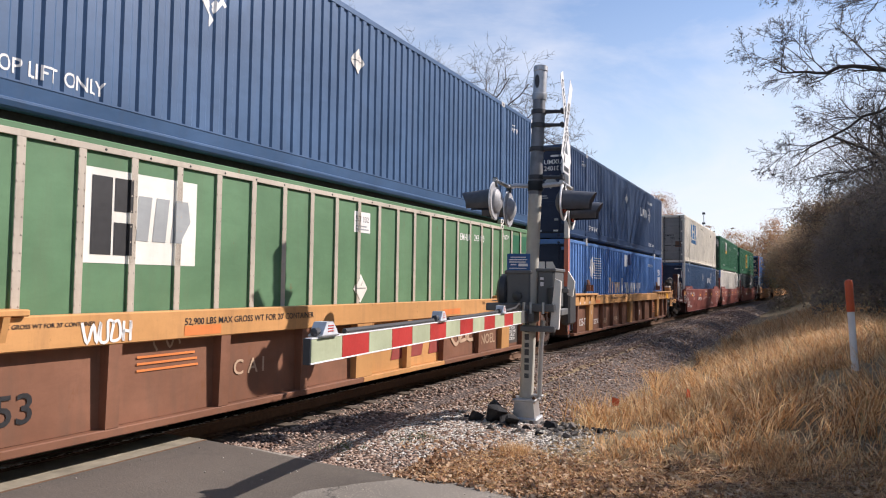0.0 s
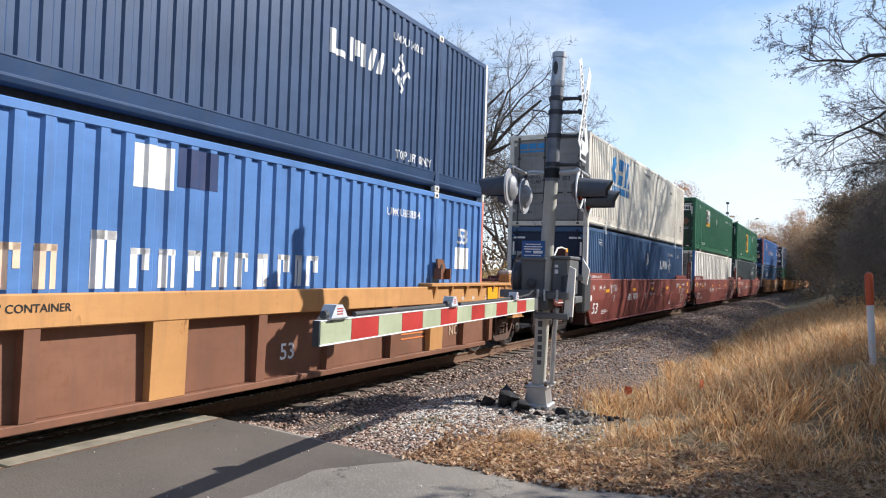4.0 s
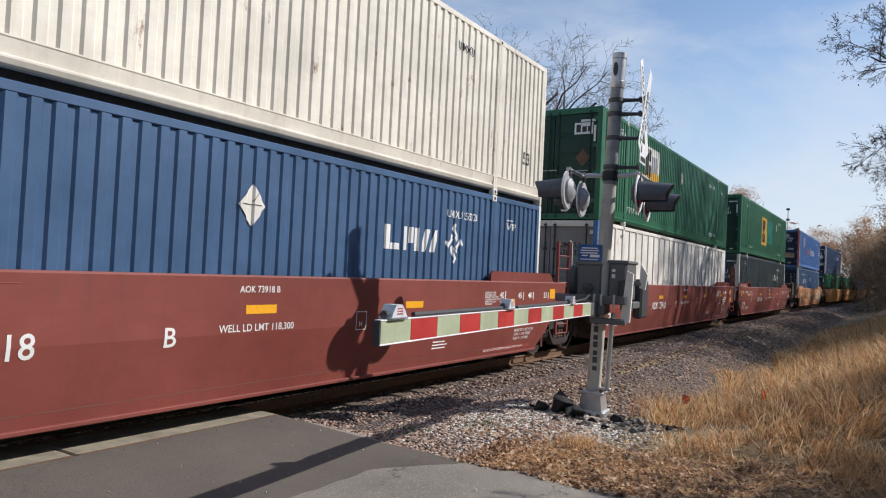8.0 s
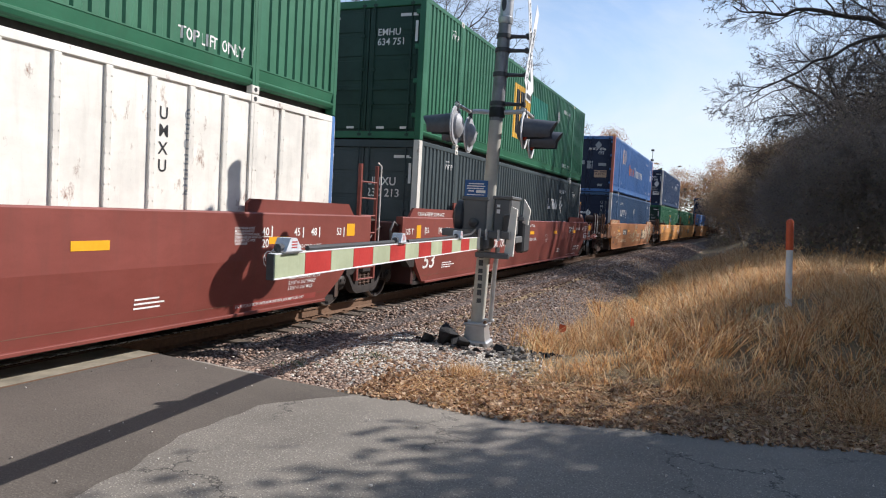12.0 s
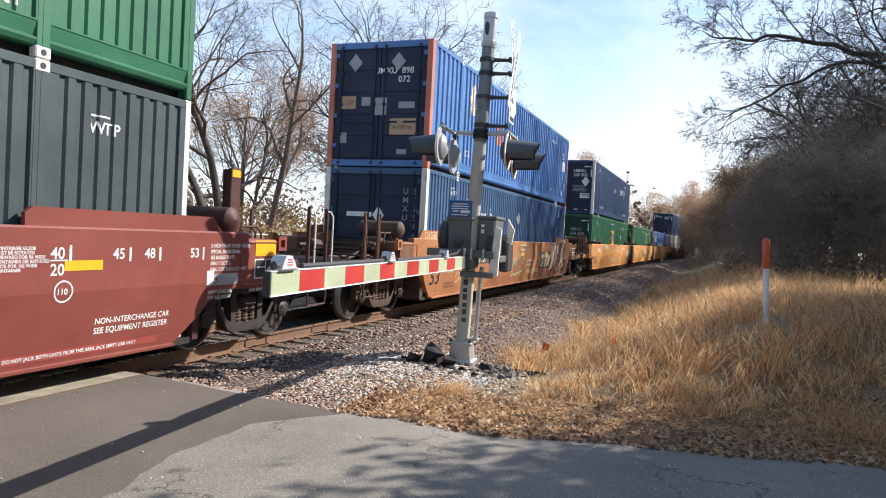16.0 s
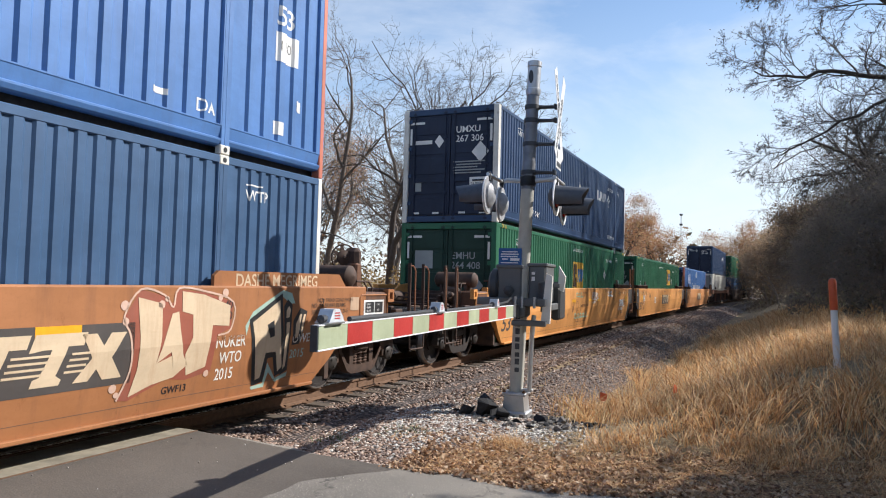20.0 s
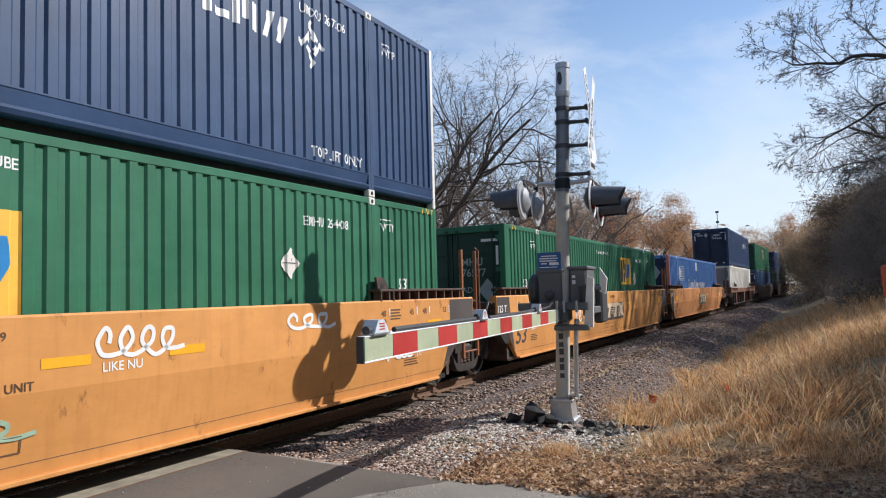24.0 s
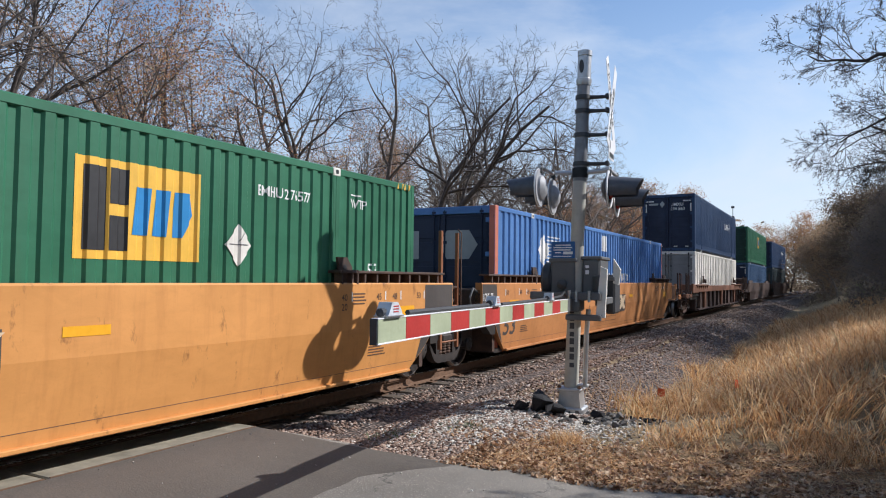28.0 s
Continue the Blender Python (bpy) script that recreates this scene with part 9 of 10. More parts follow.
tagged(new("weeds", mesh_arrays("weeds", v, f, GREENBLADE)), "small green weeds in the gravel", "weed", "", "stuff")

LEAF = hue_material("fallen_leaf", [(0.0, (0.15, 0.07, 0.035)), (0.35, (0.34, 0.18, 0.09)), (0.65, (0.54, 0.33, 0.18)), (1.0, (0.74, 0.56, 0.38))], 0.75, 0.0, 0.25)


def leaves(px, py, pz, size, tilt=0.5):
    n = len(px)
    a = rng.uniform(0, 2 * np.pi, n)
    c, s = np.cos(a), np.sin(a)
    shape = np.array([(-1, 0), (-0.25, -0.5), (0.5, -0.42), (1, 0), (0.4, 0.48), (-0.3, 0.45)])
    curl = rng.uniform(-tilt, tilt, (n, 6)) * 0.7 + 0.35
    v = np.stack([px[:, None] + size[:, None] * (shape[None, :, 0] * c[:, None] - shape[None, :, 1] * s[:, None]), py[:, None] + size[:, None] * (shape[None, :, 0] * s[:, None] + shape[None, :, 1] * c[:, None]), pz[:, None] + size[:, None] * curl], -1)
    f = (6 * np.arange(n)[:, None, None] + np.array([(0, 1, 5), (1, 4, 5), (1, 2, 4), (2, 3, 4)])[None]).reshape(-1, 3)
    return v.reshape(-1, 3), f


n = 17000
lx = 3.3 + 10.0 * rng.random(n) ** 0.9
le = np.array([road_edge(a) for a in lx])
ly = le - 0.1 + np.abs(rng.normal(0, 0.75, n)) * (1 + 0.08 * (lx - 4))
keep = (lx > 3.9) | (ly > 7.6)
lx, ly = lx[keep], ly[keep]
v, f = leaves(lx, ly, np.maximum(gz(lx, ly), -0.10) + rng.uniform(0.0, 0.03, len(lx)), rng.uniform(0.014, 0.042, len(lx)), 1.0)
tagged(new("fallen_leaves", mesh_arrays("fallen_leaves", v, f, LEAF)), "brown curled fallen leaves along the road's edge", "leaf litter", "", "stuff")
# chopped straw lying flat among them
n = 20000
lx = rng.uniform(4.2, 13.0, n)
ly = np.array([road_edge(a) for a in lx]) + np.abs(rng.normal(0.35, 0.7, n))
a, L = rng.uniform(0, 2 * np.pi, n), rng.uniform(0.05, 0.2, n)
z = gz(lx, ly) + rng.uniform(0.005, 0.05, n)
c, s = np.cos(a), np.sin(a)
v = np.stack([np.stack([lx - c * L, ly - s * L, z], -1), np.stack([lx + s * 0.004, ly - c * 0.004, z + 0.01], -1), np.stack([lx + c * L, ly + s * L, z + rng.uniform(-0.01, 0.05, n)], -1), np.stack([lx - s * 0.004, ly + c * 0.004, z + 0.01], -1)], 1).reshape(-1, 3)
f = 4 * np.arange(n)[:, None] + np.array([[0, 1, 2, 3]])
tagged(new("flattened_straw", mesh_arrays("flattened_straw", v, f, STRAW)), "flattened straw among the leaves", "grass", "", "stuff")
# a few crumbs of stone and leaf on the road
n = 260
lx, ly = rng.uniform(1.6, 9.5, n), rng.uniform(-1.0, 6.6, n)
keep = ly < np.array([road_edge(a) for a in lx]) - 0.05
lx, ly = lx[keep], ly[keep]
v, f = stones(np.stack([lx, ly, np.array([road_height(a, b) for a, b in zip(lx, ly)]) + 0.018], -1), rng.uniform(0.004, 0.014, len(lx)))
tagged(new("road_grit", mesh_arrays("road_grit", v, f, LIME)), "scattered pale grit on the asphalt", "gravel", "", "stuff")


# ---- trees ----
class Growth:
    """Gathers the limbs of one tree as short tapering prisms, and its leaves."""

    def __init__(self, seed):
        self.r = random.Random(seed)
        self.seg, self.tips, self.boughs = [], [], []

    def limb(self, p, d, length, radius, level, spec):
        r = self.r
        steps = max(2, min(7, int(length / spec["step"]) + 1))
        p, d = Vector(p), Vector(d).normalized()
        each = length / steps
        children = spec["split"][level] if level < len(spec["split"]) else 0
        born = [r.uniform(0.25 if level else spec["clear"], 1.0) for _ in range(children)]
        for i in range(steps):
            a, b = i / steps, (i + 1) / steps
            wob = spec["wobble"] * (1 + 0.4 * level)
            d = (d + Vector((r.gauss(0, wob), r.gauss(0, wob), r.gauss(0, wob) + spec["lift"][min(level, len(spec["lift"]) - 1)])) + Vector(spec.get("pull", (0, 0, 0))) * (0.25 if level == 1 else 0.05)).normalized()
            q = p + d * each
            r0, r1 = radius * (1 - 0.72 * a), radius * (1 - 0.72 * b)
            self.seg.append((p.copy(), q.copy(), r0, r1, level))
            for c in born:
                if a <= c < b or (c == 1.0 and i == steps - 1):
                    at = p.lerp(q, (c - a) / (b - a))
                    side = d.orthogonal().normalized()
                    side.rotate(Matrix.Rotation(r.uniform(0, 2 * math.pi), 3, d))
                    ang = radians(r.uniform(*spec["angle"]))
                    way = d * math.cos(ang) + side * math.sin(ang)
                    size = length * r.uniform(*spec["ratio"]) * (1.15 - 0.55 * c)
                    self.limb(at, way, size, max(spec["twig"], radius * (1 - 0.7 * c) * r.uniform(0.5, 0.74)), level + 1, spec)
            p = q
        if level >= len(spec["split"]) - 1:
            self.tips.append((p.copy(), d.copy()))

    def wood(self, lo=0, hi=9):
        big = [s for s in self.seg if s[4] <= 1 and lo <= s[4] <= hi]
        small = [s for s in self.seg if s[4] > 1 and lo <= s[4] <= hi]
        out, base = [], 0
        for segs, n in ((big, 7), (small, 3)):
            if not segs:
                continue
            a = np.array([s[0] for s in segs])
            b = np.array([s[1] for s in segs])
            r0 = np.array([s[2] for s in segs])[:, None, None]
            r1 = np.array([s[3] for s in segs])[:, None, None]
            d = b - a
            d /= np.linalg.norm(d, axis=1, keepdims=True)
            h = np.where(np.abs(d[:, 2:3]) < 0.9, np.array([[0.0, 0, 1]]), np.array([[1.0, 0, 0]]))
            u = np.cross(d, h)
            u /= np.linalg.norm(u, axis=1, keepdims=True)
            w = np.cross(d, u)
            t = np.linspace(0, 2 * np.pi, n, endpoint=False)
            ring = u[:, None] * np.cos(t)[None, :, None] + w[:, None] * np.sin(t)[None, :, None]
            v = np.concatenate([a[:, None] + ring * r0, b[:, None] + ring * r1], 1)
            k = np.arange(n)
            quad = np.stack([k, (k + 1) % n, (k + 1) % n + n, k + n], -1)
            out.append((v.reshape(-1, 3), (quad[None] + 2 * n * np.arange(len(segs))[:, None, None]).reshape(-1, 4)))
        v = np.concatenate([o[0] for o in out])
        f = np.concatenate([out[0][1]] + [o[1] + len(out[0][0]) for o in out[1:]])
        return v, f

    def foliage(self, per, size, spread, keep=1.0):
        pts = []
        for p, d in self.tips:
            if self.r.random() < keep:
                for _ in range(per):
                    pts.append((p.x + self.r.gauss(0, spread), p.y + self.r.gauss(0, spread), p.z + self.r.gauss(0, spread)))
        return quads(np.array(pts), size, self.r.randrange(9999))


def quads(c, size, seed):
    """Small folded leaves turned every way."""
    g = np.random.default_rng(seed)
    n = len(c)
    a = g.normal(size=(n, 3))
    a /= np.linalg.norm(a, axis=1, keepdims=True)
    b = np.cross(a, g.normal(size=(n, 3)))
    b /= np.linalg.norm(b, axis=1, keepdims=True)
    s = (size * g.uniform(0.6, 1.3, n))[:, None]
    v = np.stack([c - a * s, c - b * s * 0.55, c + a * s, c + b * s * 0.55], 1).reshape(-1, 3)
    return v, 4 * np.arange(n)[:, None] + np.array([[0, 1, 2, 3]])


BARK = plain("grey_brown_bark", (0.095, 0.078, 0.068), 0.9, 0, 0.35, 7.0, 0.8, 0.02)
PALEBARK = plain("pale_grey_bark", (0.17, 0.138, 0.115), 0.9, 0, 0.3, 7.0, 0.6, 0.02)
DARKBARK = plain("dark_bark", (0.055, 0.046, 0.040), 0.9, 0, 0.35, 7.0, 0.8, 0.02)
RUSSET = hue_material("russet_leaves", [(0.0, (0.32, 0.14, 0.075)), (0.4, (0.58, 0.28, 0.15)), (0.75, (0.66, 0.42, 0.23)), (1.0, (0.55, 0.47, 0.24))], 0.7, 0.0, 0.5)
OLIVE = hue_material("olive_brown_leaves", [(0.0, (0.05, 0.045, 0.025)), (0.4, (0.09, 0.085, 0.04)), (0.75, (0.15, 0.11, 0.055)), (1.0, (0.22, 0.13, 0.06))], 0.75)
GOLDEN = hue_material("golden_leaves", [(0.0, (0.25, 0.14, 0.05)), (0.5, (0.42, 0.27, 0.09)), (1.0, (0.50, 0.38, 0.16))], 0.7, 0.0, 0.4)

TANLEAF = hue_material("dry_seed_pods", [(0.0, (0.20, 0.13, 0.08)), (0.5, (0.42, 0.30, 0.20)), (1.0, (0.55, 0.44, 0.33))], 0.8, 0.0, 0.3)

BARE = dict(split=(9, 7, 5, 4), step=0.6, clear=0.26, wobble=0.15, lift=(0.03, 0.04, 0.02, 0.0), angle=(32, 70), ratio=(0.45, 0.7), twig=0.009)
DENSE = dict(split=(10, 7, 6, 5), step=0.7, clear=0.2, wobble=0.11, lift=(0.03, 0.05, 0.03, 0.0), angle=(22, 55), ratio=(0.45, 0.68), twig=0.006)
POD = dict(split=(9, 6, 5, 4), step=0.7, clear=0.3, wobble=0.10, lift=(0.03, 0.04, 0.02, 0.0), angle=(28, 62), ratio=(0.45, 0.7), twig=0.008)
SLIM = dict(split=(10, 7, 5, 3), step=0.6, clear=0.25, wobble=0.16, lift=(0.05, 0.06, 0.03, 0.0), angle=(30, 66), ratio=(0.38, 0.62), twig=0.009)


def tree(label, at, height, radius, spec, seed, bark, lean=(0, 0), stems=1, leaf=None, per=0, size=0.06, spread=0.2, keep=1.0, name="tree", group="trees round the track", spin=0.0):
    g = Growth(seed)
    for k in range(stems):
        a = 2 * math.pi * k / max(1, stems) + seed
        out = 0.0 if stems == 1 else 0.28
        g.limb((0.15 * out * math.cos(a), 0.15 * out * math.sin(a), -0.3), (lean[0] + out * math.cos(a), lean[1] + out * math.sin(a), 1.0), height * g.r.uniform(0.62, 0.75), radius * (1 if stems == 1 else 0.7), 0, spec)
    ob = thing(name, label, "tree" if name == "tree" else name, group, "", pose(at[0], at[1], at[2] if len(at) > 2 else ground_z(at[0], at[1]), 0, 0, spin))
    for piece, lo, hi in (("trunk", 0, 0), ("branching", 1, 1), ("twig_growth", 2, 9)):
        v, f = g.wood(lo, hi)
        ob_piece = new(piece, mesh_arrays(piece, v, f, bark, lo < 2))
        ob_piece.parent = ob
        if lo:
            ob_piece["kind"] = "stuff"
    if leaf and per:
        v, f = g.foliage(per, size, spread, keep)
        crown = new("crown", mesh_arrays("crown", v, f, leaf))
        crown.parent = ob
    return ob


# behind the track
t_fork = tree("tall bare forked tree behind the track", (-13.5, 37.5), 21.5, 0.34, BARE, 11, BARK, (0.03, 0.0), 2)
t_lean = tree("wide bare tree with leaning limbs", (-16.0, 30.0), 19.0, 0.36, BARE, 24, BARK, (-0.12, -0.22), 3)
t_pod = tree("many-stemmed bare tree hung with dry pods", (-14.0, 9.2), 17.0, 0.36, POD, 33, BARK, (0.06, 0.12), 3, TANLEAF, 2, 0.05, 0.35, 0.8)
t_red = tree("tree with thin russet autumn leaves", (-19.0, 21.5), 18.0, 0.26, DENSE, 45, PALEBARK, (0, 0), 3, RUSSET, 5, 0.055, 0.4, 0.8)
t_slim = tree("slim bare tree in the wood behind the track", (-17.0, 48.0), 19.0, 0.25, SLIM, 52, PALEBARK)
t_slim2 = tree("slim bare tree in the wood behind the track", (-15.0, 56.0), 18.0, 0.24, SLIM, 57, PALEBARK, (0.08, 0), 2)
t_gold = tree("tree with sparse golden autumn leaves", (-20.0, 84.0), 16.0, 0.2, DENSE, 61, BARK, (0, 0), 1, RUSSET, 6, 0.10, 0.5, 0.8)
t_olive = tree("small leafy tree in dull autumn colour", (-36.0, 2.0), 9.0, 0.15, DENSE, 66, BARK, (0, 0), 2, GOLDEN, 7, 0.07, 0.4, 0.9)


def repeat(ob, spots):
    for x, y, s, turn in spots:
        x = x + bend(y)
        c = copy_thing(ob, pose(x, y, ground_z(x, y), 0, 0, turn))
        c.scale = (s, s, s * random.uniform(0.92, 1.08))


repeat(t_slim, [(-13.0, 44.0, 0.95, 60), (-19.0, 53.0, 1.1, 130), (-14.5, 62.0, 1.0, 200), (-17.5, 69.0, 1.15, 20), (-21.0, 41.0, 1.05, 250), (-14.0, 75.0, 1.1, 150), (-15.5, 41.0, 0.8, 280)])
repeat(t_slim2, [(-18.5, 60.0, 1.1, 70), (-13.0, 52.0, 0.9, 160), (-16.5, 80.0, 1.2, 240), (-12.5, 68.0, 0.85, 300)])
repeat(t_fork, [(15.0, 33.0, 0.8, 20), (16.0, 40.0, 0.8, 200), (15.0, 47.0, 0.78, 110), (14.5, 54.0, 0.75, 290), (-24.0, 58.0, 1.0, 140), (-22.0, 72.0, 1.05, 230)])
repeat(t_red, [(-25.0, 44.0, 0.9, 200), (-29.0, 8.0, 0.9, 40)])
repeat(t_gold, [(-16.0, 92.0, 0.9, 80), (-13.0, 101.0, 0.95, 170), (-24.0, 98.0, 1.1, 250), (-9.5, 118.0, 0.9, 20), (-14.0, 130.0, 1.0, 300), (-6.0, 140.0, 0.95, 210), (-1.0, 150.0, 1.0, 100), (9.0, 155.0, 1.1, 33), (-19.0, 115.0, 1.1, 60), (5.0, 142.0, 0.9, 270)])
repeat(t_olive, [(-26.0, 3.0, 1.1, 80), (-29.0, 13.0, 1.0, 190), (-32.0, 22.0, 1.2, 20), (-33.0, 30.0, 0.8, 300)])


# the wood on the near side
TWIG = plain("grey_brown_twigs", (0.27, 0.225, 0.195), 0.9, 0, 0.35, 7.0, 0.6, 0.02)
BRUSH = hue_material("withered_brush_leaves", [(0.0, (0.14, 0.115, 0.095)), (0.45, (0.25, 0.205, 0.165)), (0.8, (0.36, 0.28, 0.20)), (1.0, (0.26, 0.26, 0.15))], 0.75, 0.0, 0.5)


TAN = hue_material("tan_autumn_leaves", [(0.0, (0.26, 0.17, 0.11)), (0.4, (0.42, 0.29, 0.18)), (0.75, (0.52, 0.40, 0.25)), (1.0, (0.48, 0.26, 0.14))], 0.75, 0.0, 0.45)
WITHER = hue_material("withered_brown_leaves", [(0.0, (0.13, 0.09, 0.065)), (0.45, (0.23, 0.16, 0.11)), (0.8, (0.31, 0.22, 0.14)), (1.0, (0.24, 0.22, 0.12))], 0.75, 0.0, 0.4)


def bough(g, pts, r0, r1, spec, children, length, sag):
    """A main limb along a drawn line, with side limbs born along it."""
    pts = [Vector(p) for p in pts]
    fine = []
    for i in range(len(pts) - 1):
        p0, p1, p2, p3 = pts[max(0, i - 1)], pts[i], pts[i + 1], pts[min(len(pts) - 1, i + 2)]
        for k in range(4):
            t = k / 4
            fine.append(0.5 * (2 * p1 + (p2 - p0) * t + (2 * p0 - 5 * p1 + 4 * p2 - p3) * t * t + (3 * p1 - p0 - 3 * p2 + p3) * t ** 3))
    fine.append(pts[-1])
    fine = [p + Vector((g.r.gauss(0, 0.04), g.r.gauss(0, 0.04), g.r.gauss(0, 0.04))) for p in fine]
    n = len(fine) - 1
    g.boughs.append((fine, r0, r1))
    for k in range(children):
        c = 0.18 + 0.82 * (k + g.r.random()) / children
        i = min(n - 1, int(c * n))
        d = (fine[i + 1] - fine[i]).normalized()
        side = d.orthogonal().normalized()
        side.rotate(Matrix.Rotation(g.r.uniform(0, 2 * math.pi), 3, d))
        ang = radians(g.r.uniform(25, 60))
        way = d * math.cos(ang) + side * math.sin(ang) + Vector((0, 0, sag))
        g.limb(fine[i], way, length * g.r.uniform(0.6, 1.1) * (1.15 - 0.5 * c), max(0.02, (r0 + (r1 - r0) * c) * 0.5), 2, spec)


def arching_tree():
    """The big bare tree whose limbs arch out towards the track."""
    g = Growth(77)
    spec = dict(split=(0, 0, 8, 6, 5), step=0.42, clear=0.3, wobble=0.10, lift=(0.0, 0.0, 0.015, 0.0, -0.01), angle=(24, 56), ratio=(0.38, 0.62), twig=0.0065)
    bough(g, [(0, 0, -0.6), (0.1, 0, 0.35), (0.7, 0, 1.5), (1.6, 0, 3.3), (2.1, 0, 4.4), (2.7, 0.1, 6.3), (2.9, 0.2, 8.6), (2.8, 0.3, 11.4), (2.5, 0.4, 14.0)], 0.30, 0.06, spec, 10, 4.0, 0.1)
    bough(g, [(2.5, 0, 5.6), (1.9, -0.1, 6.45), (1.0, -0.3, 6.6), (-1.2, -0.4, 7.1), (-2.8, -0.5, 7.5), (-4.0, -0.4, 7.45), (-4.9, -0.4, 7.7)], 0.14, 0.02, spec, 19, 2.7, -0.05)
    bough(g, [(2.8, 0.1, 6.3), (1.9, 0.3, 6.9), (0.3, 0.6, 8.9), (-1.5, 0.8, 10.1), (-2.8, 0.8, 10.8), (-4.0, 0.7, 11.1)], 0.14, 0.02, spec, 18, 2.9, 0.0)
    bough(g, [(2.3, 0, 5.0), (0.9, -0.8, 6.0), (-0.9, -1.3, 6.4), (-2.6, -1.5, 5.7), (-4.2, -1.6, 4.8)], 0.10, 0.02, spec, 16, 2.5, -0.15)
    bough(g, [(1.8, 0, 3.8), (0.6, 0.8, 4.9), (-1.2, 1.3, 5.2), (-2.8, 1.4, 4.5)], 0.09, 0.02, spec, 12, 2.4, -0.1)
    bough(g, [(2.9, 0.2, 8.4), (1.8, 0.0, 10.2), (0.2, -0.3, 12.0), (-1.4, -0.5, 13.0), (-2.6, -0.5, 13.4)], 0.10, 0.02, spec, 17, 2.8, 0.0)
    bough(g, [(2.9, 0.2, 9.0), (3.6, 0.6, 11.0), (4.6, 0.8, 13.0)], 0.12, 0.03, spec, 7, 3.5, 0.1)
    bough(g, [(2.5, 0.1, 5.6), (3.8, -0.4, 7.6), (5.2, -0.6, 9.4)], 0.12, 0.03, spec, 7, 3.5, 0.1)
    ob = thing("tree", "big dark bare tree with limbs arching towards the track", "tree", "trees round the track", "", pose(14.2, 38.6, 0.5) @ Matrix.Diagonal((1.55, 1.55, 1.55, 1)))
    for k, (line, r0, r1) in enumerate(g.boughs):
        part("bough" if k else "trunk", Geo().tube(line, r0 * 0.95, 10, r1), DARKBARK, ob, "", 70)
    v, f = g.wood()
    twigs = new("twig_growth", mesh_arrays("twig_growth", v, f, DARKBARK))
    twigs.parent, twigs["kind"] = ob, "stuff"
    v, f = g.foliage(1, 0.035, 0.12, 0.10)
    c = new("crown", mesh_arrays("crown", v, f, BRUSH))
    c.parent = ob


arching_tree()
n_dark = tree("grey-brown twiggy tree in the near-side wood", (13.5, 38.0), 10.5, 0.2, DENSE, 81, TWIG, (-0.05, 0), 3, BRUSH, 1, 0.05, 0.4, 0.6)
n_bush = tree("dense grey-brown thicket of twigs", (11.5, 32.0), 6.0, 0.08, DENSE, 88, TWIG, (0, 0), 6, BRUSH, 1, 0.045, 0.3, 0.6, "bush", "thicket beside the track")
n_brown = tree("tree with withered brown leaves", (11.0, 62.0), 10.0, 0.2, DENSE, 92, BARK, (0, 0), 2, WITHER, 3, 0.075, 0.45, 0.8)
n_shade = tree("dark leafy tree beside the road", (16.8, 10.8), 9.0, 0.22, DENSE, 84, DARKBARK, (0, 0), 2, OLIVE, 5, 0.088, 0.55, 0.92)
repeat(n_shade, [(15.2, 10.0, 1.08, 200), (17.6, 10.2, 1.15, 100), (14.8, 8.4, 0.95, 300), (20.0, 11.4, 1.25, 10), (14.6, 7.0, 0.85, 150), (17.6, 7.4, 1.05, 250), (22.5, 13.0, 1.4, 330), (17.0, 18.4, 0.95, 75), (19.2, 18.4, 1.1, 20), (17.8, 14.2, 0.85, 130), (19.8, 21.6, 0.9, 260)])
repeat(t_fork, [(14.6, 46.5, 0.9, 35), (15.2, 52.5, 0.9, 140), (16.8, 42.0, 0.9, 290), (18.5, 48.0, 1.0, 70)])
repeat(n_dark, [(12.5, 47.0, 0.95, 210), (16.0, 42.0, 1.1, 20), (15.5, 53.0, 1.1, 330), (19.0, 50.0, 1.2, 170), (14.5, 31.5, 0.9, 80)])
repeat(n_bush, [(13.2, 30.0, 1.0, 40), (10.8, 37.0, 0.9, 300), (11.6, 43.0, 1.1, 10), (10.6, 50.0, 1.0, 250), (13.6, 34.5, 1.1, 170), (10.3, 57.0, 1.0, 60), (15.2, 33.0, 1.1, 260), (14.6, 27.5, 0.8, 120)])
repeat(n_brown, [(9.4, 66.0, 0.7, 205), (9.6, 73.0, 0.75, 300), (12.0, 66.0, 1.05, 33), (14.0, 57.0, 1.15, 250), (12.5, 78.0, 1.15, 10), (13.5, 95.0, 1.3, 20), (12.0, 84.0, 1.0, 190), (15.0, 70.0, 1.1, 140)])
n_tan = tree("tall tree with tan autumn leaves", (8.2, 84.0), 8.5, 0.2, DENSE, 97, TWIG, (0, 0), 2, TAN, 3, 0.085, 0.45, 0.8)
repeat(n_tan, [(7.0, 92.0, 0.95, 160), (8.8, 98.0, 1.1, 260), (10.5, 90.0, 1.2, 30), (7.6, 106.0, 1.15, 120), (11.0, 108.0, 1.3, 10), (6.8, 116.0, 1.25, 210), (9.5, 122.0, 1.4, 220), (6.4, 128.0, 1.35, 310), (9.5, 134.0, 1.5, 80), (7.0, 140.0, 1.5, 10), (12.5, 118.0, 1.5, 190), (6.8, 150.0, 1.6, 300)])

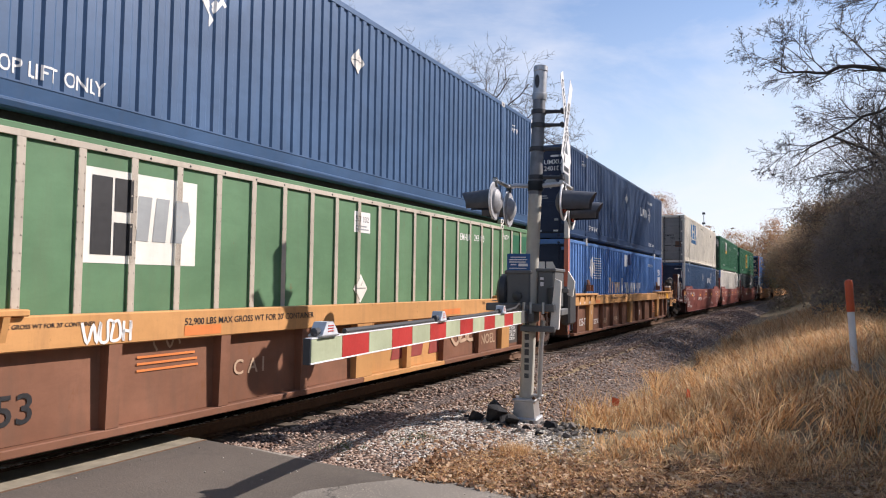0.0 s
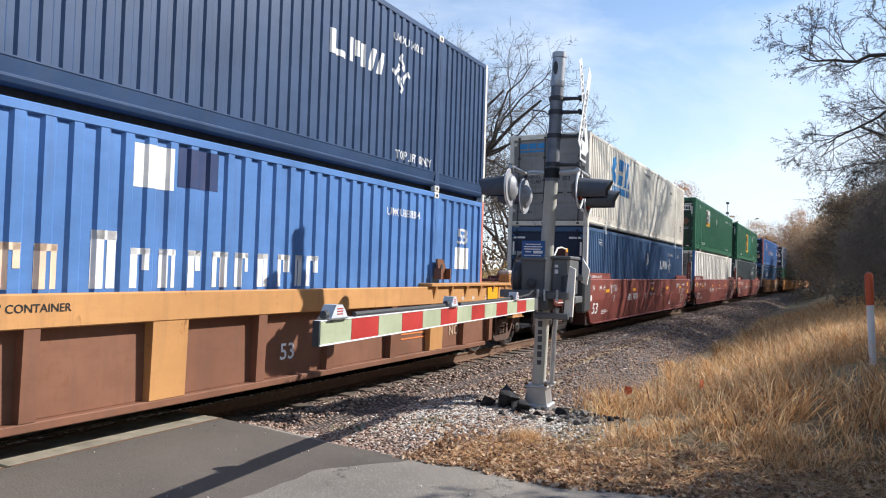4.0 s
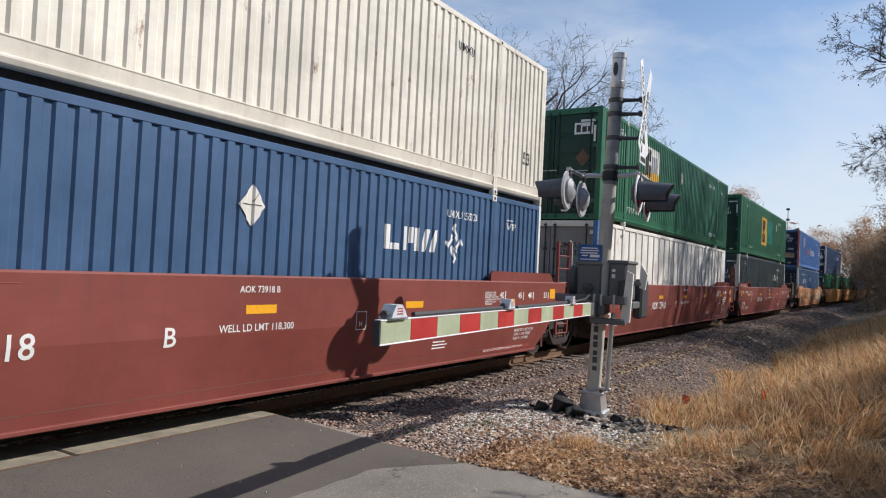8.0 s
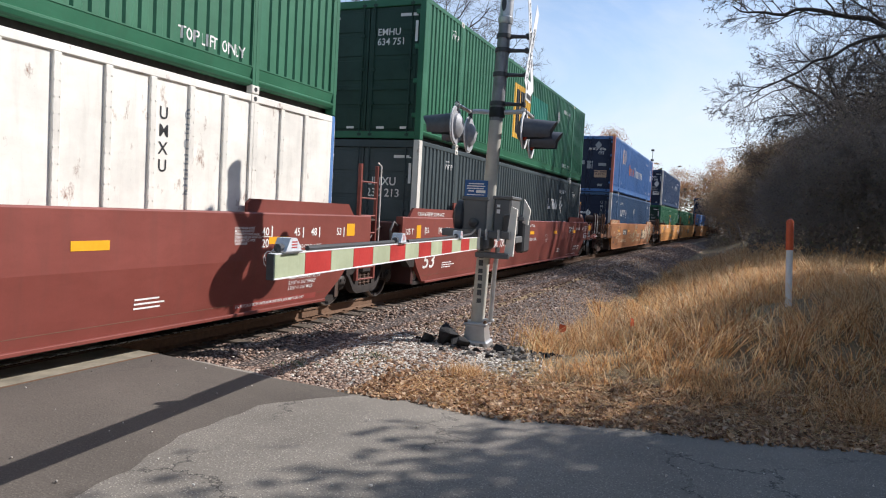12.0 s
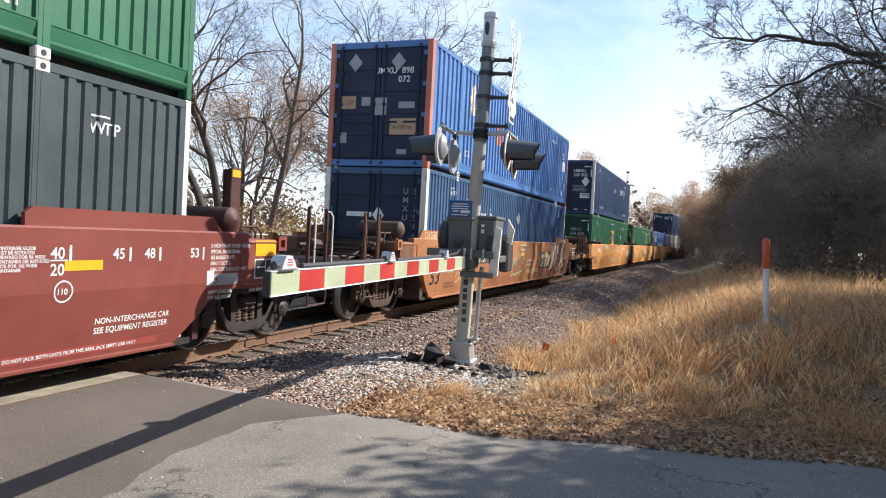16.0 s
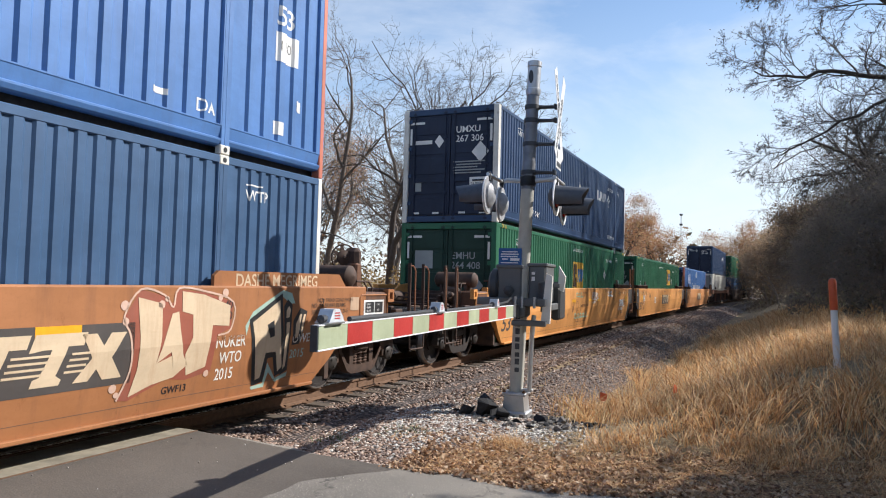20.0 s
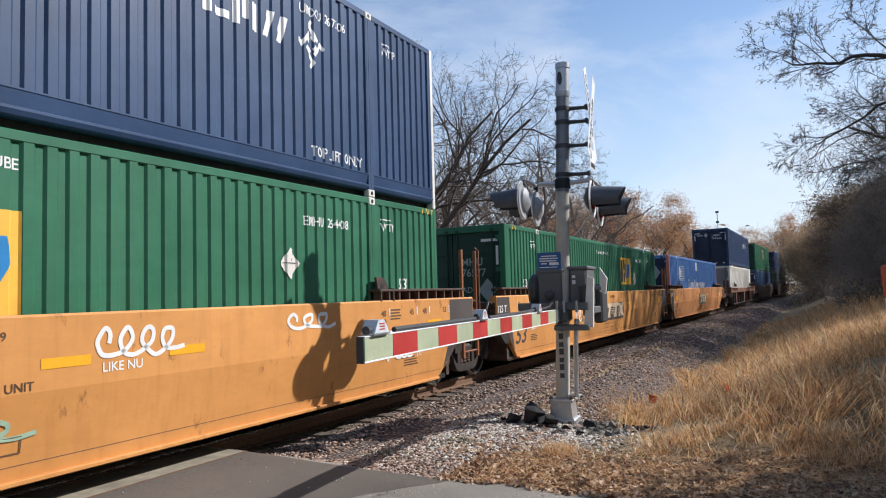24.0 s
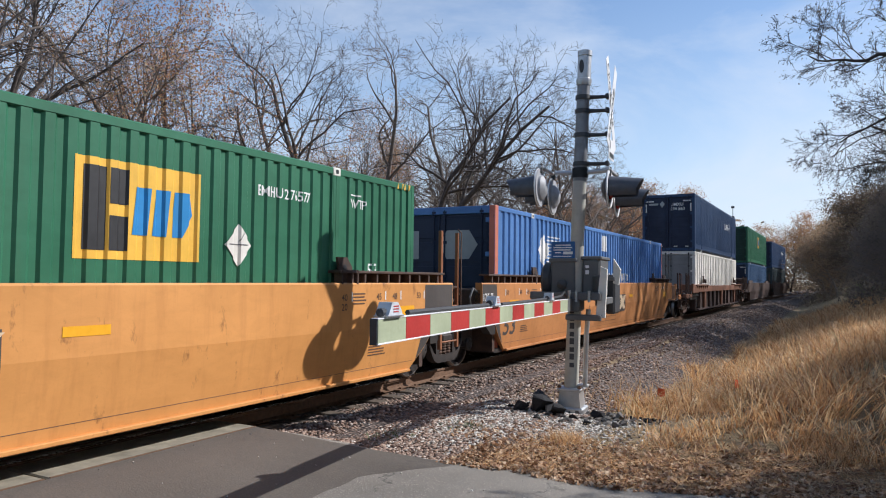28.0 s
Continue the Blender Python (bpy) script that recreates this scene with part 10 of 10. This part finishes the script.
# unseen trees added behind the road, to block low sky light from there
repeat(n_brown, [(-13.0, -16.0, 1.1, 30), (-7.0, -19.0, 1.0, 110), (-1.0, -22.0, 1.1, 200), (5.0, -17.0, 1.0, 290), (11.0, -19.0, 1.1, 10), (17.0, -15.0, 1.0, 80), (23.0, -9.0, 1.1, 170), (-19.0, -12.0, 1.0, 250), (26.0, 0.0, 1.1, 320)])
repeat(n_dark, [(-10.0, -24.0, 1.2, 60), (2.0, -28.0, 1.3, 150), (14.0, -26.0, 1.3, 240), (20.0, -20.0, 1.2, 330)])

# far woods, one mass of crowns
def far_woods():
    r = np.random.default_rng(3)
    pts = []
    for k in range(260):
        a = r.uniform(-75, 60)
        d = r.uniform(130, 230)
        x, y = d * math.sin(math.radians(a)), d * math.cos(math.radians(a))
        if abs(x - track_x(y)) < 6:
            continue
        h = r.uniform(7, 13)
        c = r.normal(0, 1, (110, 3)) * np.array([2.6, 2.6, h * 0.26]) + np.array([x, y, h * 0.5])
        pts.append(c)
    c = np.concatenate(pts)
    c[:, 2] = np.abs(c[:, 2])
    return quads(c, 0.55, 4)


v, f = far_woods()
FARWOOD = hue_material("far_autumn_woods", [(0.0, (0.10, 0.07, 0.05)), (0.4, (0.20, 0.14, 0.09)), (0.75, (0.28, 0.19, 0.11)), (1.0, (0.20, 0.19, 0.10))], 0.85)
tagged(new("far_woods", mesh_arrays("far_woods", v, f, FARWOOD)), "distant brown autumn woods", "woods", "", "stuff")

# undergrowth below the trees on both sides
def undergrowth(boxes, seed, material, label, size=0.10):
    r = np.random.default_rng(seed)
    pts = []
    for x0, x1, y0, y1, h, cnt in boxes:
        x, y = r.uniform(x0, x1, cnt), r.uniform(y0, y1, cnt)
        z = gz(x, y) + h * r.random(cnt) ** 1.6 * (0.5 + 0.5 * np.sin(x * 0.9 + y * 0.7) ** 2)
        pts.append(np.stack([x + [track_x(b) for b in y], y, z], -1))
    v, f = quads(np.concatenate(pts), size, seed)
    tagged(new("undergrowth", mesh_arrays("undergrowth", v, f, material)), label, "undergrowth", "", "stuff")


undergrowth([(10.0, 16, 28, 60, 2.0, 7000), (7.5, 12, 60, 130, 3.0, 6000), (4.2, 8, 75, 150, 2.5, 5000), (8.0, 11.0, 34, 60, 1.6, 3000)], 12, BRUSH, "brown brambles at the foot of the wood")
undergrowth([(-22, -9.5, 14, 60, 2.6, 14000), (-18, -8.5, 60, 130, 3.5, 7000), (-30, -18, -10, 20, 1.5, 3000)], 13, GOLDEN, "dry scrub behind the track")


undergrowth([(5.0, 20, 95, 150, 6.0, 9000), (-14, -4, 110, 160, 6.0, 5000), (-6, 10, 165, 190, 9.0, 4000)], 15, WITHER, "brown brush where the track turns away", 0.28)


# lawn glimpsed past the thicket
LAWN = plain("mown_lawn", (0.10, 0.15, 0.035), 0.95, 0, 0.3, 20.0, 0.5, 0.02)
tagged(part("lawn", sheet([float(a) for a in np.arange(11.2, 40.0, 1.2)], [float(a) for a in np.arange(18.0, 30.0, 1.0)], lambda x, y: ground_z(x, y) + 0.03), LAWN, None, "", 60), "sunlit mown lawn past the verge", "lawn", "", "structure")

# distant lamp pole
pole = thing("floodlight_pole", "tall thin floodlight pole far beyond the track", "light pole", "", "", pose(-9.2, 150.0, 0.0))
part("shaft", Geo().tube([(0, 0, 0), (0, 0, 16.6)], 0.12, 8, 0.08), ALU, pole)
for z in (16.2, 14.2):
    part("floodlight", Geo().box((-0.3, -0.2, z), (0.3, 0.2, z + 0.4), 0.05), DARKGREY, pole)

# house and fence beyond the track
BRICKY = plain("tan_brick_wall", (0.34, 0.26, 0.19), 0.9, 0, 0.25, 8.0, 0.4, 0.01)
ROOFM = plain("brown_shingle_roof", (0.10, 0.085, 0.075), 0.9, 0, 0.3, 6.0, 0.6, 0.02)
GLASSY = plain("dark_window_glass", (0.03, 0.035, 0.04), 0.08, 0.0, 0.1)
house = thing("house", "low tan house with a brown shingle roof", "house", "", "", pose(-31.0, 14.5, 0.3, 0, 0, 12))
part("wall", Geo().box((-5, -6, 0), (5, 6, 2.7)), BRICKY, house)
part("roof", Geo().slab([(-5.9, 2.6), (5.9, 2.6), (5.7, 2.75), (0, 4.6), (-5.7, 2.75)], "y", -6.8, 6.8), ROOFM, house)
part("fascia", Geo().box((5.75, -6.8, 2.5), (5.92, 6.8, 2.72)), SIGNWHITE, house)
for y in (-4.0, 0.2, 4.2):
    w = part("window", Geo().box((4.98, y - 0.7, 0.9), (5.05, y + 0.7, 2.1), 0.01), SIGNWHITE, house)
    part("pane", Geo().box((5.05, y - 0.6, 1.0), (5.06, y + 0.6, 2.0)), GLASSY, w)
part("garage_door", Geo().box((4.98, 1.6, 0.0), (5.04, 3.2, 2.1)), SIGNWHITE, house)
fence = thing("fence", "grey wire fence on steel posts beyond the track", "fence")
for k in range(14):
    y = 5.8 + 2.4 * k
    part("fence_post", Geo().tube([(-10.5, y, -0.2), (-10.5, y, 1.35)], 0.035, 6), ALU, fence)
for z in (0.35, 0.8, 1.3):
    part("wire", Geo().tube([(-10.5, 5.8 + 2.4 * k, z) for k in range(14)], 0.012 if z < 1.2 else 0.025, 5), ALU, fence)


# ---- what moves ----
def motions():
    times = [0.5 * k for k in range(57)]
    for ob, mid, z in TRAIN:
        walk(ob, [(t, track_pose(mid - run(t), z)) for t in times])
    spin = [0.1 * k for k in range(281)]
    for wheel, y in AXLES:
        home = wheel.matrix_basis.translation.copy()
        walk(wheel, [(t, pose(home.x, home.y, home.z, math.degrees(run(t) / WHEEL_R), 0, 0)) for t in spin])


motions()
